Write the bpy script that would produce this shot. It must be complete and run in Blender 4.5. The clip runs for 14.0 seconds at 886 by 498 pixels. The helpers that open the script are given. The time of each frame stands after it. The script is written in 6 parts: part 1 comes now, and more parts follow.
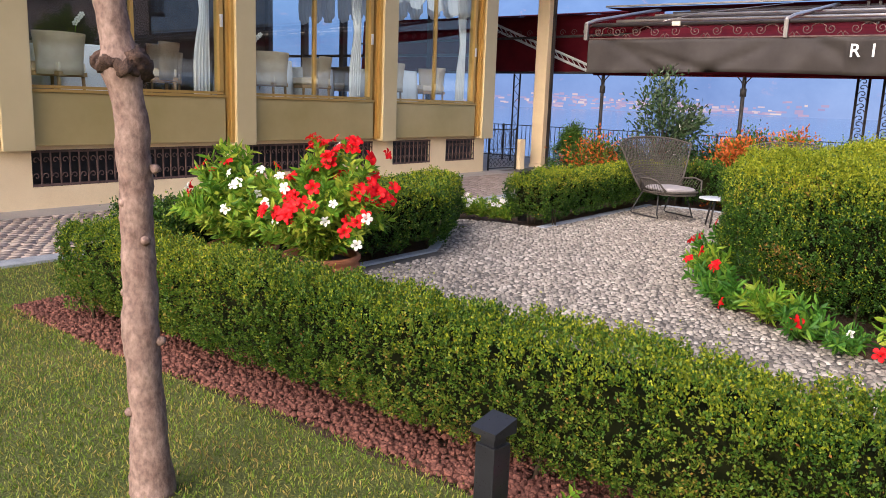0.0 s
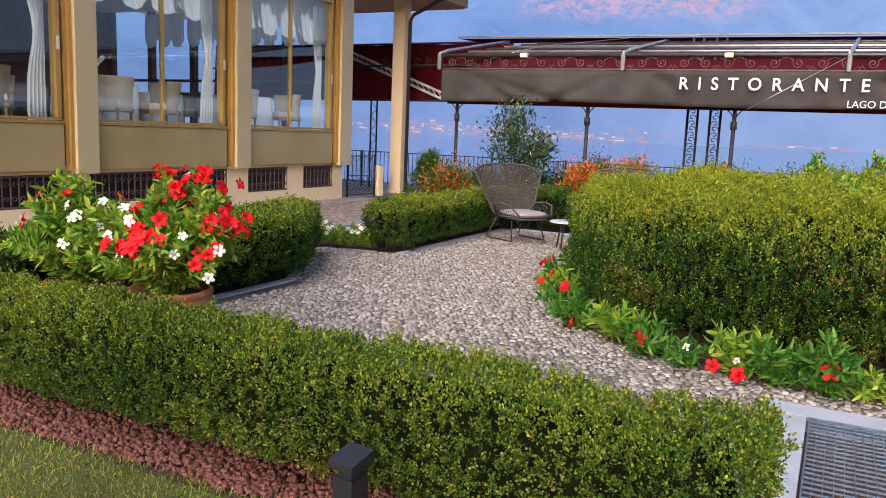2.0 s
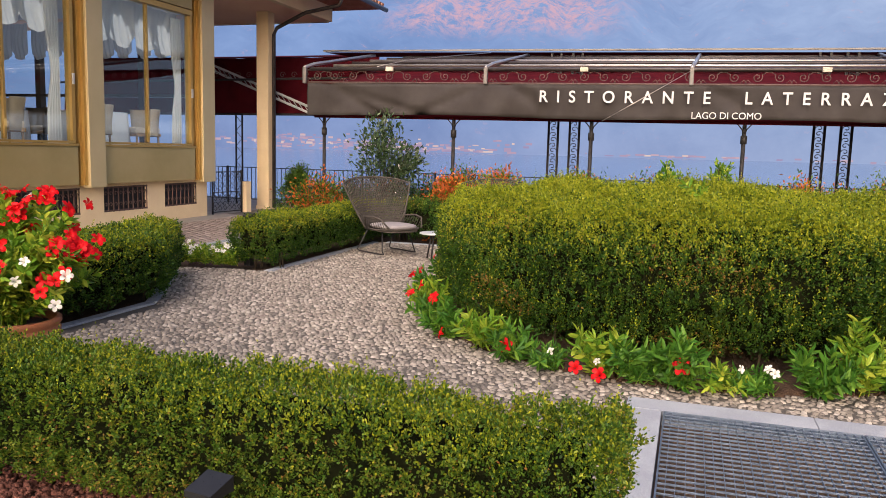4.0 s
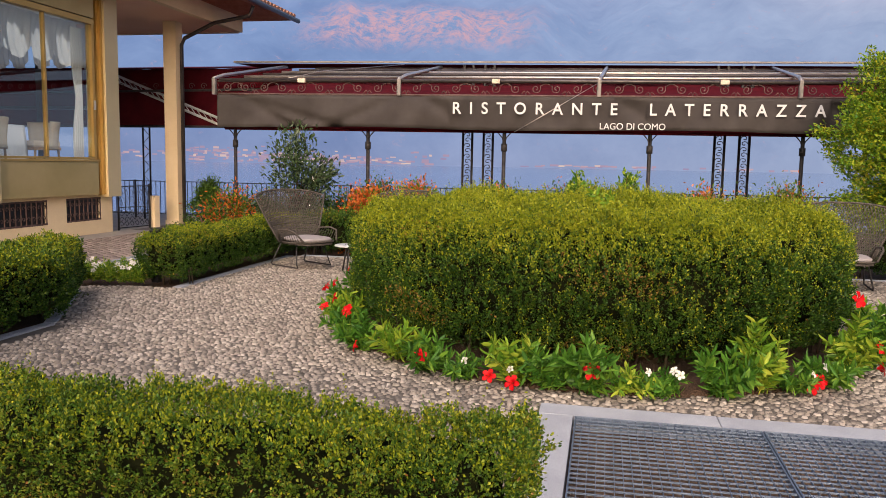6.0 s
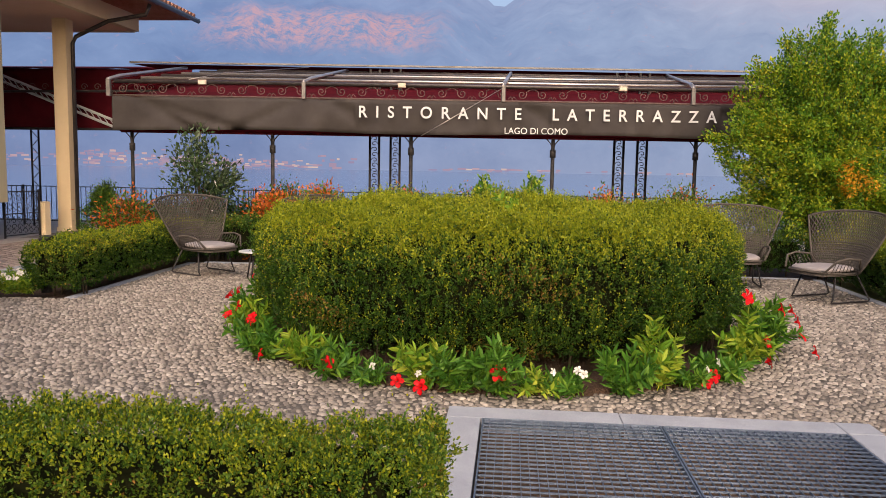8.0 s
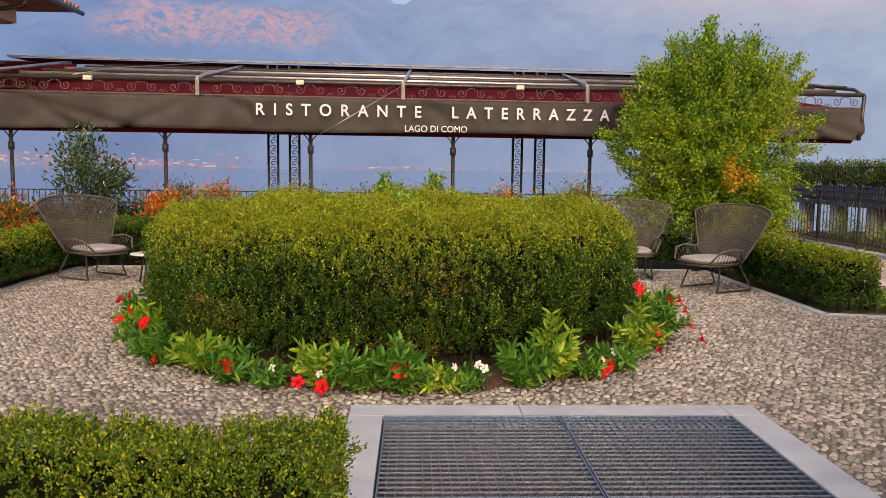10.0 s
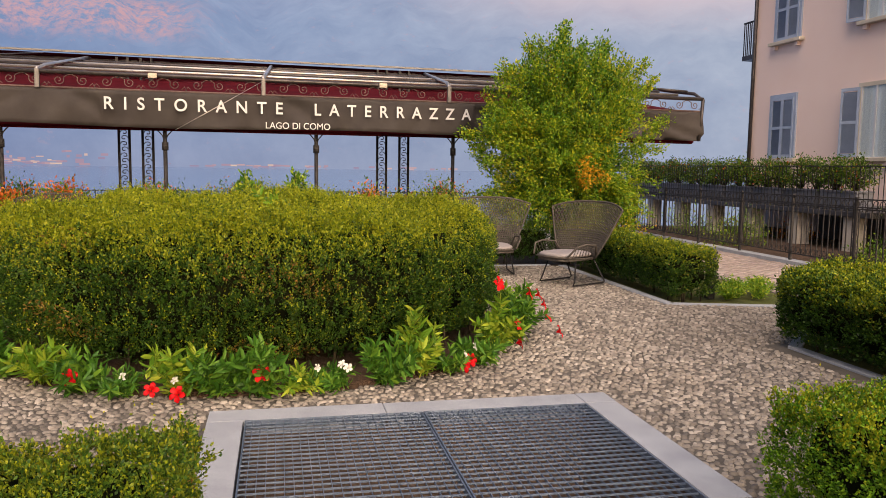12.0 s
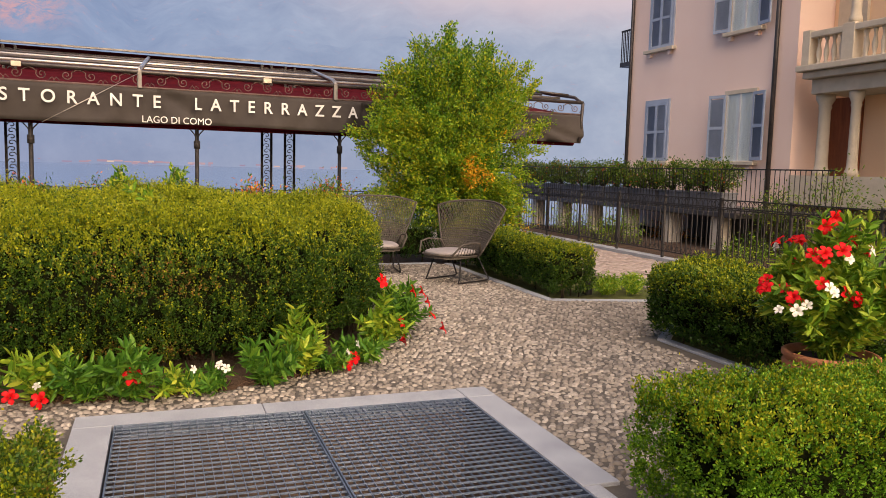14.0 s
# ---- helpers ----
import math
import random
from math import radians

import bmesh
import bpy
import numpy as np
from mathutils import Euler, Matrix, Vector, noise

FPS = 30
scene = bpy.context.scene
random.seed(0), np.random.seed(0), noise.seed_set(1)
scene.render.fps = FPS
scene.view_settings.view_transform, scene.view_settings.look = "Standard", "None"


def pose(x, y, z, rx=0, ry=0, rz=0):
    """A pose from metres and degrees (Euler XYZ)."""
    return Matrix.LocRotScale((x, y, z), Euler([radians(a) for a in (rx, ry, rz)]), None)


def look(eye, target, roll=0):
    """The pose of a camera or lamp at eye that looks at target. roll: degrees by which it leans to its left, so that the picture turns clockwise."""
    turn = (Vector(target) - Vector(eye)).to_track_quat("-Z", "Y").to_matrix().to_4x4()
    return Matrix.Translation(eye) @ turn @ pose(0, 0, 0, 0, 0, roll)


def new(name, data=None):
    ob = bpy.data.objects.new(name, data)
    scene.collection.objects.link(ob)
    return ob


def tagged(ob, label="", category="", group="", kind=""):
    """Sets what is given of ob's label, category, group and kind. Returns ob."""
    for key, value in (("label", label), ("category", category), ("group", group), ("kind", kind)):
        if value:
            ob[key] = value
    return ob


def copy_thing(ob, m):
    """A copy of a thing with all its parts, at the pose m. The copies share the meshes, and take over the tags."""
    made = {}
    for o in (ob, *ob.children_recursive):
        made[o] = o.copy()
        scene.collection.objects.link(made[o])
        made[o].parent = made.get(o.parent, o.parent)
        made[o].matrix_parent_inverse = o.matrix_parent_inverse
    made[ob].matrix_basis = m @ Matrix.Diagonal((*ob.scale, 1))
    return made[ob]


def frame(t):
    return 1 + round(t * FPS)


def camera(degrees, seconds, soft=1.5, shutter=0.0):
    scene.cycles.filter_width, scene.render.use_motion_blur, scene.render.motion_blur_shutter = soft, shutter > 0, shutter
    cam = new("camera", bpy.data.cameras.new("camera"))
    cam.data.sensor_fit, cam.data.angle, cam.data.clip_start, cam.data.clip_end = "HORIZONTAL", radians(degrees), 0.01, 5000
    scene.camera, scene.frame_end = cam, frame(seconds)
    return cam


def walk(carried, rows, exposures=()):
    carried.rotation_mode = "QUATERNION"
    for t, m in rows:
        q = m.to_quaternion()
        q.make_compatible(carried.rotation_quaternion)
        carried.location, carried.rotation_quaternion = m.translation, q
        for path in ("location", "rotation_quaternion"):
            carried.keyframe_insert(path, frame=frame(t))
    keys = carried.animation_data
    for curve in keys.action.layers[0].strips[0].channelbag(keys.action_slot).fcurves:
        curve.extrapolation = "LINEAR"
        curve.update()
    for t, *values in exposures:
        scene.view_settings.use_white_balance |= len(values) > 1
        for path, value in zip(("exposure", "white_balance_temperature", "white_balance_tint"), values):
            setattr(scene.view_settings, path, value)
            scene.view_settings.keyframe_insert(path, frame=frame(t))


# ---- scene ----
cam = camera(59.2, 14.0, soft=0.65)
PATH = [
    (0, (0.07, 0.134, 1.504), (-1.108, 1.707, 1.132), 2.1),
    (0.5, (0.081, 0.132, 1.512), (-1.024, 1.762, 1.159), 2.3),
    (1, (0.096, 0.124, 1.521), (-0.934, 1.807, 1.19), 2.4),
    (1.5, (0.09, 0.142, 1.519), (-0.872, 1.868, 1.208), 2.5),
    (2, (0.108, 0.138, 1.529), (-0.78, 1.905, 1.234), 2.3),
    (2.5, (0.118, 0.134, 1.531), (-0.709, 1.933, 1.25), 2.0),
    (3, (0.138, 0.144, 1.532), (-0.614, 1.977, 1.258), 1.5),
    (3.5, (0.151, 0.153, 1.535), (-0.513, 2.021, 1.274), 1.5),
    (4, (0.166, 0.164, 1.535), (-0.431, 2.056, 1.283), 1.5),
    (6.5, (0.217, 0.197, 1.53), (-0.137, 2.154, 1.317), 1.0),
    (7, (0.222, 0.195, 1.533), (-0.078, 2.161, 1.323), 1.0),
    (7.5, (0.23, 0.207, 1.535), (0.006, 2.184, 1.329), 1.0),
    (8, (0.23, 0.211, 1.537), (0.06, 2.194, 1.332), 1.0),
    (10.5, (0.273, 0.214, 1.533), (0.423, 2.197, 1.326), 0.6),
    (11, (0.283, 0.218, 1.536), (0.514, 2.194, 1.329), 0.6),
    (11.5, (0.291, 0.22, 1.533), (0.611, 2.183, 1.328), 0.7),
    (12, (0.3, 0.217, 1.533), (0.711, 2.164, 1.326), 0.8),
    (12.5, (0.315, 0.205, 1.533), (0.815, 2.131, 1.328), 0.9),
    (13, (0.327, 0.196, 1.527), (0.893, 2.104, 1.323), 1.2),
    (13.5, (0.331, 0.188, 1.524), (0.937, 2.083, 1.32), 1.4),
    (14, (0.352, 0.187, 1.521), (1.033, 2.057, 1.318), 1.5),
]
walk(cam, [(t, look(eye, target, roll)) for t, eye, target, roll in PATH],
     exposures=[(0.0, 1.3, 5600, 18), (1.5, 1.17, 5450, 19), (3.0, 1.08, 5850, 20), (7.0, 0.86, 6350, 21), (11.0, 0.8, 6650, 20), (14.0, 0.88, 6900, 21)])

# ---- world and sun ----
world = bpy.data.worlds.new("world")
scene.world = world
world.use_nodes = True
wn = world.node_tree.nodes
sky = wn.new("ShaderNodeTexSky")
sky.sky_type = 'NISHITA'
sky.sun_disc = False
sky.sun_elevation = radians(14)
sky.sun_rotation = radians(170)
sky.air_density, sky.dust_density, sky.ozone_density = 0.8, 7.0, 1.0
wn["Background"].inputs["Strength"].default_value = 0.15
world.node_tree.links.new(sky.outputs[0], wn["Background"].inputs["Color"])
sun = new("sun", bpy.data.lights.new("sun", 'SUN'))
sun.data.energy, sun.data.angle, sun.data.color = 1.6, radians(40), (1.0, 0.84, 0.66)
sun.matrix_world = look((-2.2, -3.8, 8.0), (0, 0, 0))

# added fill lamps behind the restaurant windows, standing in for daylight in the room
for y in (6.15, 9.48, 12.85):
    day = new("added_window_fill", bpy.data.lights.new("added_window_fill", 'AREA'))
    day.data.shape, day.data.size, day.data.size_y, day.data.energy, day.data.color = 'RECTANGLE', 2.5, 2.2, 6, (1.0, 0.95, 0.86)
    day.matrix_world = look((-9.86, y, 2.8), (-12, y, 2.4))

# ---- building helpers ----
def part(name, bm, material, parent=None, label=""):
    me = bpy.data.meshes.new(name)
    bm.to_mesh(me)
    bm.free()
    me.materials.append(material)
    ob = new(name, me)
    if parent:
        ob.parent = parent
    if label:
        ob["label"] = label
    return ob


def share(name, me, parent, m):
    ob = new(name, me)
    ob.parent = parent
    ob.matrix_basis = m
    return ob


def thing(name, loc, label, category, group="", kind="", rz=0.0):
    ob = new(name)
    ob.empty_display_size = 0.1
    ob.matrix_basis = pose(*loc, 0, 0, rz)
    return tagged(ob, label, category, group, kind)


def box(bm, x0, y0, z0, x1, y1, z1, bevel=0.0):
    g = bmesh.ops.create_cube(bm, size=1.0, matrix=Matrix.Translation(((x0 + x1) / 2, (y0 + y1) / 2, (z0 + z1) / 2)) @ Matrix.Diagonal((abs(x1 - x0), abs(y1 - y0), abs(z1 - z0), 1)))
    if bevel:
        es = list({e for v in g["verts"] for e in v.link_edges})
        bmesh.ops.bevel(bm, geom=es, offset=bevel, segments=2, affect='EDGES', profile=0.6)
    return bm


def boxed(*a, bevel=0.0):
    return box(bmesh.new(), *a, bevel=bevel)


def tube(bm, pts, r, seg=8, closed=False):
    """A round bar along points; r is one radius or one for each point."""
    pts = [Vector(p) for p in pts]
    n = len(pts)
    rs = r if isinstance(r, (list, tuple)) else [r] * n
    rings, ref = [], None
    for i, p in enumerate(pts):
        a = pts[(i - 1) % n] if closed or i else p
        b = pts[(i + 1) % n] if closed or i < n - 1 else p
        d = (b - a).normalized()
        if ref is None:
            ref = d.orthogonal().normalized()
        ref = (ref - d * ref.dot(d)).normalized()
        s = d.cross(ref)
        rings.append([bm.verts.new(p + rs[i] * (math.cos(k * math.tau / seg) * ref + math.sin(k * math.tau / seg) * s)) for k in range(seg)])
    for i in range(n if closed else n - 1):
        A, B = rings[i], rings[(i + 1) % n]
        for k in range(seg):
            f = bm.faces.new((A[k], A[(k + 1) % seg], B[(k + 1) % seg], B[k]))
            f.smooth = True
    if not closed:
        bm.faces.new(rings[0][::-1])
        bm.faces.new(rings[-1])
    return bm


def lathe(bm, prof, seg=24):
    rings = [[bm.verts.new((r * math.cos(k * math.tau / seg), r * math.sin(k * math.tau / seg), z)) for k in range(seg)] for r, z in prof]
    for A, B in zip(rings, rings[1:]):
        for k in range(seg):
            bm.faces.new((A[k], A[(k + 1) % seg], B[(k + 1) % seg], B[k])).smooth = True
    bm.faces.new(rings[0][::-1])
    bm.faces.new(rings[-1])
    return bm


def prism(bm, poly, z0, z1):
    a = [bm.verts.new((x, y, z0)) for x, y in poly]
    b = [bm.verts.new((x, y, z1)) for x, y in poly]
    n = len(poly)
    bm.faces.new(a[::-1])
    bm.faces.new(b)
    for k in range(n):
        bm.faces.new((a[k], a[(k + 1) % n], b[(k + 1) % n], b[k]))
    return bm


def raw(name, verts, quads, mats, index=None, parent=None, smooth=False):
    """A mesh from arrays: verts (n, 3) and faces with four corners (m, 4)."""
    me = bpy.data.meshes.new(name)
    v, q = np.asarray(verts, np.float32), np.asarray(quads, np.int32)
    me.vertices.add(len(v))
    me.vertices.foreach_set("co", v.ravel())
    me.loops.add(q.size)
    me.loops.foreach_set("vertex_index", q.ravel())
    me.polygons.add(len(q))
    me.polygons.foreach_set("loop_start", np.arange(0, q.size, 4, dtype=np.int32))
    me.polygons.foreach_set("loop_total", np.full(len(q), 4, np.int32))
    if index is not None:
        me.polygons.foreach_set("material_index", np.asarray(index, np.int32))
    if smooth:
        me.polygons.foreach_set("use_smooth", np.ones(len(q), bool))
    me.update(calc_edges=True)
    for m in mats:
        me.materials.append(m)
    ob = new(name, me)
    if parent:
        ob.parent = parent
    return ob


def unit(a):
    return a / np.maximum(np.linalg.norm(a, axis=1, keepdims=True), 1e-9)


def leaf_arrays(P, N, length, width, rng, wild=0.8, up=0.0):
    """Pointed leaves: each a folded pair of quads, at P, leaning out along N."""
    n = len(P)
    u = unit(N + wild * rng.normal(size=(n, 3)) + np.array([0, 0, up]))
    s = unit(np.cross(u, rng.normal(size=(n, 3))))
    f = np.cross(u, s)
    L = length * rng.uniform(0.65, 1.25, (n, 1))
    W = width * rng.uniform(0.7, 1.2, (n, 1)) / 2
    b, t = P, P + u * L
    m1 = P + u * L * 0.3
    m2 = P + u * L * 0.68 + f * L * 0.04
    l1, r1 = m1 - s * W * 0.9 + f * W * 0.35, m1 + s * W * 0.9 + f * W * 0.35
    l2, r2 = m2 - s * W * 0.8 + f * W * 0.3, m2 + s * W * 0.8 + f * W * 0.3
    V = np.stack([b, l1, l2, t, r2, r1], 1).reshape(-1, 3)
    k = np.arange(n)[:, None] * 6
    Q = np.concatenate([k + np.array([[0, 1, 2, 3]]), k + np.array([[0, 3, 4, 5]])], 1).reshape(-1, 4)
    return V, Q


def small_leaf_arrays(P, N, length, width, rng, wild=0.8, up=0.0):
    """Small oval leaves, one bent quad each."""
    n = len(P)
    u = unit(N + wild * rng.normal(size=(n, 3)) + np.array([0, 0, up]))
    s = unit(np.cross(u, rng.normal(size=(n, 3))))
    L = length * rng.uniform(0.6, 1.3, (n, 1))
    W = width * rng.uniform(0.7, 1.2, (n, 1)) / 2
    m = P + u * L * 0.55
    V = np.stack([P, m - s * W, P + u * L, m + s * W], 1).reshape(-1, 3)
    return V, np.arange(4 * n).reshape(-1, 4)


# ---- materials ----
def nodes_of(name):
    m = bpy.data.materials.new(name)
    m.use_nodes = True
    t = m.node_tree
    return m, t, t.nodes["Principled BSDF"]


def ramp(t, fac, stops):
    r = t.nodes.new("ShaderNodeValToRGB")
    e = r.color_ramp.elements
    while len(e) < len(stops):
        e.new(0.5)
    for el, (p, c) in zip(e, stops):
        el.position, el.color = p, (*c, 1)
    t.links.new(fac, r.inputs[0])
    return r.outputs[0]


def noise_tex(t, scale, detail=4.0, rough=0.55, coord="Object", stretch=None):
    c = t.nodes.new("ShaderNodeTexCoord")
    n = t.nodes.new("ShaderNodeTexNoise")
    n.inputs["Scale"].default_value, n.inputs["Detail"].default_value, n.inputs["Roughness"].default_value = scale, detail, rough
    src = c.outputs[coord]
    if stretch:
        mp = t.nodes.new("ShaderNodeMapping")
        mp.inputs["Scale"].default_value = stretch
        t.links.new(src, mp.inputs[0])
        src = mp.outputs[0]
    t.links.new(src, n.inputs["Vector"])
    return n.outputs[0]


def mixc(t, fac, a, b, kind='MIX'):
    m = t.nodes.new("ShaderNodeMix")
    m.data_type, m.blend_type = 'RGBA', kind
    for sock, v in ((m.inputs[0], fac), (m.inputs[6], a), (m.inputs[7], b)):
        if isinstance(v, (int, float)):
            sock.default_value = v
        elif isinstance(v, tuple):
            sock.default_value = (*v, 1)
        else:
            t.links.new(v, sock)
    return m.outputs[2]


def bump(t, p, height, strength, distance):
    b = t.nodes.new("ShaderNodeBump")
    b.inputs["Strength"].default_value, b.inputs["Distance"].default_value = strength, distance
    t.links.new(height, b.inputs["Height"])
    t.links.new(b.outputs[0], p.inputs["Normal"])


def surface(name, c1, c2, scale=6.0, rough=0.8, fine=60.0, relief=0.3, depth=0.004, metal=0.0, stretch=None, dirt=0.25, per_piece=0.0, spec=0.3):
    """Two-scale procedural surface: broad stains between c1 and c2, fine grain and relief."""
    m, t, p = nodes_of(name)
    big = noise_tex(t, scale, 5.0, 0.6, stretch=stretch)
    small = noise_tex(t, fine, 3.0, 0.6, stretch=stretch)
    col = ramp(t, big, [(0.3, c1), (0.7, c2)])
    grain = ramp(t, small, [(0.3, (1 - dirt,) * 3), (0.7, (1.0, 1.0, 1.0))])
    col = mixc(t, 1.0, col, grain, 'MULTIPLY')
    if per_piece:
        o = t.nodes.new("ShaderNodeObjectInfo")
        col = mixc(t, 1.0, col, ramp(t, o.outputs["Random"], [(0.0, (1 - per_piece,) * 3), (1.0, (1.0, 1.0, 1.0))]), 'MULTIPLY')
    t.links.new(col, p.inputs["Base Color"])
    t.links.new(ramp(t, small, [(0.2, (max(rough - 0.12, 0.02),) * 3), (0.8, (min(rough + 0.1, 1),) * 3)]), p.inputs["Roughness"])
    p.inputs["Metallic"].default_value = metal
    p.inputs["Specular IOR Level"].default_value = spec
    bump(t, p, small, relief, depth)
    return m


def leaf_mat(name, stops, rough=0.45, trans=0.25):
    """Leaves: colour varies leaf by leaf and in broad patches; some light comes through."""
    m, t, p = nodes_of(name)
    g = t.nodes.new("ShaderNodeNewGeometry")
    big = noise_tex(t, 1.7, 3.0)
    add = t.nodes.new("ShaderNodeMath")
    add.operation = 'MULTIPLY_ADD'
    t.links.new(big, add.inputs[0])
    add.inputs[1].default_value = 0.9
    sc = t.nodes.new("ShaderNodeMath")
    sc.operation = 'MULTIPLY_ADD'
    t.links.new(g.outputs["Random Per Island"], sc.inputs[0])
    sc.inputs[1].default_value, sc.inputs[2].default_value = 0.7, -0.3
    t.links.new(sc.outputs[0], add.inputs[2])
    col = ramp(t, add.outputs[0], stops)
    t.links.new(col, p.inputs["Base Color"])
    p.inputs["Roughness"].default_value = rough
    p.inputs["Specular IOR Level"].default_value = 0.18
    tr = t.nodes.new("ShaderNodeBsdfTranslucent")
    t.links.new(col, tr.inputs[0])
    mx = t.nodes.new("ShaderNodeMixShader")
    mx.inputs[0].default_value = trans
    t.links.new(p.outputs[0], mx.inputs[1])
    t.links.new(tr.outputs[0], mx.inputs[2])
    t.links.new(mx.outputs[0], t.nodes["Material Output"].inputs["Surface"])
    return m


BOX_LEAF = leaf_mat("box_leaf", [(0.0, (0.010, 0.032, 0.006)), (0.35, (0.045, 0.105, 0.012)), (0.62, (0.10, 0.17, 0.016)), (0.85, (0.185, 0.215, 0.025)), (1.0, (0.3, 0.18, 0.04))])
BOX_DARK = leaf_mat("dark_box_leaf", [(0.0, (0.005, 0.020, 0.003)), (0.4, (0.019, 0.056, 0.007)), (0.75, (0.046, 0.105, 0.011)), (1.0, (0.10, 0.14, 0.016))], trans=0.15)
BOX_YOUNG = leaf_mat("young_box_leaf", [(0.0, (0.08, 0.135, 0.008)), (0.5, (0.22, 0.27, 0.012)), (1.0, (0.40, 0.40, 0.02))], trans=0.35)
BOX_BRIGHT = leaf_mat("bright_box_leaf", [(0.0, (0.015, 0.06, 0.006)), (0.4, (0.07, 0.19, 0.012)), (0.75, (0.16, 0.31, 0.018)), (1.0, (0.28, 0.38, 0.02))])
BOX_DRY = leaf_mat("dry_box_leaf", [(0.0, (0.12, 0.055, 0.02)), (0.5, (0.24, 0.12, 0.03)), (1.0, (0.34, 0.24, 0.06))])
GREEN_LEAF = leaf_mat("flower_leaf", [(0.0, (0.04, 0.12, 0.010)), (0.4, (0.13, 0.27, 0.02)), (0.7, (0.30, 0.40, 0.035)), (1.0, (0.48, 0.5, 0.06))], rough=0.35, trans=0.35)
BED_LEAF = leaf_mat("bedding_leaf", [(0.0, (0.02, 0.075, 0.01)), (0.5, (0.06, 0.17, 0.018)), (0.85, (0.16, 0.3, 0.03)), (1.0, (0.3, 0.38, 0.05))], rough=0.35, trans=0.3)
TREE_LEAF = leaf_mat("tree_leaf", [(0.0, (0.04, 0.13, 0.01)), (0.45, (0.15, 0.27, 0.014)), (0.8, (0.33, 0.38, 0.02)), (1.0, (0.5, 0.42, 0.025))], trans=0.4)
GOLD_LEAF = leaf_mat("gold_leaf", [(0.0, (0.45, 0.2, 0.01)), (1.0, (0.7, 0.42, 0.03))], trans=0.35)
OLIVE_LEAF = leaf_mat("olive_leaf", [(0.0, (0.015, 0.035, 0.012)), (0.6, (0.045, 0.08, 0.03)), (1.0, (0.14, 0.18, 0.11))], rough=0.35)
RUST_LEAF = leaf_mat("rust_leaf", [(0.0, (0.2, 0.05, 0.012)), (0.5, (0.48, 0.11, 0.02)), (1.0, (0.62, 0.22, 0.04))])
CYPRESS_LEAF = leaf_mat("cypress_leaf", [(0.0, (0.02, 0.06, 0.008)), (0.6, (0.06, 0.13, 0.015)), (1.0, (0.12, 0.18, 0.03))])
GRASS = leaf_mat("grass_blade", [(0.0, (0.06, 0.13, 0.012)), (0.4, (0.15, 0.22, 0.025)), (0.65, (0.25, 0.25, 0.05)), (0.85, (0.34, 0.26, 0.08)), (1.0, (0.38, 0.24, 0.09))], rough=0.6)
GAP_SHADE = surface("painted_gap_shade", (0.006, 0.009, 0.004), (0.014, 0.016, 0.007), 8, 1.0, spec=0.0)
TWIG = surface("twig", (0.03, 0.022, 0.012), (0.06, 0.045, 0.025), 8, 0.9)
BARK = surface("bark", (0.19, 0.125, 0.105), (0.36, 0.265, 0.225), 16, 0.9, 55, 0.6, 0.007, stretch=(1, 1, 0.7), dirt=0.5, spec=0.1)
BURL = surface("dark_burl", (0.045, 0.028, 0.022), (0.14, 0.085, 0.062), 40, 0.9, 120, 0.9, 0.01, dirt=0.6)
SOIL = surface("soil", (0.05, 0.032, 0.02), (0.11, 0.065, 0.04), 4, 0.95, 50, 0.9, 0.02, dirt=0.5)
TURF = surface("turf", (0.076, 0.106, 0.020), (0.145, 0.148, 0.042), 2.0, 0.95, 70, 0.8, 0.02, dirt=0.5)
MULCH = surface("bark_mulch", (0.11, 0.042, 0.03), (0.22, 0.09, 0.065), 20, 0.9, 60, 0.6, 0.01, dirt=0.4)
MORTAR = surface("mortar", (0.085, 0.077, 0.066), (0.145, 0.132, 0.115), 3, 0.95, 90, 0.6, 0.006)
GRANITE = surface("grey_granite", (0.36, 0.39, 0.44), (0.50, 0.54, 0.59), 3, 0.8, 160, 0.3, 0.002, dirt=0.5)
STEEL = surface("galvanised_steel", (0.13, 0.18, 0.26), (0.22, 0.28, 0.38), 10, 0.5, 120, 0.1, 0.001, metal=0.6)
IRON = surface("wrought_iron", (0.018, 0.018, 0.02), (0.045, 0.042, 0.042), 14, 0.55, 120, 0.2, 0.001, spec=0.2)
RUSTIRON = surface("rusty_iron", (0.09, 0.06, 0.055), (0.16, 0.11, 0.10), 9, 0.7, 90, 0.3, 0.001, spec=0.15)
BLACK = surface("black_paint", (0.012, 0.013, 0.016), (0.022, 0.023, 0.027), 8, 0.35, 150, 0.1, 0.0005)
PLASTER = surface("cream_plaster", (0.76, 0.61, 0.38), (0.85, 0.70, 0.46), 1.5, 0.85, 120, 0.15, 0.002, dirt=0.12)
# peach base colour paints in the warm bounce light under the eaves
SOFFIT = surface("plaster_painted_bounce", (0.86, 0.56, 0.38), (0.9, 0.62, 0.45), 1.2, 0.85, 120, 0.15, 0.002, dirt=0.1)
GOLDPANEL = surface("gold_panel", (0.42, 0.34, 0.14), (0.52, 0.42, 0.20), 1.0, 0.42, 200, 0.05, 0.0005, metal=0.35, dirt=0.08)
PILASTER = surface("champagne_panel", (0.56, 0.47, 0.26), (0.66, 0.56, 0.33), 0.8, 0.42, 200, 0.05, 0.0005, metal=0.25, dirt=0.06)
BRASS = surface("anodised_gold", (0.46, 0.30, 0.085), (0.55, 0.37, 0.12), 2, 0.35, 160, 0.05, 0.0005, metal=0.5, dirt=0.1)
TERRACOTTA = surface("terracotta", (0.33, 0.115, 0.05), (0.45, 0.19, 0.09), 7, 0.8, 90, 0.25, 0.002, dirt=0.25)
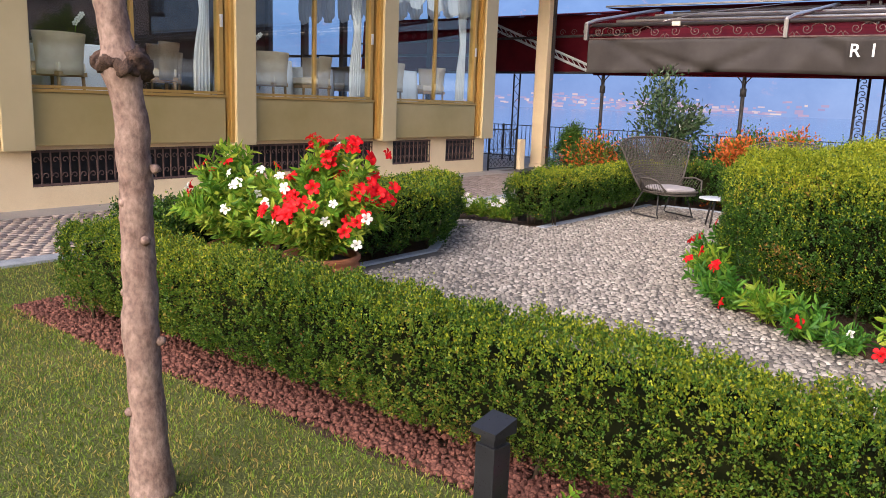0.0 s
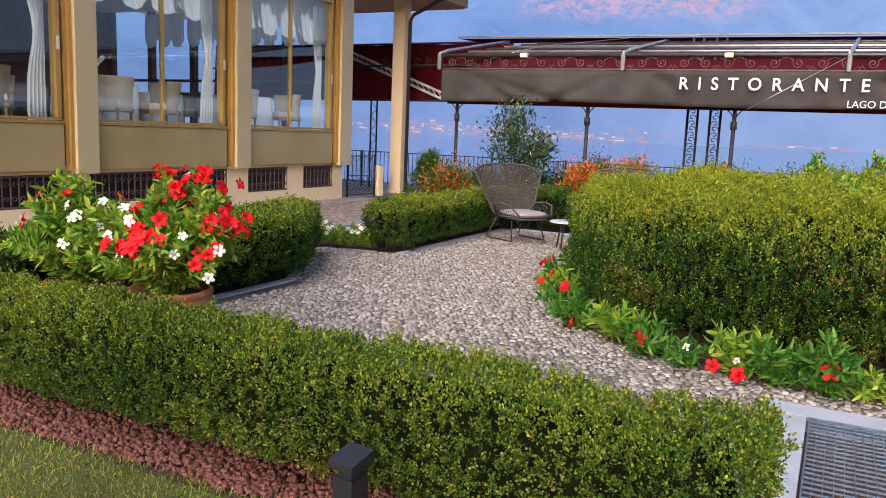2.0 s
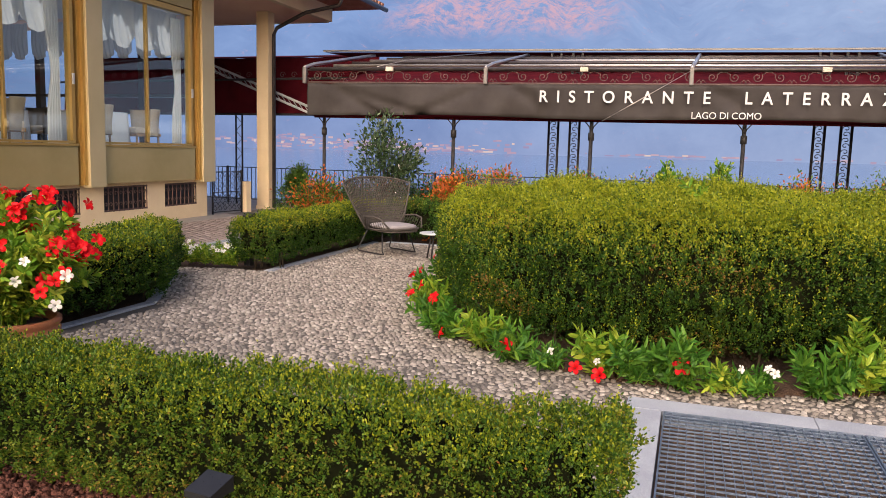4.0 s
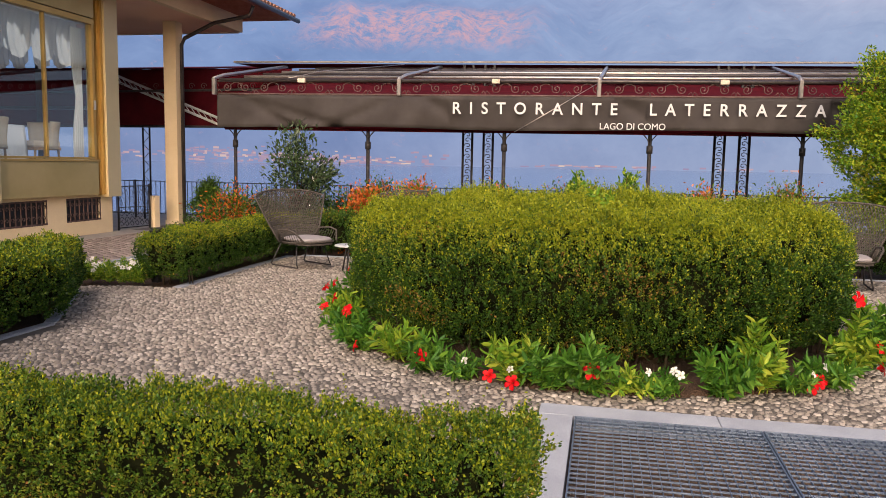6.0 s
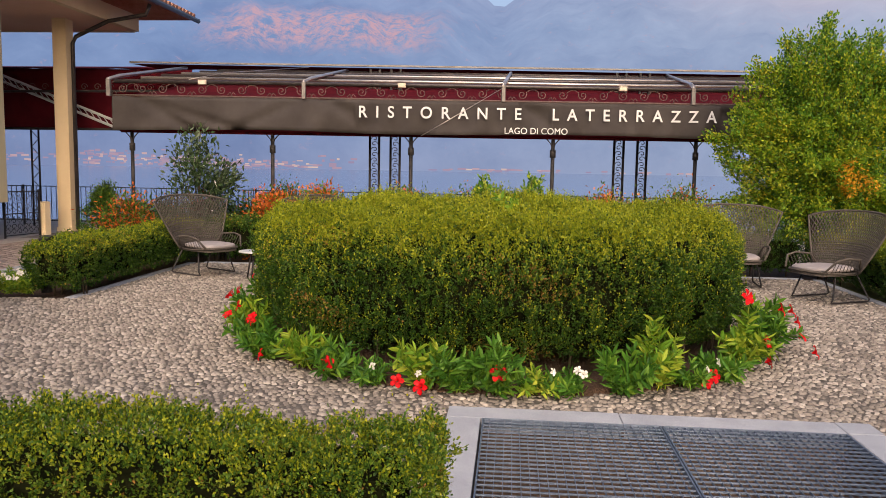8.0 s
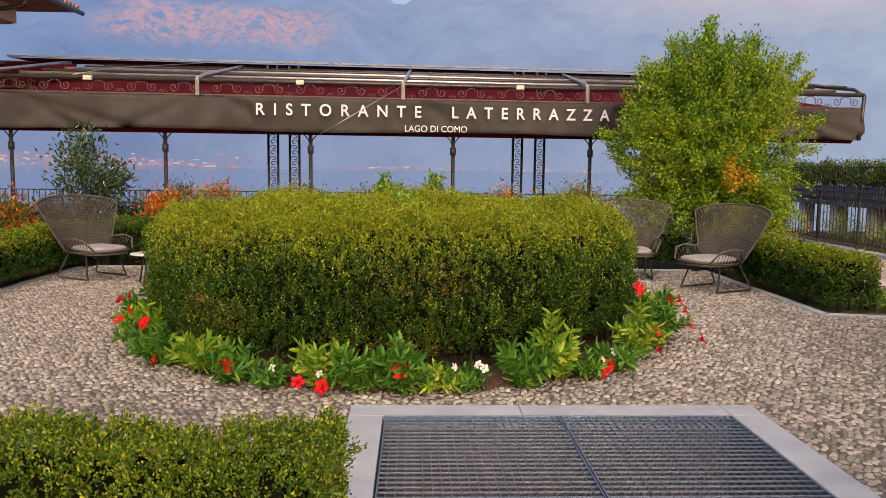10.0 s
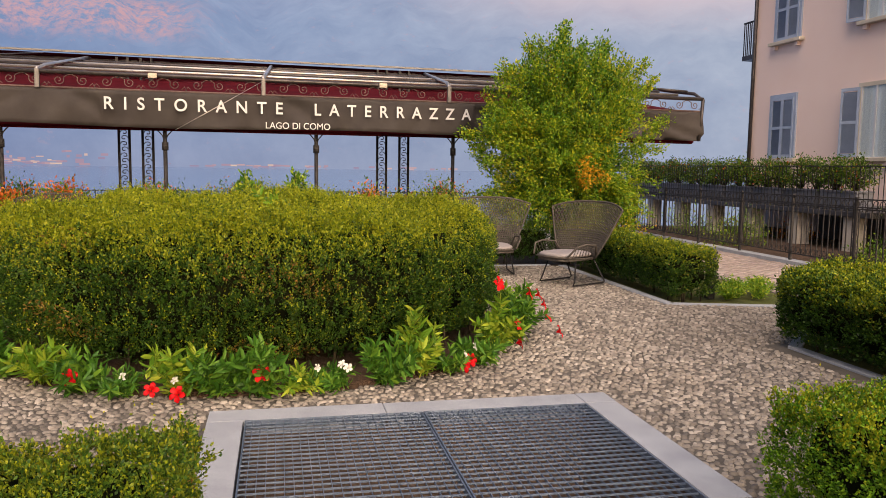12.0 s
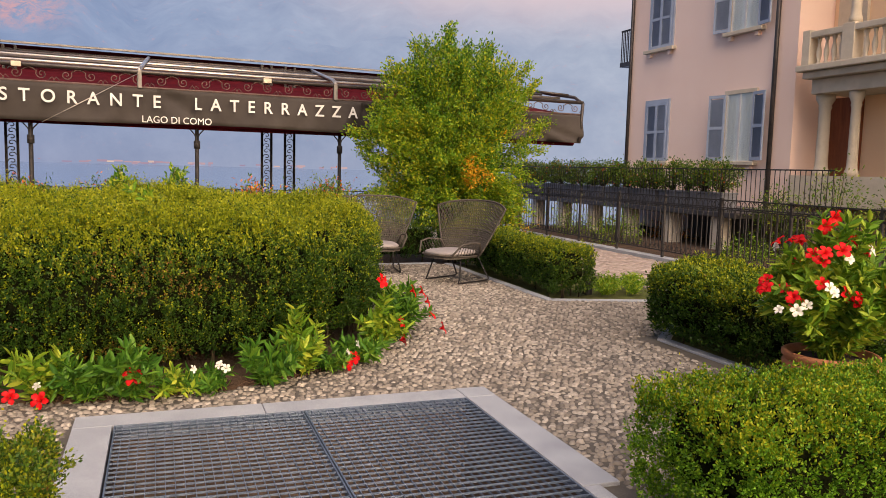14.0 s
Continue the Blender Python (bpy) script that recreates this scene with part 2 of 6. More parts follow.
TILE = surface("roof_tile", (0.40, 0.18, 0.12), (0.55, 0.30, 0.22), 5, 0.85, 60, 0.3, 0.004, per_piece=0.35)
MAROON = surface("maroon_canvas", (0.06, 0.006, 0.011), (0.10, 0.009, 0.015), 2, 0.95, 250, 0.2, 0.001, dirt=0.15, spec=0.04)
GREYCLOTH = surface("grey_canvas", (0.042, 0.038, 0.038), (0.066, 0.06, 0.058), 1.6, 0.95, 300, 0.25, 0.001, dirt=0.12, spec=0.04)
LETTER = surface("white_paint", (0.52, 0.53, 0.54), (0.63, 0.64, 0.65), 6, 0.7, 100, 0.05, 0.0005, dirt=0.06)
TUBE = surface("awning_tube", (0.36, 0.34, 0.32), (0.62, 0.59, 0.56), 3, 0.35, 120, 0.05, 0.0005, metal=0.8)
GREYMETAL = surface("grey_metal", (0.14, 0.135, 0.13), (0.2, 0.19, 0.185), 6, 0.5, 120, 0.1, 0.001, metal=0.3)
DARKTUBE = surface("dark_tube", (0.05, 0.045, 0.045), (0.10, 0.09, 0.09), 4, 0.4, 120, 0.05, 0.0005, metal=0.5)
ROPE = surface("grey_rope", (0.06, 0.053, 0.046), (0.105, 0.095, 0.085), 30, 0.85, 300, 0.4, 0.001, spec=0.12)
CUSHION = surface("grey_cushion", (0.24, 0.22, 0.22), (0.31, 0.29, 0.29), 5, 0.9, 400, 0.2, 0.001, dirt=0.1)
TABLETOP = surface("pale_tabletop", (0.42, 0.44, 0.46), (0.54, 0.56, 0.58), 4, 0.35, 200, 0.05, 0.0005, dirt=0.06)
PINK = surface("pink_stucco", (0.85, 0.64, 0.55), (0.89, 0.70, 0.61), 0.5, 0.9, 60, 0.2, 0.003, dirt=0.1)
PEACH = surface("peach_stucco", (0.84, 0.58, 0.37), (0.9, 0.65, 0.43), 0.5, 0.9, 60, 0.2, 0.003, dirt=0.1)
SHUTTER = surface("blue_grey_shutter", (0.30, 0.37, 0.48), (0.38, 0.45, 0.57), 3, 0.6, 90, 0.1, 0.001, dirt=0.15)
STONE = surface("pale_stone", (0.52, 0.46, 0.36), (0.64, 0.57, 0.46), 4, 0.85, 80, 0.25, 0.003, dirt=0.2)
DOORWOOD = surface("red_brown_wood", (0.16, 0.045, 0.02), (0.27, 0.085, 0.035), 3, 0.5, 40, 0.15, 0.001, stretch=(4, 4, 0.5))
WOOD = surface("honey_wood", (0.34, 0.19, 0.08), (0.46, 0.28, 0.13), 4, 0.5, 50, 0.1, 0.001, stretch=(4, 4, 0.5))
DARKWOOD = surface("dark_panelling", (0.06, 0.04, 0.03), (0.11, 0.075, 0.05), 3, 0.5, 50, 0.1, 0.001)
LINEN = surface("white_linen", (0.72, 0.72, 0.74), (0.82, 0.82, 0.83), 3, 0.9, 200, 0.1, 0.001, dirt=0.05)
UPHOLSTERY = surface("cream_upholstery", (0.50, 0.38, 0.25), (0.6, 0.48, 0.33), 6, 0.9, 200, 0.15, 0.001, dirt=0.1)
SETT_BED = surface("sett_bedding", (0.22, 0.185, 0.165), (0.3, 0.26, 0.235), 3, 0.95, 90, 0.5, 0.005)
PAVING = surface("pale_paving", (0.44, 0.41, 0.38), (0.55, 0.51, 0.47), 2, 0.85, 100, 0.3, 0.003)
PLANTER = surface("slate_planter", (0.13, 0.14, 0.165), (0.19, 0.2, 0.23), 3, 0.6, 90, 0.1, 0.001)
CONCRETE = surface("old_concrete", (0.44, 0.40, 0.35), (0.58, 0.53, 0.46), 2, 0.9, 60, 0.3, 0.004, dirt=0.3)
PIT = surface("pit_wall", (0.12, 0.085, 0.065), (0.19, 0.135, 0.10), 3, 0.9, 60, 0.3, 0.004, dirt=0.3)
RED = leaf_mat("red_petal", [(0.0, (0.45, 0.004, 0.008)), (0.6, (0.7, 0.008, 0.01)), (1.0, (0.8, 0.02, 0.02))], rough=0.5, trans=0.3)
WHITE = leaf_mat("white_petal", [(0.0, (0.7, 0.68, 0.6)), (1.0, (0.85, 0.84, 0.8))], rough=0.5, trans=0.3)
MAGENTA = leaf_mat("magenta_petal", [(0.0, (0.6, 0.01, 0.3)), (1.0, (0.75, 0.03, 0.5))], rough=0.5, trans=0.3)


def glass(name, tint=(0.9, 0.95, 0.95)):
    m, t, p = nodes_of(name)
    t.nodes.remove(p)
    g = t.nodes.new("ShaderNodeBsdfGlossy")
    g.inputs["Roughness"].default_value = 0.01
    tr = t.nodes.new("ShaderNodeBsdfTransparent")
    tr.inputs[0].default_value = (*tint, 1)
    f = t.nodes.new("ShaderNodeLayerWeight")
    f.inputs[0].default_value = 0.5
    pw = t.nodes.new("ShaderNodeMath")
    pw.operation = 'POWER'
    pw.inputs[1].default_value = 3.5
    t.links.new(f.outputs["Facing"], pw.inputs[0])
    ma = t.nodes.new("ShaderNodeMath")
    ma.operation = 'MULTIPLY_ADD'
    ma.inputs[1].default_value, ma.inputs[2].default_value = 0.8, 0.05
    t.links.new(pw.outputs[0], ma.inputs[0])
    mx = t.nodes.new("ShaderNodeMixShader")
    t.links.new(ma.outputs[0], mx.inputs[0])
    t.links.new(tr.outputs[0], mx.inputs[1])
    t.links.new(g.outputs[0], mx.inputs[2])
    t.links.new(mx.outputs[0], t.nodes["Material Output"].inputs["Surface"])
    return m


GLASS = glass("window_glass")


def sheer(name, colour, through_part):
    m, t, p = nodes_of(name)
    p.inputs["Base Color"].default_value = (*colour, 1)
    p.inputs["Roughness"].default_value = 0.9
    tl = t.nodes.new("ShaderNodeBsdfTranslucent")
    tl.inputs[0].default_value = (*colour, 1)
    mx = t.nodes.new("ShaderNodeMixShader")
    mx.inputs[0].default_value = through_part
    t.links.new(p.outputs[0], mx.inputs[1])
    t.links.new(tl.outputs[0], mx.inputs[2])
    t.links.new(mx.outputs[0], t.nodes["Material Output"].inputs["Surface"])
    return m


CURTAIN = sheer("white_curtain", (0.82, 0.81, 0.79), 0.45)


def pebble_mat():
    m, t, p = nodes_of("river_pebble")
    g = t.nodes.new("ShaderNodeNewGeometry")
    o = t.nodes.new("ShaderNodeObjectInfo")
    add = t.nodes.new("ShaderNodeMath")
    add.operation = 'ADD'
    t.links.new(g.outputs["Random Per Island"], add.inputs[0])
    t.links.new(o.outputs["Random"], add.inputs[1])
    fr = t.nodes.new("ShaderNodeMath")
    fr.operation = 'FRACT'
    t.links.new(add.outputs[0], fr.inputs[0])
    col = ramp(t, fr.outputs[0], [(0.0, (0.135, 0.122, 0.108)), (0.3, (0.25, 0.224, 0.19)), (0.55, (0.318, 0.287, 0.243)), (0.8, (0.382, 0.348, 0.297)), (1.0, (0.52, 0.48, 0.42))])
    small = noise_tex(t, 60, 4)
    col = mixc(t, 1.0, col, ramp(t, small, [(0.3, (0.78, 0.76, 0.74)), (0.7, (1.0, 1.0, 1.0))]), 'MULTIPLY')
    col = mixc(t, 1.0, col, ramp(t, noise_tex(t, 0.5, 4), [(0.35, (0.82, 0.8, 0.78)), (0.65, (1.0, 1.0, 1.0))]), 'MULTIPLY')
    t.links.new(col, p.inputs["Base Color"])
    p.inputs["Roughness"].default_value = 0.7
    bump(t, p, small, 0.2, 0.002)
    return m


PEBBLE = pebble_mat()

GLOW = 0.41  # emission strength of the distance, in place of daylight and haze

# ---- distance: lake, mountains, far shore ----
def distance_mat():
    """Glowing mountain flank: haze painted in as evening blue, alpenglow as pale rose on the high rock bands."""
    m, t, p = nodes_of("mountain_painted_haze")
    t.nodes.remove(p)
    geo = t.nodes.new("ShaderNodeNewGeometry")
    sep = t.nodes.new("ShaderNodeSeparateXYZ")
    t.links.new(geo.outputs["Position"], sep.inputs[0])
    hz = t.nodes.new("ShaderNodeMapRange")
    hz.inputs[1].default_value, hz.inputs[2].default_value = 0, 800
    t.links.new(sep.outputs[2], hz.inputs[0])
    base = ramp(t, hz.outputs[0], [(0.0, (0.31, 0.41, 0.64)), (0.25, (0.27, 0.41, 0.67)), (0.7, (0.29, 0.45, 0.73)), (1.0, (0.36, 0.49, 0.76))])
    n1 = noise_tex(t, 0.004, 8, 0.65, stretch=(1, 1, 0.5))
    # haze painted paler towards the east
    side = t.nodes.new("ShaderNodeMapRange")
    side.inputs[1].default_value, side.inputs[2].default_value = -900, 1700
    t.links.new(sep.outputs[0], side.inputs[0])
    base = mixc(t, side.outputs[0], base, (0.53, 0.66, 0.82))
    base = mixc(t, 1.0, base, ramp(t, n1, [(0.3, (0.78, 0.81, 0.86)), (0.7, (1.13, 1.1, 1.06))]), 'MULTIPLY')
    n2 = noise_tex(t, 0.017, 10, 0.78, stretch=(1.3, 1.3, 0.4))
    rock = ramp(t, n2, [(0.42, (0, 0, 0)), (0.56, (1, 1, 1))])
    # the bare cliff high above the far shore
    def band(src, lo, hi, soft):
        a = t.nodes.new("ShaderNodeMapRange")
        a.interpolation_type = 'SMOOTHSTEP'
        a.inputs[1].default_value, a.inputs[2].default_value = lo - soft, lo + soft
        b = t.nodes.new("ShaderNodeMapRange")
        b.interpolation_type = 'SMOOTHSTEP'
        b.inputs[1].default_value, b.inputs[2].default_value = hi + soft, hi - soft
        t.links.new(src, a.inputs[0])
        t.links.new(src, b.inputs[0])
        mu = t.nodes.new("ShaderNodeMath")
        mu.operation = 'MULTIPLY'
        t.links.new(a.outputs[0], mu.inputs[0])
        t.links.new(b.outputs[0], mu.inputs[1])
        return mu.outputs[0]
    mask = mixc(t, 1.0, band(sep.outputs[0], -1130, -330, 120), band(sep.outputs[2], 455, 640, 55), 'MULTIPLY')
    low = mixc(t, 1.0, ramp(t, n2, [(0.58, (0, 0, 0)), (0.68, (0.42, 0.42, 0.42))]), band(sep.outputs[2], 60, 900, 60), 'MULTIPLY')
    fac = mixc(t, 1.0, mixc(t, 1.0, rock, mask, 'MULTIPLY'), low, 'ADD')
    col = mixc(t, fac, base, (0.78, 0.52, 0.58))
    # pale pink haze painted over the eastern crest, so it melts into the sky
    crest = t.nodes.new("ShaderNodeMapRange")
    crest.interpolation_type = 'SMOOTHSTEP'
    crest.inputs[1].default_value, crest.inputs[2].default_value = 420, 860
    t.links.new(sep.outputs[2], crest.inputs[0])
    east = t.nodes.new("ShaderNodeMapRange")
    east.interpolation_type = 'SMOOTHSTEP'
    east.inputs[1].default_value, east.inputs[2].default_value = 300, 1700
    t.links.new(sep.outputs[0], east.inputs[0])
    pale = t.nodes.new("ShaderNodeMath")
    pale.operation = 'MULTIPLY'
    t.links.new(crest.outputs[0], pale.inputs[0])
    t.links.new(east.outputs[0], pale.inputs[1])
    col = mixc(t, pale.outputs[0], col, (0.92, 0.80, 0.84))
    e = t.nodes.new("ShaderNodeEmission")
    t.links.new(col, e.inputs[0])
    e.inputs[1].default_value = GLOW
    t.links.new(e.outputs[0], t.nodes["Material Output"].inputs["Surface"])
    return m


LAKE_Z = -7.0


def skyline(az):
    """Height of the ridge in degrees, by azimuth."""
    e = 13.6 - 1.9 * math.exp(-((az + 0.5) / 3.0) ** 2) + 0.35 * math.sin(az * 0.9) + 0.2 * math.sin(az * 2.3 + 1)
    # ridge raised here over open sky, which the painted haze stands in for
    if az > 17:
        e += 0.06 * min(az - 17, 25)
    return max(e, 4.0)


def mountain():
    na, nr = 260, 46
    V = []
    for i in range(na + 1):
        az = -100 + 200 * i / na
        for j in range(nr + 1):
            f = j / nr
            d = 2440 + 1500 * f
            x, y = d * math.sin(radians(az)), d * math.cos(radians(az))
            top = math.tan(radians(skyline(az))) * 3940
            z = LAKE_Z + (top + 9) * (f ** 0.8)
            r = noise.fractal(Vector((x, y, 0)) * 0.004, 0.8, 2.1, 5) * 60 * min(1, f * 3) * (1 - 0.75 * f)
            V.append((x, y, z + r))
    Q = [(i * (nr + 1) + j, (i + 1) * (nr + 1) + j, (i + 1) * (nr + 1) + j + 1, i * (nr + 1) + j + 1) for i in range(na) for j in range(nr)]
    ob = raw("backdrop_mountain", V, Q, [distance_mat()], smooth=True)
    return tagged(ob, "glowing mountain across the lake, blue haze and rosy light painted over its rock faces", "mountain", kind="structure")


mountain()


def water():
    m, t, p = nodes_of("lake_water")
    p.inputs["Base Color"].default_value = (0.10, 0.17, 0.32, 1)
    p.inputs["Roughness"].default_value = 0.12
    n = noise_tex(t, 0.35, 3, 0.6, stretch=(0.5, 1.6, 1))
    bump(t, p, n, 0.25, 0.25)
    bm = bmesh.new()
    vs = [bm.verts.new(v) for v in ((-4000, 20, LAKE_Z), (4000, 20, LAKE_Z), (4000, 3600, LAKE_Z), (-4000, 3600, LAKE_Z))]
    bm.faces.new(vs)
    return tagged(part("water", bm, m), "still blue evening lake water", "lake", kind="structure")


water()


def far_town():
    """Pale houses along the far shore, lit by emission instead of daylight."""
    m, t, p = nodes_of("glowing_house_wall")
    t.nodes.remove(p)
    e = t.nodes.new("ShaderNodeEmission")
    g = t.nodes.new("ShaderNodeNewGeometry")
    t.links.new(ramp(t, g.outputs["Random Per Island"], [(0, (0.42, 0.36, 0.52)), (0.6, (0.58, 0.42, 0.5)), (0.9, (0.78, 0.58, 0.55)), (1, (0.95, 0.75, 0.6))]), e.inputs[0])
    e.inputs[1].default_value = GLOW
    t.links.new(e.outputs[0], t.nodes["Material Output"].inputs["Surface"])
    rng = random.Random(4)
    bm = bmesh.new()

    def put(az, up, w, h):
        d = 2425 - rng.random() * 10
        x, y = d * math.sin(radians(az)), d * math.cos(radians(az))
        m4 = Matrix.Translation((x, y, LAKE_Z + up + h / 2)) @ Matrix.Rotation(radians(-az), 4, 'Z') @ Matrix.Diagonal((w, 8, h, 1))
        bmesh.ops.create_cube(bm, size=1.0, matrix=m4)
    for k in range(230):
        az = rng.gauss(-25, 5.5)
        put(az, abs(rng.gauss(14, 12)) + 2, rng.uniform(6, 20), rng.uniform(3, 7))
    for k in range(26):
        put(rng.uniform(-20, -14), rng.uniform(1, 14), rng.uniform(8, 30), rng.uniform(3, 6))
    for k in range(34):
        put(rng.uniform(-6, 13), rng.uniform(1, 7), rng.uniform(8, 30), rng.uniform(3, 6))
    put(-13.0, 8, 22, 12)
    put(-12.7, 2, 28, 6)
    return tagged(part("far_town", bm, m), "pale rose houses along the far lake shore, made to glow", "town", kind="stuff")


far_town()

# ---- ground ----
COURT = [(-4.72, 3.25), (-4.72, 6.45), (-5.75, 8.2), (-6.2, 8.35), (-5.35, 8.62), (-4.72, 8.62), (-4.72, 12.15), (4.72, 12.15), (4.72, 8.45), (5.35, 8.3),
         (6.1, 8.05), (5.7, 7.35), (4.72, 6.25), (4.72, 3.25), (4.72, 2.4), (2.4, 2.4), (2.4, 5.0), (-0.03, 5.0), (-0.03, 3.25)]


def ground():
    bm = bmesh.new()
    # a garden shelf above the lake, then the land sheet that runs back to the horizon
    xs, ys = (-60, 0.04, 2.32, 60), (-60, 2.33, 4.97, 21)
    for i in range(3):
        for j in range(3):
            if (i, j) != (1, 1):
                prism(bm, [(xs[i], ys[j]), (xs[i + 1], ys[j]), (xs[i + 1], ys[j + 1]), (xs[i], ys[j + 1])], -9.0, -0.06)
    bmesh.ops.remove_doubles(bm, verts=bm.verts, dist=0.001)
    return tagged(part("ground", bm, SOIL), "dark garden soil", "ground", kind="structure")


ground()


def far_land():
    bm = bmesh.new()
    prism(bm, [(-4500, -4500), (4500, -4500), (4500, -60), (-4500, -60)], -9.5, -0.2)
    return tagged(part("ground_behind", bm, TURF), "green land behind the garden", "ground", kind="structure")


far_land()

lawn = tagged(part("lawn", boxed(-6.72, -14, -0.2, 6.6, 2.32, -0.012), TURF), "short grass with dry straw-coloured patches", "lawn", kind="structure")
lawn_edge = tagged(part("lawn_edge", boxed(-6.72, 2.321, -0.2, -0.3, 2.48, -0.012), TURF), "mown lawn edge along the mulch", "lawn", kind="structure")
lawn_side = tagged(part("lawn_side", boxed(-6.72, 2.485, -0.2, -5.45, 8.0, -0.014), TURF), "strip of short grass beside the pavement", "lawn", kind="structure")
mulch_bed = tagged(part("mulch_bed", boxed(-5.445, 2.485, -0.2, -0.22, 3.3, -0.016), SOIL), "soil strip under the hedge", "flower bed", kind="structure")


def polygon_slab(name, poly, z0, z1, mat):
    bm = bmesh.new()
    vs = [bm.verts.new((x, y, z1)) for x, y in poly]
    f = bm.faces.new(vs)
    if f.normal.z < 0:
        f.normal_flip()
    r = bmesh.ops.extrude_face_region(bm, geom=[f])
    for v in r["geom"]:
        if isinstance(v, bmesh.types.BMVert):
            v.co.z = z1
    for v in vs:
        v.co.z = z0
    bmesh.ops.recalc_face_normals(bm, faces=bm.faces)
    bmesh.ops.triangulate(bm, faces=[f for f in bm.faces if len(f.verts) > 4])
    return part(name, bm, mat)


court = tagged(polygon_slab("pebble_court", COURT, -0.2, -0.022, MORTAR), "courtyard floor of pale river pebbles set in mortar", "pebble floor", kind="structure")
pavement = tagged(part("pavement_left", boxed(-9.8, -14, -0.2, -6.95, 17.5, -0.02), SETT_BED), "brown porphyry paving along the restaurant", "pavement", kind="structure")
pavement_kerb = tagged(part("pavement_kerb", boxed(-6.95, -14, -0.2, -6.72, 13.0, 0.01), GRANITE), "grey granite kerb of the pavement", "kerb", kind="structure")
pave_band = tagged(part("pavement_band", boxed(-9.8, -14, -0.2, -9.2, 15.2, -0.004), PAVING), "pale stone band at the wall foot", "pavement", kind="structure")
path_right = tagged(part("pavement_right", boxed(6.6, -14, -0.2, 8.75, 16, -0.02), SETT_BED), "brown porphyry garden path beside the railing", "pavement", kind="structure")
path_kerb = tagged(part("railing_kerb", boxed(8.75, -14, -0.4, 9.0, 19.5, 0.05), GRANITE), "pale stone kerb under the railing", "kerb", kind="structure")
side_lawn = tagged(part("lawn_right", boxed(4.75, 2.33, -0.2, 6.59, 12.1, -0.03), TURF), "garden bed beside the path", "lawn", kind="structure")
low_garden = tagged(part("lower_lawn", boxed(9.0, -14, -0.9, 30, 20.5, -0.45), TURF), "lower lawn beyond the railing", "lawn", kind="structure")
terrace = tagged(part("terrace_floor", boxed(-22, 14.3, -0.3, 9.0, 20.8, -0.05), PAVING), "pale terrace floor above the lake", "terrace", kind="structure")


# ---- hedges ----
def lumps(P, a=0.02):
    x, y, z = P[:, 0], P[:, 1], P[:, 2]
    return a * (np.sin(5.1 * x + 2.3 * y) + np.sin(7.7 * y - 3.1 * z + 1.0) + np.sin(9.3 * z + 4.1 * x + 2.0) + 0.7 * np.sin(17 * x + 13 * y + 11 * z) + 0.8 * np.sin(43 * x + 5 * z) * np.sin(37 * y + 41 * z + 1.0 + 9 * x))


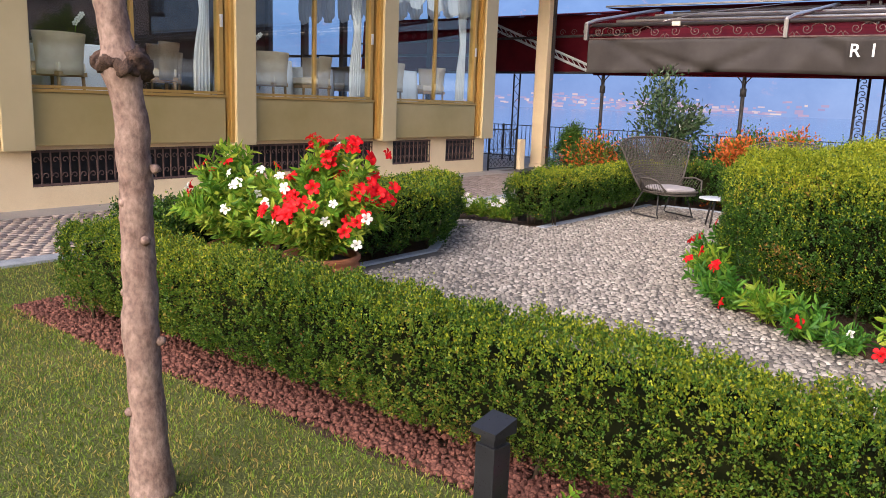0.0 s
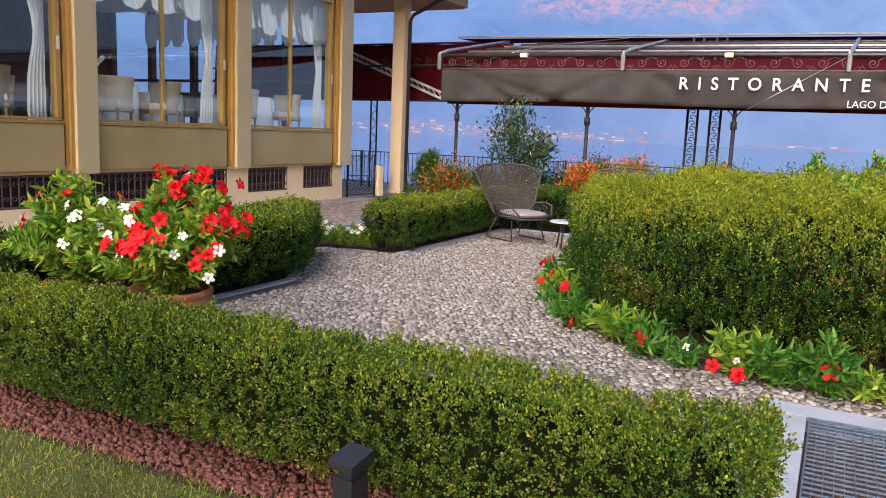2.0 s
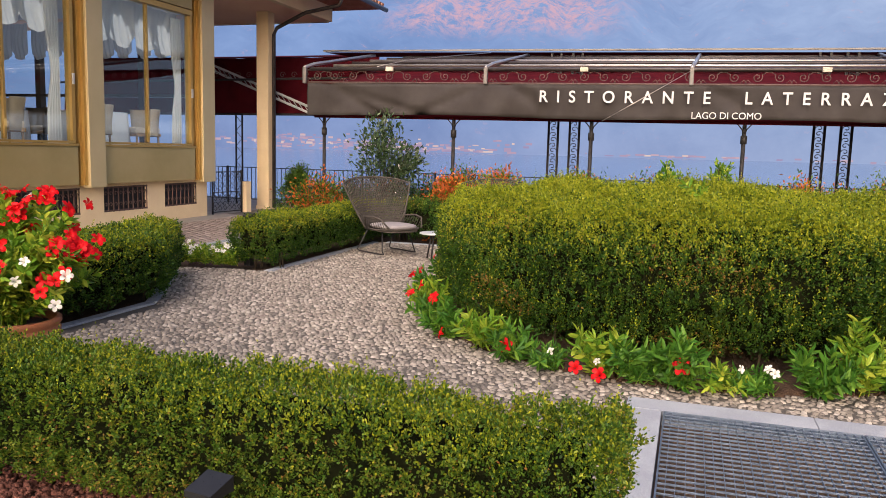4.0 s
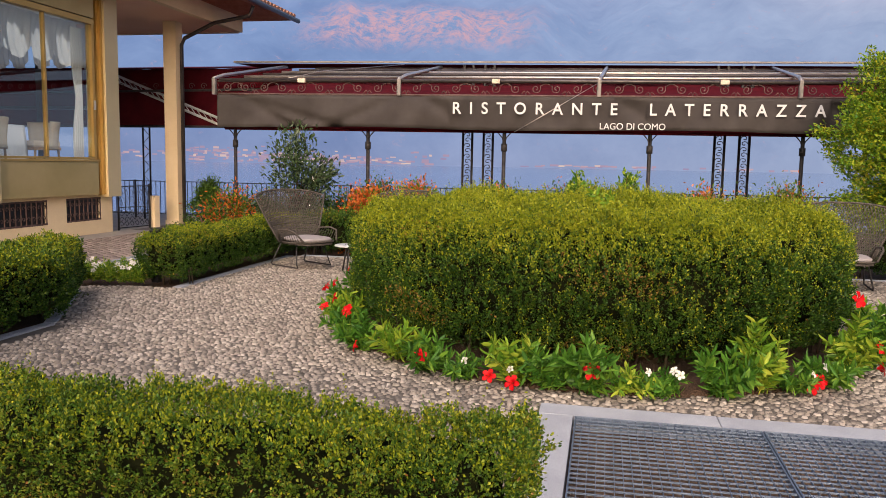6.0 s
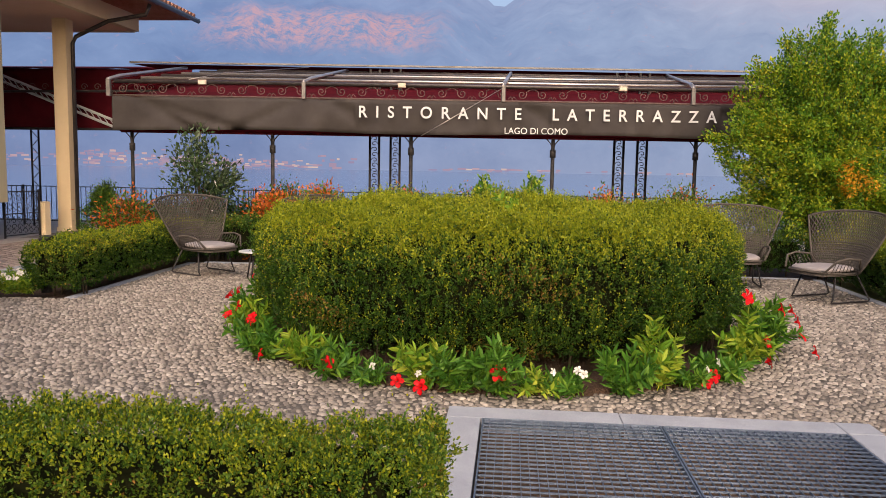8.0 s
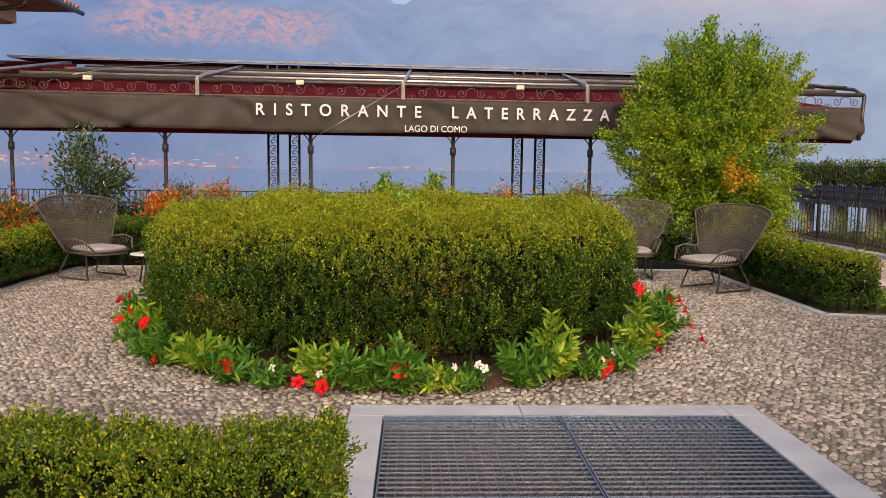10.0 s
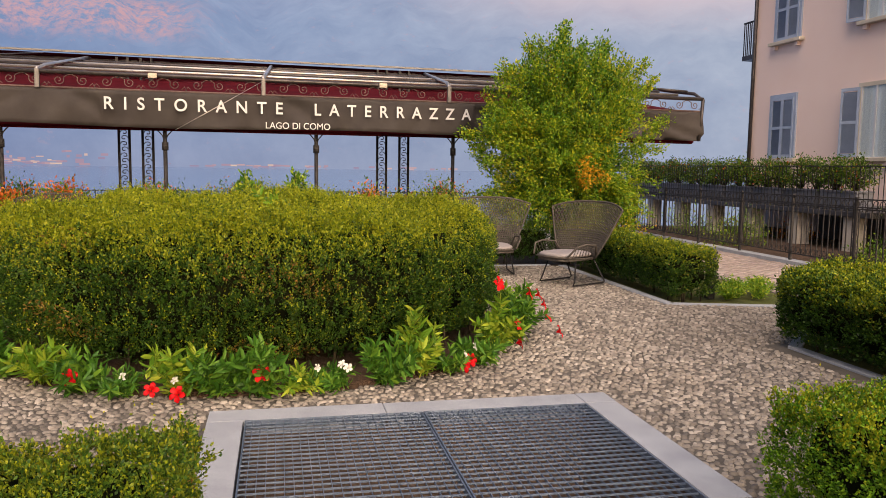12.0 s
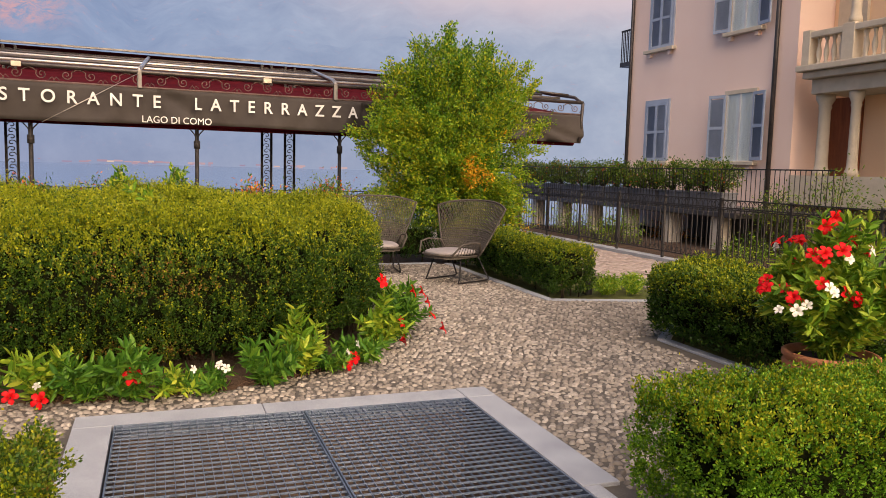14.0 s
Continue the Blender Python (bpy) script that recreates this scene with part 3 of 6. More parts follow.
def hedge(name, poly, h, label, per_m2=5200, mats=None, young=0.15, dry=0.03, dome=0.0, size=0.026, undercut=0.1, seed=1, skirt=0.05, sprigs=0.0, lump=0.018, shoulder=0.1, young_from=0.85, gap=0.055):
    """A clipped hedge over a plan outline (counter-clockwise): a skin of small leaves over an added near-black core
    that paints shade into the gaps.
    """
    rng = np.random.default_rng(seed)
    mats = mats or [BOX_LEAF, BOX_YOUNG, BOX_DRY]
    P2 = np.array(poly, float)
    c = P2.mean(0)
    E = np.roll(P2, -1, 0) - P2
    ln = np.linalg.norm(E, axis=1)
    nrm = np.stack([E[:, 1], -E[:, 0]], 1) / ln[:, None]
    per = ln.sum()
    area = 0.5 * abs(np.sum(P2[:, 0] * np.roll(P2[:, 1], -1) - P2[:, 1] * np.roll(P2[:, 0], -1)))
    t = thing(name, (c[0], c[1], 0), label, "hedge", group="clipped hedges")

    def edge_distance(Q):
        return np.min(np.stack([-((Q - P2[k]) @ nrm[k]) for k in range(len(P2))], 1), 1)
    # sides
    ns = int(per * h * per_m2)
    k = rng.choice(len(P2), ns, p=ln / per)
    f = rng.random(ns)
    z = rng.uniform(skirt, h, ns)
    u = z / h
    ins = undercut * np.clip(1 - u / 0.45, 0, 1) ** 1.3 + shoulder * np.clip((u - 1 + 1.8 * shoulder / h) / (1.8 * shoulder / h), 0, 1) ** 2
    deep = rng.random(ns) ** 2 * 0.07
    xy = P2[k] + E[k] * f[:, None] - nrm[k] * (ins + deep)[:, None]
    S = np.column_stack([xy, z])
    SN = np.column_stack([nrm[k], 0.25 + 0.5 * (u > 0.85)])
    # top
    lo, hi = P2.min(0), P2.max(0)
    nt = int(np.prod(hi - lo) * per_m2 * 1.1)
    T2 = rng.uniform(lo, hi, (nt, 2))
    d = edge_distance(T2)
    T2, d = T2[d > 0], d[d > 0]
    reach = d.max()
    zt = h - 0.9 * shoulder * np.clip(1 - d / (1.4 * shoulder), 0, 1) ** 2 + dome * (1 - (1 - d / reach) ** 2) - rng.random(len(d)) ** 2 * 0.05
    T = np.column_stack([T2, zt])
    TN = np.tile([0, 0, 1.0], (len(T), 1))
    P = np.concatenate([S, T])
    N = unit(np.concatenate([SN, TN]))
    P = P + N * lumps(P, lump)[:, None]
    # leaves stand on short upright shoots, some proud, some sunk, with dark gaps between
    g = max(1, len(P) // 14)
    heads = rng.permutation(len(P))[:g]
    own = rng.integers(g, size=len(P))
    out = unit(N[heads] * 0.55 + np.array([0, 0, 0.95]) + rng.normal(0, 0.28, (g, 3)))
    reach_of = size * rng.uniform(1.3, 3.4, g)
    sink = rng.uniform(-gap, 0.016, g)
    along = rng.random(len(P))
    far = rng.normal(0, size * 0.36, (len(P), 3))
    P = P[heads][own] + N[heads][own] * sink[own][:, None] + out[own] * (reach_of[own] * along)[:, None] + far
    N = unit(out[own] * 0.55 + 0.5 * N[heads][own] + 0.55 * far / size)
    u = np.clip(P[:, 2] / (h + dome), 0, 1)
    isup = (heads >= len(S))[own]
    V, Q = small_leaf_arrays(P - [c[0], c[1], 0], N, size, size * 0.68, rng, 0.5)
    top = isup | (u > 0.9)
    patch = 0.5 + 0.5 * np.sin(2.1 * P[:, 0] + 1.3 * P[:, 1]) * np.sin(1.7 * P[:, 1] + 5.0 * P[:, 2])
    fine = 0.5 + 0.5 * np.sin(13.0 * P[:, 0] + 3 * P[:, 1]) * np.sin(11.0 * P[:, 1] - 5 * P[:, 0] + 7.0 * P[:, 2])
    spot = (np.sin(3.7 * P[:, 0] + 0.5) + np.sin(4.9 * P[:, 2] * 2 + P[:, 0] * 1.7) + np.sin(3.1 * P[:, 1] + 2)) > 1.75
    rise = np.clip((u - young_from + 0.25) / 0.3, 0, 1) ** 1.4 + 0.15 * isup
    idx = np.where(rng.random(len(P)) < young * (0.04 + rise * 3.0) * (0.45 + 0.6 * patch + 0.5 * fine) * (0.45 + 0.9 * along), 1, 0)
    # mid-green leaves thin out downward; the darker low leaves paint in shade
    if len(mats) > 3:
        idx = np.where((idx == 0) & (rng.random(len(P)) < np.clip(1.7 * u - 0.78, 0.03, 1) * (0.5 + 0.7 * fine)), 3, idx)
    idx = np.where((rng.random(len(P)) < dry + 0.3 * spot * (dry > 0.005)) & ~top & (sink[own] > -0.6 * gap), 2, idx)
    raw("foliage", V, Q, mats, idx, t)
    if sprigs:
        # upright young shoots that the shears have missed
        m = int(area * sprigs)
        pick = rng.choice(len(S) + len(T), m)
        base = P[pick]
        steps = []
        lens = rng.uniform(0.04, 0.13, m)
        for s in range(7):
            steps.append(base + np.column_stack([rng.normal(0, 0.006, (m, 2)), lens * s / 6]))
        B = np.concatenate(steps)
        BN = np.tile([0, 0, 0.8], (len(B), 1)) + rng.normal(size=(len(B), 3)) * 0.5
        V, Q = small_leaf_arrays(B - [c[0], c[1], 0], unit(BN), size * 0.9, size * 0.5, rng, 0.6)
        raw("young_growth", V, Q, mats, np.where(rng.random(len(B)) < 0.75, 1, 0), t)
    # near-black core, added so the gaps between leaves look shaded
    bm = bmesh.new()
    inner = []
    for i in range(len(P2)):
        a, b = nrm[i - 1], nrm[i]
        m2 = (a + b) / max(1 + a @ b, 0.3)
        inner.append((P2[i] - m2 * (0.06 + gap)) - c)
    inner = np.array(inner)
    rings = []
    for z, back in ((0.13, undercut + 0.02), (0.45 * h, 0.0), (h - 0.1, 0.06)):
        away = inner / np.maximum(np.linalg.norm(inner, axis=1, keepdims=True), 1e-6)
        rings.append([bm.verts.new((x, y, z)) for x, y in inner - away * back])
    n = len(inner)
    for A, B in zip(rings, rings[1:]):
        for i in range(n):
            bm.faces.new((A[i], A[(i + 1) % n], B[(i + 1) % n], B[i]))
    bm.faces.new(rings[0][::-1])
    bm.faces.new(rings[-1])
    part("shade_core", bm, GAP_SHADE, t)
    for q in range(max(3, int(per * 1.2))):
        bm = bmesh.new()
        kk = int(rng.integers(len(P2)))
        pt = P2[kk] + E[kk] * rng.random() - nrm[kk] * rng.uniform(0.16, 0.28) - c
        tube(bm, [(pt[0], pt[1], -0.03), (pt[0] + rng.normal(0, .02), pt[1] + rng.normal(0, .02), 0.2)], 0.011, 5)
        part("stem", bm, TWIG, t)
    return t


def rect(x0, y0, x1, y1):
    return [(x0, y0), (x1, y0), (x1, y1), (x0, y1)]


hedge("near_hedge", [(-4.98, 2.62), (0.0, 2.56), (0.02, 3.1), (-4.98, 3.14)], 0.6, "low clipped box hedge with dry twigs, along the lawn", 21000, [BOX_LEAF, BOX_YOUNG, BOX_DRY], young=0.09, dry=0.035, seed=2, size=0.0155, sprigs=160, undercut=0.2, shoulder=0.08)
hedge("return_hedge", rect(-5.3, 3.16, -4.9, 3.6), 0.58, "short return of the low box hedge", 5500, [BOX_DARK, BOX_LEAF, BOX_DRY], 0.12, 0.0, seed=12)
hedge("corner_hedge", rect(-6.05, 3.62, -5.1, 5.9), 0.55, "low clipped dark hedge behind a terracotta pot", 5500, [BOX_DARK, BOX_LEAF, BOX_DRY], 0.1, 0.0, seed=3)
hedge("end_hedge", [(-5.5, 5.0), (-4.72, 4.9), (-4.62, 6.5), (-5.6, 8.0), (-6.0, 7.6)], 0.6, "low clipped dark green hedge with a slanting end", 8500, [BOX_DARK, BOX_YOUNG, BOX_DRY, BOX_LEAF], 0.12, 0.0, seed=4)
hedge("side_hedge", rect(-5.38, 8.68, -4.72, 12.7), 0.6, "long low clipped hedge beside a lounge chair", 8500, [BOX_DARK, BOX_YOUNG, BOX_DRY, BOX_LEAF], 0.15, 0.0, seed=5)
hedge("back_hedge", rect(-4.7, 12.2, 4.7, 12.75), 0.62, "low clipped hedge at the back of the courtyard", 3000, [BOX_DARK, BOX_LEAF, BOX_DRY], 0.2, 0.0, seed=6, size=0.036)
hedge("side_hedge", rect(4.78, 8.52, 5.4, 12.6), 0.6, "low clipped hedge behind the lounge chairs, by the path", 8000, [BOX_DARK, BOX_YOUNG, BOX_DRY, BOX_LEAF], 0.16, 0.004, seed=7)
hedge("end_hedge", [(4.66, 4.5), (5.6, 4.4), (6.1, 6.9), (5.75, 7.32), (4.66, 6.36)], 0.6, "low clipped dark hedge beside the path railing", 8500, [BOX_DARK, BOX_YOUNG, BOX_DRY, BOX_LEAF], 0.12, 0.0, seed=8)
hedge("near_hedge", [(2.36, 2.35), (4.6, 2.3), (4.62, 3.1), (2.36, 3.16)], 0.6, "low clipped bright green box hedge beside the grating", 21000, [BOX_BRIGHT, BOX_YOUNG, BOX_DRY], 0.13, 0.0, seed=9, size=0.0155, sprigs=100, shoulder=0.05)
CX, CY = 0.08, 8.15
round_poly = [(CX + 2.38 * math.cos(k * math.tau / 44), CY + 2.38 * math.sin(k * math.tau / 44)) for k in range(44)]
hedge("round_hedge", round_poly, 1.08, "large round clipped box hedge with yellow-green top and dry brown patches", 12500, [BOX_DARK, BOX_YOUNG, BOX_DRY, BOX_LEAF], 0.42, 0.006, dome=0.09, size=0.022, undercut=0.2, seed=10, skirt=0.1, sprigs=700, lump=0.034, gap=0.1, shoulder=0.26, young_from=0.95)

# ---- restaurant building ----
FX = -9.55
BAYS = [(1.4, 4.33), (4.71, 7.55), (8.07, 10.8), (11.36, 14.02)]
PILLARS = [(0.9, 1.3), (4.33, 4.71), (7.7, 8.07), (10.98, 11.36), (14.2, 14.63)]
ZB, ZS, ZT = 0.79, 1.44, 4.08


def vent(parent, y0, y1, z0, z1):
    v = part("vent_grille", boxed(FX - 0.30, y0, z0, FX - 0.285, y1, z1), BLACK, parent, "dark vent with scrolled iron bars")
    bm = bmesh.new()
    for z in (z0 + 0.02, z1 - 0.02):
        box(bm, FX - 0.25, y0, z - 0.015, FX - 0.22, y1, z + 0.015)
    n = max(3, int((y1 - y0) / 0.12))
    for k in range(n + 1):
        y = y0 + (y1 - y0) * k / n
        box(bm, FX - 0.245, y - 0.008, z0, FX - 0.225, y + 0.008, z1)
    for k in range(n):
        yc, zc = y0 + (y1 - y0) * (k + 0.5) / n, (z0 + z1) / 2
        for s in (-1, 1):
            tube(bm, [(FX - 0.235, yc + 0.045 * s * (1 - a / 9) * math.cos(a * 0.8), zc + s * 0.1 + 0.05 * (1 - a / 9) * math.sin(a * 0.8)) for a in range(8)], 0.008, 4)
    part("scrollwork", bm, RUSTIRON, v)


def restaurant():
    b = thing("restaurant_building", (0, 0, 0), "cream restaurant building with gold window panels and tiled eaves", "building")
    bm = bmesh.new()
    vents = [(1.4, 4.28), (4.76, 7.7), (8.07, 10.98), (11.55, 12.72), (13.24, 14.28)]
    box(bm, FX - 0.5, -2, -0.02, FX - 0.22, 14.65, 0.27)
    box(bm, FX - 0.5, -2, 0.73, FX - 0.22, 14.65, ZB + 0.02)
    last = -2
    for a, c in vents:
        box(bm, FX - 0.5, last, 0.27, FX - 0.22, a, 0.73)
        last = c
    box(bm, FX - 0.5, last, 0.27, FX - 0.22, 14.65, 0.73)
    part("base_wall", bm, PLASTER, b, "cream plaster base wall")
    for a, c in vents:
        vent(b, a, c, 0.27, 0.73)
    for y0, y1 in PILLARS:
        part("pilaster", boxed(FX - 0.42, y0, ZB - 0.05, FX + 0.02, y1, 4.7, bevel=0.012), PILASTER, b)
        bm = bmesh.new()
        for k in range(2):
            box(bm, FX - 0.3, y0 - 0.055 * (k + 1), ZB - 0.01 * k, FX - 0.03 - 0.055 * k, y0 - 0.055 * k - 0.004, 4.7)
        part("gold_trim", bm, BRASS, b)
    for y0, y1 in BAYS:
        part("spandrel", boxed(FX - 0.3, y0 + 0.003, ZB, FX - 0.06, y1 + 0.003, ZS, bevel=0.008), GOLDPANEL, b, "olive gold metal panel")
        part("head_panel", boxed(FX - 0.3, y0 + 0.003, ZT + 0.12, FX - 0.08, y1 + 0.003, 4.7, bevel=0.008), GOLDPANEL, b)
        bm = bmesh.new()
        for x0, z in ((FX - 0.2, ZS), (FX - 0.16, ZS + 0.045)):
            box(bm, x0, y0 + 0.004, z + 0.002, FX - 0.03 if z == ZS else FX - 0.1, y1, z + 0.04)
        box(bm, FX - 0.22, y0 + 0.004, ZT + 0.002, FX - 0.08, y1, ZT + 0.1)
        box(bm, FX - 0.22, y1 - 0.07, ZS + 0.09, FX - 0.09, y1, ZT)
        box(bm, FX - 0.22, y0 + 0.004, ZS + 0.09, FX - 0.09, y0 + 0.05, ZT)
        ym = (y0 + y1) / 2
        box(bm, FX - 0.2, ym - 0.022, ZS + 0.09, FX - 0.13, ym + 0.022, ZT)
        w = part("window_frame", bm, BRASS, b, "gold sliding window frame")
        for a, c, x in ((y0 + 0.05, ym - 0.03, FX - 0.165), (ym + 0.03, y1 - 0.07, FX - 0.15)):
            p = part("pane", boxed(x - 0.004, a, ZS + 0.09, x + 0.004, c, ZT), GLASS, w)
            p.visible_shadow = False
        part("latch", boxed(FX - 0.09, y1 - 0.06, 2.45, FX - 0.06, y1 - 0.02, 2.63, bevel=0.006), LETTER, w, "pale window latch")
    # room shell
    part("floor_slab", boxed(-17, -2, 0.8, FX - 0.31, 14.5, 1.34), WOOD, b)
    part("room_ceiling", boxed(-17, -2, 4.2, FX - 0.31, 14.5, 4.35), LINEN, b)
    part("back_wall", boxed(-17.2, -2, 0, -17.0, 14.8, 4.7), DARKWOOD, b)
    part("near_wall", boxed(-17.2, -2.2, 0, FX - 0.02, -2.0, 4.7), PLASTER, b)
    # glazed lake side
    part("lake_side_wall", boxed(-17, 14.5, -0.02, FX - 0.45, 14.75, 1.5), PLASTER, b)
    bm = bmesh.new()
    for x in (-17, -15.6, -14.2, -12.8, -11.4, -10.05):
        box(bm, x, 14.55, 1.5, x + 0.14, 14.7, 4.2)
    box(bm, -17, 14.55, 2.5, FX - 0.4, 14.68, 2.56)
    part("lake_side_frame", bm, DARKTUBE, b)
    # overhanging roof
    part("soffit", boxed(-19, -4, 4.7, -8.95, 18.7, 4.86), SOFFIT, b, "plaster soffit, warm bounce light painted in as peach")
    part("fascia", boxed(-8.95, -4, 4.69, -8.8, 18.72, 5.06), PLASTER, b)
    part("fascia", boxed(-19, 18.7, 4.69, -8.951, 18.84, 5.06), PLASTER, b)
    bm = bmesh.new()
    vs = [bm.verts.new(v) for v in ((-7.75, -4, 5.12), (-7.75, 19.6, 5.12), (-13.5, 14.5, 7.0), (-13.5, -4, 7.0), (-20, 19.6, 5.12))]
    bm.faces.new((vs[0], vs[1], vs[2], vs[3]))
    bm.faces.new((vs[1], vs[4], vs[2]))
    g = bmesh.ops.extrude_face_region(bm, geom=list(bm.faces))
    for v in g["geom"]:
        if isinstance(v, bmesh.types.BMVert):
            v.co.z += 0.06
    bmesh.ops.recalc_face_normals(bm, faces=bm.faces)
    roof = part("roof", bm, TILE, b, "pink clay tile roof")
    bm = bmesh.new()
    tube(bm, [(-7.75 - 0.3 * j, 0, 0.098 * j) for j in range(3)], [0.08, 0.075, 0.07], 8)
    tile = part("tile", bm, TILE, roof)
    tile.matrix_basis = pose(0, 19.5, 5.19)
    for k in range(1, 60):
        share("tile", tile.data, roof, pose(0, 19.5 - 0.2 * k, 5.19))
    bm = bmesh.new()
    tube(bm, [(-7.68, -4, 5.1), (-7.68, 19.6, 5.1)], 0.06, 8)
    part("gutter", bm, DARKTUBE, b)
    return b


restaurant()


def roof_post():
    t = thing("roof_post", (-9.79, 17.2, -0.03), "square cream plaster post under the eaves", "post")
    part("shaft", boxed(-0.2, -0.15, 0, 0.12, 0.15, 4.73, bevel=0.01), PLASTER, t)
    part("foot", boxed(-0.22, -0.17, 0, 0.14, 0.17, 0.1, bevel=0.01), PLASTER, t)
    bm = bmesh.new()
    tube(bm, [(0.2, -0.02, 0.05), (0.2, -0.02, 4.2), (0.28, -0.02, 4.35), (1.0, 0.05, 4.7), (1.85, 0.1, 4.85), (1.95, 0.1, 5.08)], 0.045, 8)
    d = part("downpipe", bm, DARKTUBE, t, "brown metal downpipe")
    return t


roof_post()

# ---- terrace awning ----
def awning_y(x):
    return 14.3 + 0.07 * x


A0, A1 = -6.95, 8.75


def awning():
    t = thing("terrace_awning", (0, 14.3, -0.05), "long terrace awning with grey valance over maroon canvas", "awning")
    t.matrix_basis = pose(0, 14.3, 0.05, 0, 0, math.degrees(math.atan(0.07)))
    # local x runs along the front
    x0, x1 = A0 - 0.0, A1 + 0.05
    # valance with folds
    nx, nz = 420, 8
    V, Q = [], []
    for i in range(nx + 1):
        x = x0 + (x1 - x0) * i / nx
        for j in range(nz + 1):
            f = j / nz
            seam = (x - 0.05) % 3.4
            pull = 0.11 * math.exp(-((seam - 0.25 - 0.95 * f) / 0.16) ** 2) + 0.09 * math.exp(-((seam - 0.2 - 1.9 * f) / 0.2) ** 2) + 0.08 * math.exp(-((3.4 - seam - 0.2 - 1.2 * f) / 0.18) ** 2)
            fold = pull * (0.3 + f) * (x < -2.6 or x > 3.9 or 0.35 < x < 0.9) + 0.05 * f * (math.sin(x * 1.9) + 0.7 * abs(math.sin(x * 2.3 + 1.1 * f)) ** 3 + 0.5 * math.sin(x * 4.7 + 2.2 * f) + 0.35 * math.sin(x * 11 + 4 * f)) + 0.02 * math.sin(x * 0.9 + 3 * f)
            sag = 0.02 * math.sin(x * 1.1) * f
            V.append((x, -0.03 + fold, 2.68 - 0.58 * f + sag))
    for i in range(nx):
        for j in range(nz):
            a = i * (nz + 1) + j
            Q.append((a, a + 1, a + nz + 2, a + nz + 1))
    v = raw("valance", V, Q, [GREYCLOTH], None, t, smooth=True)
    s = v.modifiers.new("solid", 'SOLIDIFY')
    s.thickness = 0.006
    v["label"] = "grey canvas valance with white lettering"
    for text, xa, xb, z, cap in (("R  I  S  T  O  R  A  N  T  E", -2.50, 0.37, 2.37, 0.205), ("L  A  T  E  R  R  A  Z  Z  A", 0.92, 3.80, 2.37, 0.205), ("LAGO DI COMO", 0.08, 1.19, 2.12, 0.115)):
        cu = bpy.data.curves.new("lettering", 'FONT')
        cu.body = text
        cu.extrude = 0.004
        cu.offset = 0.004 if cap > 0.15 else 0.0
        cu.size = cap / 0.72
        tmp = bpy.data.objects.new("lettering", cu)
        me = bpy.data.meshes.new_from_object(tmp)
        bpy.data.objects.remove(tmp)
        bpy.data.curves.remove(cu)
        xs = [w.co.x for w in me.vertices]
        k = (xb - xa) / (max(xs) - min(xs))
        lo = min(xs)
        for w in me.vertices:
            X = (w.co.x - lo) * k + xa
            w.co = (X, -0.13 - w.co.z, w.co.y + z)
        me.materials.append(LETTER)
        ob = new("lettering", me)
        ob.parent = v
        tagged(ob, "white capital letters", kind="stuff")
    # scroll frieze
    bm = bmesh.new()
    for z in (2.7, 2.93):
        tube(bm, [(x0, 0.02, z), (x1, 0.02, z)], 0.018, 6)
    n = 44
    for k in range(n):
        xc = x0 + (x1 - x0) * (k + 0.5) / n
        sg = 1 if k % 2 else -1
        # a leaning stem that ends in a spiral
        spiral = [(xc + 0.085 * (1 - a / 17) * math.cos(0.62 * a + 2.6) * sg, 0.02, 2.82 + 0.085 * (1 - a / 17) * math.sin(0.62 * a + 2.6)) for a in range(15)]
        tube(bm, [(xc - 0.19 * sg, 0.02, 2.915), (xc - 0.13 * sg, 0.02, 2.9)] + spiral, 0.009, 5)
        tube(bm, [(xc + 0.1 * sg, 0.02, 2.73), (xc + 0.15 * sg, 0.02, 2.78), (xc + 0.19 * sg, 0.02, 2.72)], 0.008, 4)
    part("scroll_frieze", bm, RUSTIRON, t, "iron scrollwork frieze")
    # front tube and long tubes up the slope
    for k, (y, z) in enumerate(((0.0, 2.95), (0.75, 3.09), (1.3, 3.2), (1.9, 3.31), (2.5, 3.42), (3.1, 3.53))):
        bm = bmesh.new()
        tube(bm, [(x0 + 0.05 + 0.18 * k, y, z), (x1 - 0.12 * k, y, z)], 0.03 if k else 0.034, 8)
        part("long_tube", bm, TUBE if k in (1, 3) else DARKTUBE, t)
    for xb in (-6.95, -3.45, 0.1, 3.45, 6.7):
        bm = bmesh.new()
        tube(bm, [(xb - 0.05, -0.02, 2.72), (xb - 0.05, -0.02, 2.98), (xb, 0.3, 3.07), (xb + 0.28, 3.1, 3.57)], 0.036, 8)
        part("rafter", bm, TUBE, t)
        part("bracket", boxed(xb - 0.085, -0.06, 2.68, xb - 0.015, 0.02, 2.98, bevel=0.01), GREYMETAL, t)
    bm = bmesh.new()
    tube(bm, [(x1, 3.1, 3.55), (x1 - 0.15, 1.2, 3.22), (x1 - 0.02, 0.3, 3.08), (x1, 0.0, 2.93), (x1 - 0.08, -0.03, 2.1)], 0.035, 8)
    tube(bm, [(x1 - 0.7, 0.6, 3.18), (x1 - 0.05, 0.5, 3.14)], 0.025, 6)
    part("end_rail", bm, DARKTUBE, t)
    for xb in (-5.3, -1.75, 2.15, 5.6):
        lamp = part("floodlight", boxed(xb - 0.07, -0.1, 2.9, xb + 0.07, -0.02, 2.98, bevel=0.008), STONE, t, "small cream floodlight")
    bm = tube(bmesh.new(), [(0.08, -0.05, 2.95), (-0.9, -0.16, 2.35), (-1.4, -0.2, 2.05)], 0.006, 5)
    part("cord", bm, TUBE, t, "thin slack cord")
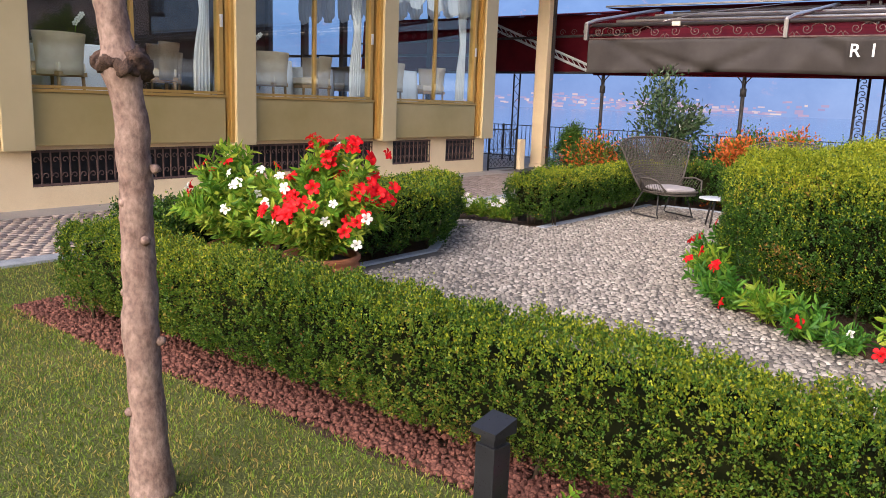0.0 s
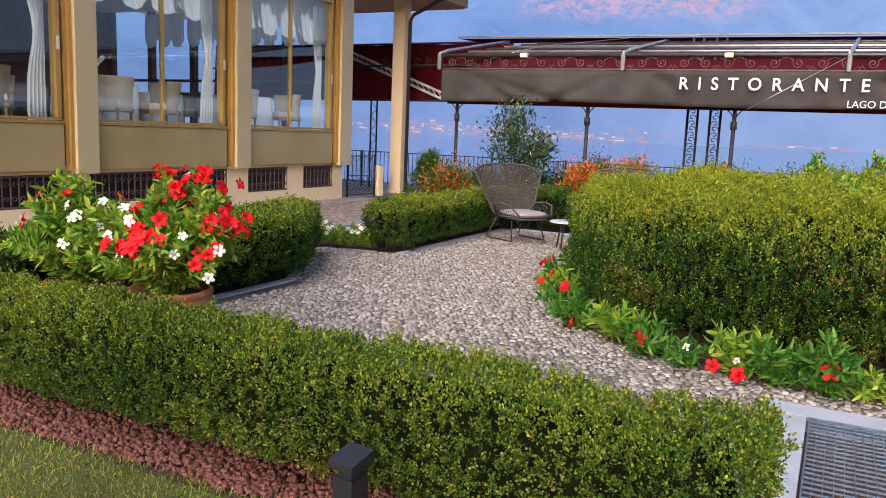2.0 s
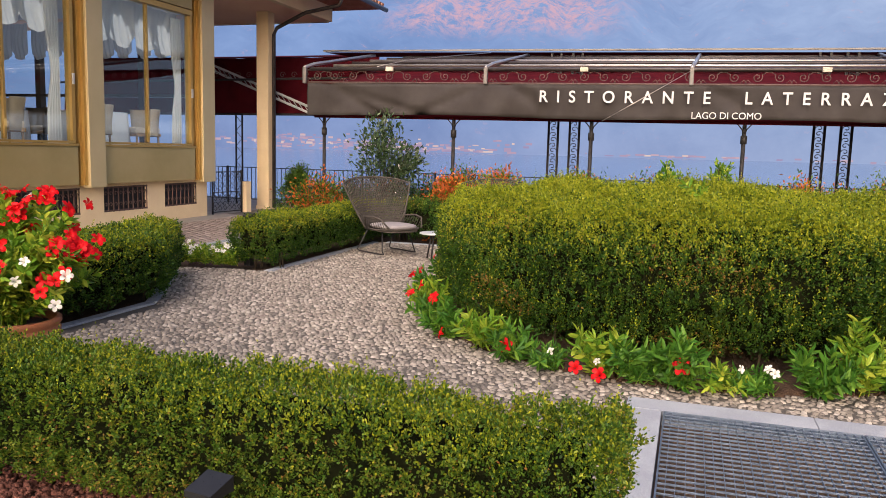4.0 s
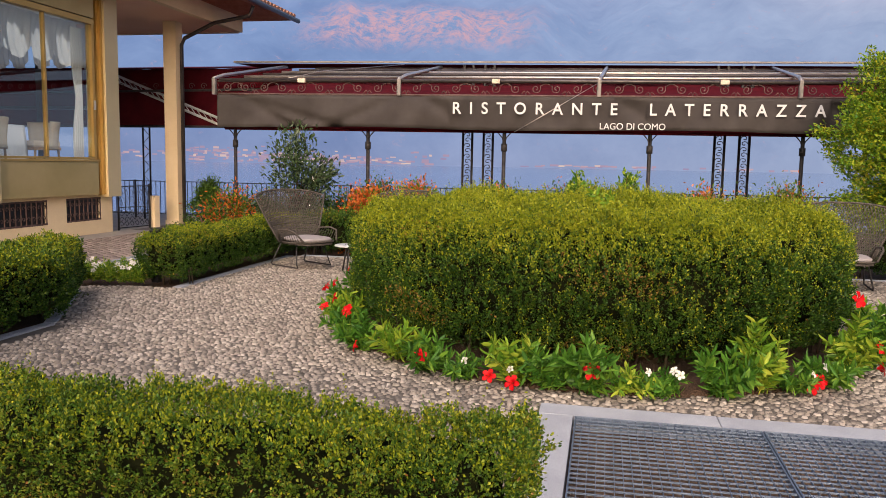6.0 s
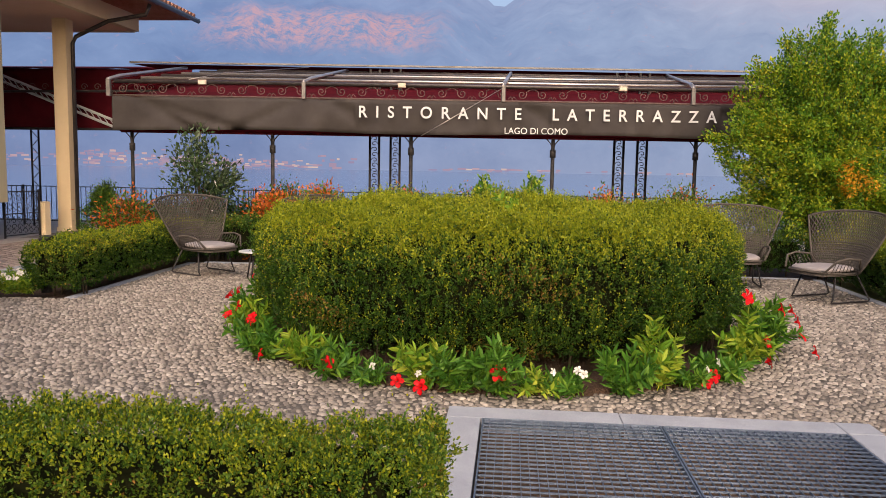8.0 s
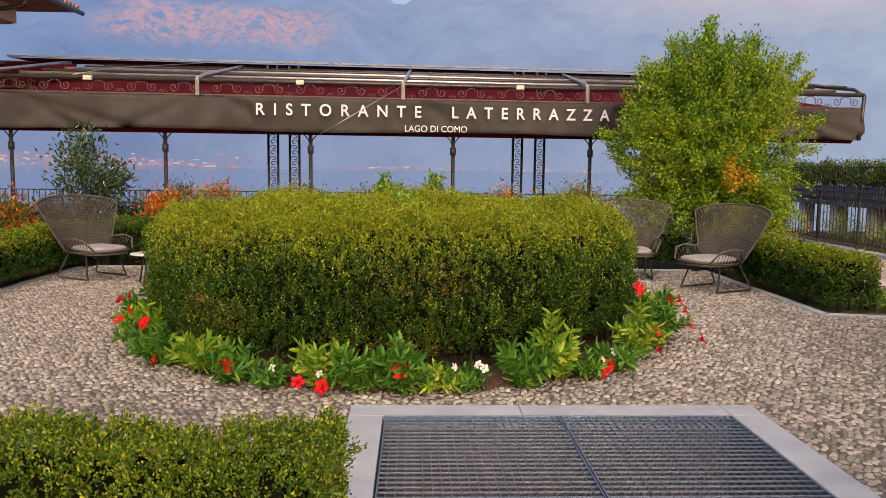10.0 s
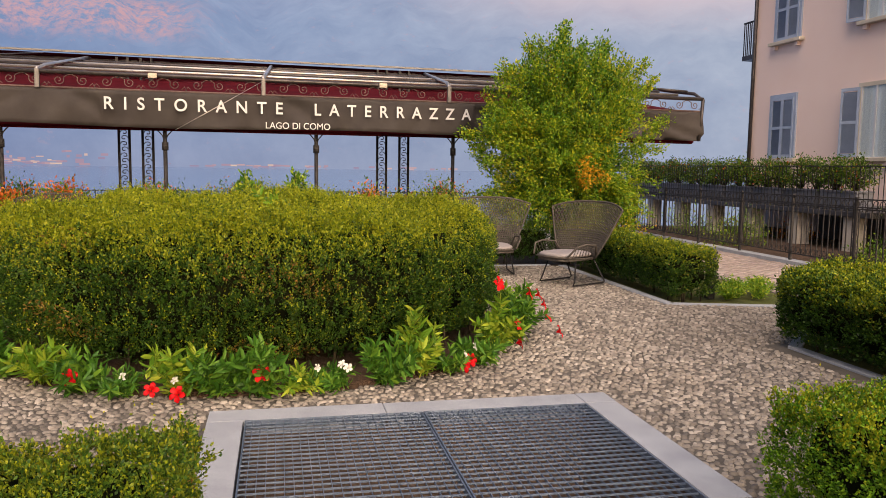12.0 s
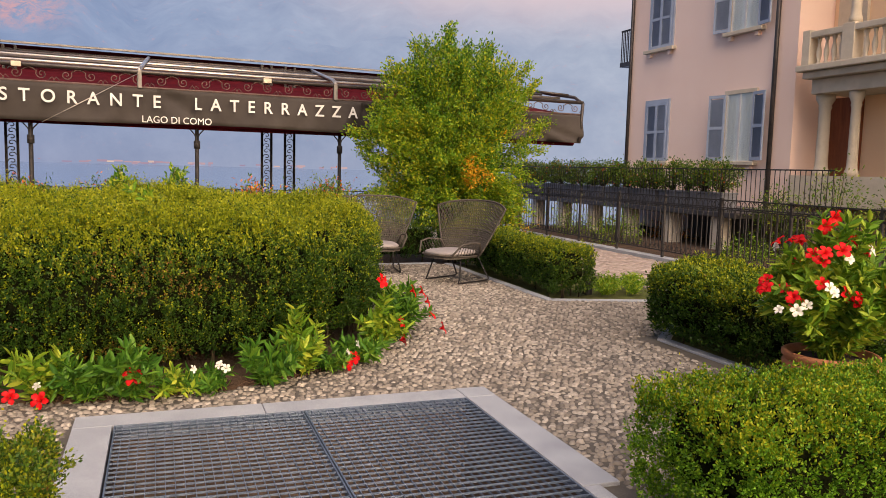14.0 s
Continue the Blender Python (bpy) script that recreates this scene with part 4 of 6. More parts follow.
    bm = tube(bmesh.new(), [(-5.6, 0.1, 3.0), (-5.2, 0.9, 3.22), (-3.9, 2.6, 3.56)], 0.008, 5)
    part("cord", bm, TUBE, t)
    # ridge cover and canvas
    bm = bmesh.new()
    vs = [(x0 - 0.9, 3.0, 3.63), (x1, 3.0, 3.58), (x1, 4.6, 3.66), (x0 - 0.9, 4.6, 3.72)]
    f = bm.faces.new([bm.verts.new(p) for p in vs])
    bmesh.ops.solidify(bm, geom=[f], thickness=0.03)
    part("ridge_cover", bm, MAROON, t)
    bm = boxed(x0 - 0.9, 2.94, 3.64, x1, 2.998, 3.675)
    part("ridge_beam", bm, GREYMETAL, t, "pale grey edge beam of the ridge cover")
    nx, ny = 60, 10
    V = [(x0 + (x1 - x0) * i / nx, 0.25 + 4.3 * j / ny, 2.7 + 0.76 * (j / ny) - 0.05 * math.sin(math.pi * j / ny) * (0.5 + 0.5 * math.cos(i * math.tau / 10))) for i in range(nx + 1) for j in range(ny + 1)]
    Q = [(i * (ny + 1) + j, (i + 1) * (ny + 1) + j, (i + 1) * (ny + 1) + j + 1, i * (ny + 1) + j + 1) for i in range(nx) for j in range(ny)]
    c = raw("canvas", V, Q, [MAROON], None, t, smooth=True)
    c["label"] = "maroon canvas roof"
    c.modifiers.new("solid", 'SOLIDIFY').thickness = 0.006
    bm = bmesh.new()
    tube(bm, [(x0, 0.3, 2.1), (x1, 0.3, 2.1)], 0.03, 6)
    part("lower_tube", bm, MAROON, t)
    part("inner_valance", boxed(x0, 0.32, 2.05, x1, 0.34, 2.7), MAROON, t, "maroon inner valance")
    # front poles
    for x in (-6.75, -4.15, -1.6, 1.0, 3.6, 6.2):
        bm = bmesh.new()
        tube(bm, [(x, 0.35, -0.1), (x, 0.35, 2.1)], 0.035, 8)
        p = part("pole", bm, IRON, t)
        bm = bmesh.new()
        for s in (-1, 1):
            tube(bm, [(x + s * 0.18, 0.35, 2.1), (x + s * 0.11, 0.35, 2.05), (x + s * 0.04, 0.35, 1.97), (x, 0.35, 1.85)], 0.011, 6)
        tube(bm, [(x, 0.35, 1.72), (x, 0.35, 1.86)], 0.055, 8)
        part("pole_bracket", bm, IRON, p)
    for x in (-2.55, -2.1, 2.75, 3.25):
        bm = bmesh.new()
        for s in (-0.1, 0.1):
            box(bm, x + s - 0.024, 3.0, -0.1, x + s + 0.024, 3.04, 3.6)
        for k in range(15):
            z = 0.1 + 0.23 * k
            for sg in (-1, 1):
                tube(bm, [(x + 0.075 * (1 - a / 10) * math.cos(a * 0.8) * sg, 3.02, z + 0.06 * sg + 0.06 * (1 - a / 10) * math.sin(a * 0.8)) for a in range(8)], 0.011, 4)
        part("lattice_pillar", bm, IRON, t)
    return t


awning()


def side_awning():
    t = thing("side_awning", (-11, 19.5, -0.05), "maroon side awning with pale lattice struts beyond the post", "awning")
    o = Vector((-11, 19.5, -0.05))

    def sheet(name, pts):
        bm = bmesh.new()
        nx, ny = 24, 6
        a, b, c, d = [Vector(p) - o for p in pts]
        rows = [[bm.verts.new(a.lerp(b, i / nx).lerp(d.lerp(c, i / nx), j / ny) + Vector((0, 0, -0.08 * math.sin(math.pi * j / ny) * abs(math.sin(i * math.pi / 6))))) for j in range(ny + 1)] for i in range(nx + 1)]
        for i in range(nx):
            for j in range(ny):
                bm.faces.new((rows[i][j], rows[i + 1][j], rows[i + 1][j + 1], rows[i][j + 1])).smooth = True
        part(name, bm, MAROON, t).modifiers.new("solid", 'SOLIDIFY').thickness = 0.008
    sheet("canvas", ((-17.5, 19.6, 3.92), (-7.5, 18.75, 3.8), (-7.5, 18.35, 2.34), (-17.5, 19.1, 2.34)))
    sheet("roof_canvas", ((-17.5, 22.4, 4.3), (-7.6, 21.4, 4.2), (-7.5, 18.7, 3.82), (-17.5, 19.55, 3.94)))
    sheet("side_canvas", ((-13.4, 18.95, 3.9), (-8.95, 17.85, 2.5), (-8.75, 17.9, 2.31), (-13.6, 18.75, 2.31)))
    sheet("side_canvas", ((-17.5, 19.0, 3.9), (-13.42, 18.96, 3.88), (-13.62, 18.76, 2.31), (-17.5, 18.9, 2.31)))
    hi_l, hi_r = Vector((-13.4, 18.9, 4.02)), Vector((-8.95, 17.8, 2.5))
    for k, dz in enumerate((0.0, -0.15)):
        bm = tube(bmesh.new(), [hi_l + Vector((0, 0, dz)) - o, hi_r + Vector((0, 0, dz)) - o], 0.034, 6)
        part("strut", bm, TABLETOP, t, "pale sloping strut")
    bm = bmesh.new()
    for k in range(24):
        f, g = k / 24, (k + 1) / 24
        tube(bm, [hi_l.lerp(hi_r, f) - o, hi_l.lerp(hi_r, g) + Vector((0, 0, -0.15)) - o], 0.011, 4)
    part("strut_lattice", bm, TABLETOP, t)
    for z in (2.32, 3.2):
        bm = tube(bmesh.new(), [Vector((-17.5, 18.8, z)) - o, Vector((-7.3, 17.7, z)) - o], 0.03, 6)
        part("cross_tube", bm, IRON, t)
    bm = bmesh.new()
    for k in range(30):
        xc = -17.3 + 0.33 * k
        tube(bm, [Vector((xc + 0.09 * (1 - a / 15) * math.cos(0.65 * a), 18.45 - 0.07 * (k / 29), 3.34 + 0.09 * (1 - a / 15) * math.sin(0.65 * a))) - o for a in range(13)], 0.009, 4)
    tagged(part("scroll_frieze", bm, RUSTIRON, t), kind="stuff")
    bm = bmesh.new()
    for x in (-11.55, -11.36):
        tube(bm, [Vector((x, 18.6, -0.05)) - o, Vector((x, 18.6, 2.4)) - o], 0.024, 6)
    for k in range(11):
        tube(bm, [Vector((-11.55 if k % 2 else -11.36, 18.6, 0.1 + 0.2 * k)) - o, Vector((-11.36 if k % 2 else -11.55, 18.6, 0.3 + 0.2 * k)) - o], 0.01, 4)
    part("lattice_pole", bm, IRON, t)
    return t


side_awning()


# ---- iron railings ----
def railing(name, p0, p1, h, label, post_step=1.5, bar_step=0.13, loops=True):
    p0, p1 = Vector(p0), Vector(p1)
    L = (p1 - p0).length
    t = thing(name, p0, label, "railing", rz=math.degrees(math.atan2(p1.y - p0.y, p1.x - p0.x)))
    bm = bmesh.new()
    box(bm, 0, -0.022, h - 0.02, L, 0.022, h)
    part("top_rail", bm, IRON, t)
    bm = bmesh.new()
    for z in ((0.1, h - 0.17) if loops else (0.1,)):
        box(bm, 0, -0.012, z, L, 0.012, z + 0.02)
    part("lower_rail", bm, IRON, t)
    bm = bmesh.new()
    n = int(L / bar_step)
    bar = part("bar", boxed(-0.007, -0.007, 0.1, 0.007, 0.007, h - 0.02 if not loops else h - 0.15), IRON, t)
    for k in range(1, n + 1):
        share("bar", bar.data, t, pose(L * k / n, 0, 0))
    if loops:
        bm = bmesh.new()
        for k in range(n):
            x = L * (k + 0.5) / n
            tube(bm, [(x + 0.055 * math.cos(a * math.tau / 8), 0, h - 0.085 + 0.06 * math.sin(a * math.tau / 8)) for a in range(8)], 0.006, 4, closed=True)
            tube(bm, [(x + 0.04 * math.cos(a * math.tau / 6), 0, 0.18 + 0.05 * math.sin(a * math.tau / 6)) for a in range(6)], 0.006, 4, closed=True)
        r = part("ring_frieze", bm, IRON, t)
        r["kind"] = "stuff"
    for k in range(int(L / post_step) + 1):
        part("post", boxed(k * post_step - 0.02, -0.02, -0.06, k * post_step + 0.02, 0.02, h + 0.02), IRON, t)
    return t


railing("path_railing", (8.87, 3.0, 0.06), (8.87, 19.3, 0.06), 1.1, "black wrought-iron railing with rings on a stone kerb")
railing("lake_railing", (-20, 18.9, -0.04), (8.8, 18.9, -0.04), 0.98, "dark iron railing along the lake terrace", 2.0, 0.13, False)

# ---- pink house ----
HX = 14.5


def shutter(parent, y0, y1, z0, z1, x, angle=0.0):
    """A louvred shutter leaf hinged at y0, turned open by angle degrees."""
    w = abs(y1 - y0)
    s = 1 if y1 > y0 else -1
    bm = bmesh.new()
    fw = 0.06
    box(bm, -0.02, 0, 0, 0.02, fw, z1 - z0)
    box(bm, -0.02, w - fw, 0, 0.02, w, z1 - z0)
    for z in (0, (z1 - z0) / 2 - 0.04, z1 - z0 - 0.08):
        box(bm, -0.02, fw, z, 0.02, w - fw, z + 0.08)
    ob = part("shutter", bm, SHUTTER, parent, "blue-grey louvred shutter")
    ob.matrix_basis = pose(x, y0, z0, 0, 0, angle if s > 0 else 180 + angle)
    bm = bmesh.new()
    n = int((z1 - z0 - 0.2) / 0.055)
    for k in range(n):
        z = 0.09 + (z1 - z0 - 0.2) * k / n
        vs = [bm.verts.new(p) for p in ((-0.015, fw, z), (-0.015, w - fw, z), (0.012, w - fw, z + 0.066), (0.012, fw, z + 0.066))]
        f = bm.faces.new(vs if s > 0 else vs[::-1])
        bmesh.ops.solidify(bm, geom=[f], thickness=0.006)
    part("louvres", bm, SHUTTER, ob)
    return ob


def house_window(h, yc, z0, height, opened):
    w = part("window", boxed(HX - 0.02, yc - 0.52, z0 - 0.02, HX + 0.06, yc + 0.52, z0 + height + 0.02), LINEN, h, "closed shuttered window" if not opened else "open window with white curtains")
    bm = bmesh.new()
    for a, b in ((-0.6, -0.5), (0.5, 0.6)):
        box(bm, HX - 0.05, yc + a, z0, HX + 0.03, yc + b, z0 + height)
    box(bm, HX - 0.05, yc - 0.6, z0 + height, HX + 0.03, yc + 0.6, z0 + height + 0.1)
    part("window_surround", bm, SHUTTER if not opened else STONE, w)
    part("window_sill", boxed(HX - 0.16, yc - 0.72, z0 - 0.12, HX + 0.02, yc + 0.72, z0 - 0.02, bevel=0.015), STONE, w, "stone window sill")
    for a in (-0.55, 0.43):
        part("sill_bracket", boxed(HX - 0.1, yc + a, z0 - 0.24, HX - 0.002, yc + a + 0.12, z0 - 0.124, bevel=0.01), PINK, w)
    if opened:
        bm = bmesh.new()
        for a in (-0.5, -0.03, 0.46):
            box(bm, HX - 0.045, yc + a, z0, HX - 0.025, yc + a + 0.06, z0 + height)
        part("sash", bm, LETTER, w)
        p = part("pane", boxed(HX - 0.036, yc - 0.5, z0, HX - 0.03, yc + 0.5, z0 + height), GLASS, w)
        p.visible_shadow = False
        bm = bmesh.new()
        V = []
        for k in range(40):
            y = yc - 0.5 + k / 39
            if abs(y - yc) < 0.12:
                continue
            V.append((bm.verts.new((HX - 0.024 - 0.003 * math.sin(k * 1.9), y, z0)), bm.verts.new((HX - 0.024 - 0.003 * math.sin(k * 1.9), y, z0 + height))))
        for a, b in zip(V, V[1:]):
            if b[0].co.y - a[0].co.y < 0.1:
                bm.faces.new((a[0], b[0], b[1], a[1]))
        part("curtain", bm, CURTAIN, w)
        shutter(w, yc + 0.52, yc + 1.05, z0, z0 + height, HX - 0.07, 12)
        shutter(w, yc - 0.52, yc - 1.05, z0, z0 + height, HX - 0.07, -12)
    else:
        shutter(w, yc - 0.5, yc, z0, z0 + height, HX - 0.05)
        shutter(w, yc + 0.5, yc, z0, z0 + height, HX - 0.05)
    return w


def baluster_prof():
    return [(0.05, 0), (0.05, 0.04), (0.03, 0.06), (0.055, 0.2), (0.06, 0.28), (0.035, 0.42), (0.03, 0.5), (0.05, 0.54), (0.05, 0.6)]


def column(parent, x, y, z0, z1, r=0.14):
    bm = lathe(bmesh.new(), [(r * 1.35, 0), (r * 1.35, 0.1), (r * 1.1, 0.16), (r, 0.25), (r * 0.9, z1 - z0 - 0.35), (r * 1.05, z1 - z0 - 0.3), (r * 0.95, z1 - z0 - 0.25), (r * 1.45, z1 - z0 - 0.12), (r * 1.5, z1 - z0)], 16)
    c = part("column", bm, STONE, parent, "pale stone column")
    c.matrix_basis = pose(x, y, z0)
    return c


def pink_house():
    h = thing("pink_house", (0, 0, 0), "pink stuccoed lakeside house with blue-grey shutters and balcony", "house")
    part("wall", boxed(HX, 15.0, -1.2, HX + 9, 21.95, 10.2), PINK, h, "pink stucco wall")
    part("wall", boxed(HX + 1.05, 4, -1.2, HX + 9, 14.996, 10.2), PEACH, h, "peach stucco wall of the loggia")
    part("roof", boxed(HX - 0.6, 3.5, 10.2, HX + 9.5, 23, 10.5), TILE, h)
    for z in (1.95, 5.3):
        house_window(h, 20.4, z, 1.72, False)
        house_window(h, 16.8, z, 1.72, True)
    for y in (21.9, 15.62):
        bm = bmesh.new()
        tube(bm, [(HX - 0.07, y, -1), (HX - 0.07, y, 10.2)], 0.055, 8)
        part("downpipe", bm, DARKTUBE, h, "brown downpipe")
    # small iron balcony on the lake side
    part("balcony_slab", boxed(HX + 0.1, 21.95, 5.0, HX + 1.6, 22.8, 5.14), DARKTUBE, h)
    bm = bmesh.new()
    for k in range(9):
        box(bm, HX + 0.12, 22.0 + 0.095 * k, 5.14, HX + 0.14, 22.02 + 0.095 * k, 6.15)
    box(bm, HX + 0.11, 21.95, 6.12, HX + 0.15, 22.8, 6.17)
    for k in range(12):
        box(bm, HX + 0.12 + 0.12 * k, 22.77, 5.14, HX + 0.14 + 0.12 * k, 22.79, 6.15)
    part("balcony_rail", bm, IRON, h)
    # stone loggia with balcony
    part("porch_floor", boxed(HX - 0.1, 8, 0.9, HX + 1.046, 14.9, 1.6), STONE, h)
    column(h, HX + 0.2, 14.25, 1.6, 3.45)
    column(h, HX + 0.1, 13.3, 1.6, 3.45, 0.11)
    column(h, HX + 0.1, 10.8, 1.6, 3.45, 0.11)
    bm = bmesh.new()
    box(bm, HX - 0.1, 8, 3.45, HX + 1.046, 14.4, 3.78, bevel=0.02)
    box(bm, HX - 0.3, 8, 3.784, HX + 1.046, 14.5, 3.94, bevel=0.03)
    box(bm, HX - 0.42, 8, 3.944, HX + 1.046, 14.6, 4.08, bevel=0.02)
    part("balcony_slab", bm, STONE, h, "moulded stone balcony edge")
    rail = part("balustrade", boxed(HX - 0.33, 8, 4.68, HX - 0.08, 14.5, 4.82, bevel=0.02), STONE, h, "pale stone balustrade")
    part("balustrade_pier", boxed(HX - 0.34, 13.1, 4.08, HX - 0.06, 13.42, 4.86, bevel=0.015), STONE, rail)
    part("balustrade_pier", boxed(HX - 0.34, 14.3, 4.08, HX - 0.06, 14.52, 4.86, bevel=0.015), STONE, rail)
    bm = lathe(bmesh.new(), baluster_prof(), 10)
    b0 = part("baluster", bm, STONE, rail)
    b0.matrix_basis = pose(HX - 0.2, 14.15, 4.085)
    for k in range(1, 30):
        y = 14.15 - 0.21 * k
        if abs(y - 13.26) > 0.22:
            share("baluster", b0.data, rail, pose(HX - 0.2, y, 4.085))
    column(h, HX - 0.15, 13.26, 4.865, 7.4, 0.1)
    part("door", boxed(HX + 0.97, 13.95, 1.6, HX + 1.046, 14.9, 3.44), DOORWOOD, h, "red-brown wooden door")
    part("upper_shutter", boxed(HX + 0.96, 14.0, 4.1, HX + 1.047, 14.8, 6.6), STONE, h)
    return h


pink_house()


def pergola():
    """Raised terrace on stone pillars that leads to the house."""
    t = thing("pillared_terrace", (11.9, 0, -0.45), "raised terrace on square stone pillars with iron fence", "terrace")
    part("slab", boxed(-0.3, 13.4, 1.1, 2.6, 25.5, 1.22, bevel=0.02), DARKTUBE, t, "dark terrace slab")
    for k in range(7):
        y = 24.6 - 1.75 * k
        part("pillar", boxed(-0.2, y - 0.16, 0, 0.12, y + 0.16, 1.1, bevel=0.02), CONCRETE, t)
    bm = bmesh.new()
    for z in (1.3, 2.12):
        box(bm, -0.21, 11.0, z, -0.18, 25.3, z + 0.025)
    for k in range(110):
        y = 11.0 + 0.13 * k
        box(bm, -0.2, y, 1.22 if y > 13.4 else 0.3, -0.188, y + 0.012, 2.14)
    f = part("fence", bm, IRON, t, "thin iron fence")
    # added dark sheet that keeps the space under the slab's near end dark
    part("dark_backing", boxed(1.6, 13.4, -0.1, 1.8, 17.4, 1.1), DARKWOOD, t)
    return t


pergola()

# ---- lounge chairs and table ----
def shell_point(u, v):
    w = 0.33 + 0.30 * v ** 0.85
    return Vector((u * w, 0.26 + 0.26 * v - 0.2 * u * u * (0.55 + 0.45 * v), 0.36 + 0.74 * v - 0.09 * abs(u) ** 3 * v))


def lounge_chair():
    t = thing("lounge_chair", (0, 0, 0), "grey woven-rope lounge chair with a high winged back and cushion", "chair", "lounge chairs in the courtyard")
    bm = bmesh.new()
    edge = [shell_point(-1, k / 8) for k in range(9)] + [shell_point(-1 + k / 8, 1) for k in range(1, 16)] + [shell_point(1, 1 - k / 8) for k in range(9)]
    tube(bm, edge, 0.013, 8)
    part("back_frame", bm, ROPE, t)
    bm = bmesh.new()
    n = 32
    for k in range(-n, 2 * n):
        for sg in (-1, 1):
            pts = []
            for j in range(13):
                v = j / 12
                u = -1 + 2 * (k + sg * v * 9) / n
                if -1 <= u <= 1:
                    pts.append(shell_point(u, v))
            if len(pts) > 1:
                tube(bm, pts, 0.006, 4)
    for k in range(1, 13):
        v = 0.5 * k / 13
        tube(bm, [shell_point(-1 + j / 7, v) for j in range(15)], 0.008, 4)
    tagged(part("woven_back", bm, ROPE, t, "woven grey rope back"), kind="stuff")
    ring = [(-0.27, 0.22, 0.36), (-0.3, -0.05, 0.36), (-0.29, -0.3, 0.38), (-0.2, -0.4, 0.385), (0, -0.43, 0.385), (0.2, -0.4, 0.385), (0.29, -0.3, 0.38), (0.3, -0.05, 0.36), (0.27, 0.22, 0.36), (0, 0.27, 0.35)]
    bm = tube(bmesh.new(), ring, 0.014, 8, closed=True)
    part("seat_frame", bm, ROPE, t)
    bm = bmesh.new()
    prism(bm, [(x * 0.97, y * 0.97) for x, y, z in ring], 0.335, 0.36)
    part("seat", bm, ROPE, t)
    bm = bmesh.new()
    bmesh.ops.create_uvsphere(bm, u_segments=24, v_segments=12, radius=1.0)
    for v in bm.verts:
        a = 0.6
        v.co = (math.copysign(abs(v.co.x) ** a, v.co.x) * 0.28, math.copysign(abs(v.co.y) ** a, v.co.y) * 0.33 - 0.07, 0.405 + math.copysign(abs(v.co.z) ** 0.8, v.co.z) * 0.045)
    for f in bm.faces:
        f.smooth = True
    part("cushion", bm, CUSHION, t, "flat pale grey cushion")
    for s in (-1, 1):
        bm = tube(bmesh.new(), [(s * 0.31, 0.2, 0.37), (s * 0.37, 0.12, 0.54), (s * 0.40, -0.1, 0.56), (s * 0.38, -0.26, 0.53), (s * 0.3, -0.36, 0.39)], 0.013, 8)
        a = part("armrest", bm, ROPE, t)
        bm = bmesh.new()
        for k in range(8):
            f = k / 7
            tube(bm, [(s * 0.30, 0.16 - 0.42 * f, 0.37), (s * 0.38, 0.1 - 0.36 * f, 0.545 - 0.02 * f)], 0.004, 4)
        part("armrest_weave", bm, ROPE, a)
        bm = tube(bmesh.new(), [(s * 0.24, -0.12, 0.35), (s * 0.3, -0.2, 0.06), (s * 0.3, -0.23, 0.014), (s * 0.3, -0.16, 0.012), (s * 0.3, 0.36, 0.012), (s * 0.3, 0.4, 0.03), (s * 0.26, 0.2, 0.35)], 0.011, 8)
        part("sled_leg", bm, IRON, t)
    return t


def facing(dx, dy):
    return math.degrees(math.atan2(dx, -dy))


c0 = lounge_chair()
c0.matrix_basis = pose(-4.05, 10.9, 0.0, 0, 0, facing(0.86, -0.5))
copy_thing(c0, pose(-2.85, 11.6, 0.0, 0, 0, facing(-0.35, -0.93)))
copy_thing(c0, pose(4.14, 10.15, 0.0, 0, 0, facing(-0.9, -0.45)))
copy_thing(c0, pose(3.36, 11.25, 0.0, 0, 0, facing(-0.12, -1)))


def side_table():
    t = thing("side_table", (-3.2, 10.5, 0), "low round side table with pale top and dark legs", "table")
    part("tabletop", lathe(bmesh.new(), [(0.22, 0.362), (0.235, 0.366), (0.235, 0.38), (0.228, 0.384), (0.01, 0.384)], 32), TABLETOP, t, "pale grey round top")
    for k in range(3):
        a = 0.5 + k * math.tau / 3
        bm = tube(bmesh.new(), [(0.1 * math.cos(a), 0.1 * math.sin(a), 0.362), (0.19 * math.cos(a), 0.19 * math.sin(a), 0.0)], [0.016, 0.011], 8)
        part("leg", bm, IRON, t)
    return t


side_table()


# ---- bollard lights ----
def bollard(x, y, h, w, rz, label):
    t = thing("bollard_light", (x, y, -0.015), label, "bollard light", "bollard lights", rz=rz)
    part("shaft", boxed(-w / 2, -w / 2, 0, w / 2, w / 2, h - 0.09, bevel=0.004), BLACK, t)
    bm = bmesh.new()
    c = w / 2 + 0.012
    lo, hi = h - 0.04, h
    vs = [bm.verts.new(p) for p in ((-c, -c, lo - 0.012), (c, -c, lo - 0.012), (c, c, lo - 0.012), (-c, c, lo - 0.012), (-c, -c, lo + 0.01), (c, -c, lo + 0.01), (c, c, hi), (-c, c, hi))]
    for f in ((3, 2, 1, 0), (4, 5, 6, 7), (0, 1, 5, 4), (1, 2, 6, 5), (2, 3, 7, 6), (3, 0, 4, 7)):
        bm.faces.new([vs[k] for k in f])
    part("cap", bm, BLACK, t, "black sloping cap")
    part("neck", boxed(-w / 2 + 0.012, -w / 2 + 0.012, h - 0.09, w / 2 - 0.012, w / 2 - 0.012, h - 0.052), BLACK, t)
    return t


bollard(-1.27, 2.25, 0.47, 0.086, -8, "black square bollard light on the lawn")
bollard(-5.24, 8.95, 0.68, 0.09, 0, "black bollard light at a hedge end")
bollard(5.46, 8.8, 0.61, 0.09, 0, "black bollard light at a hedge end")


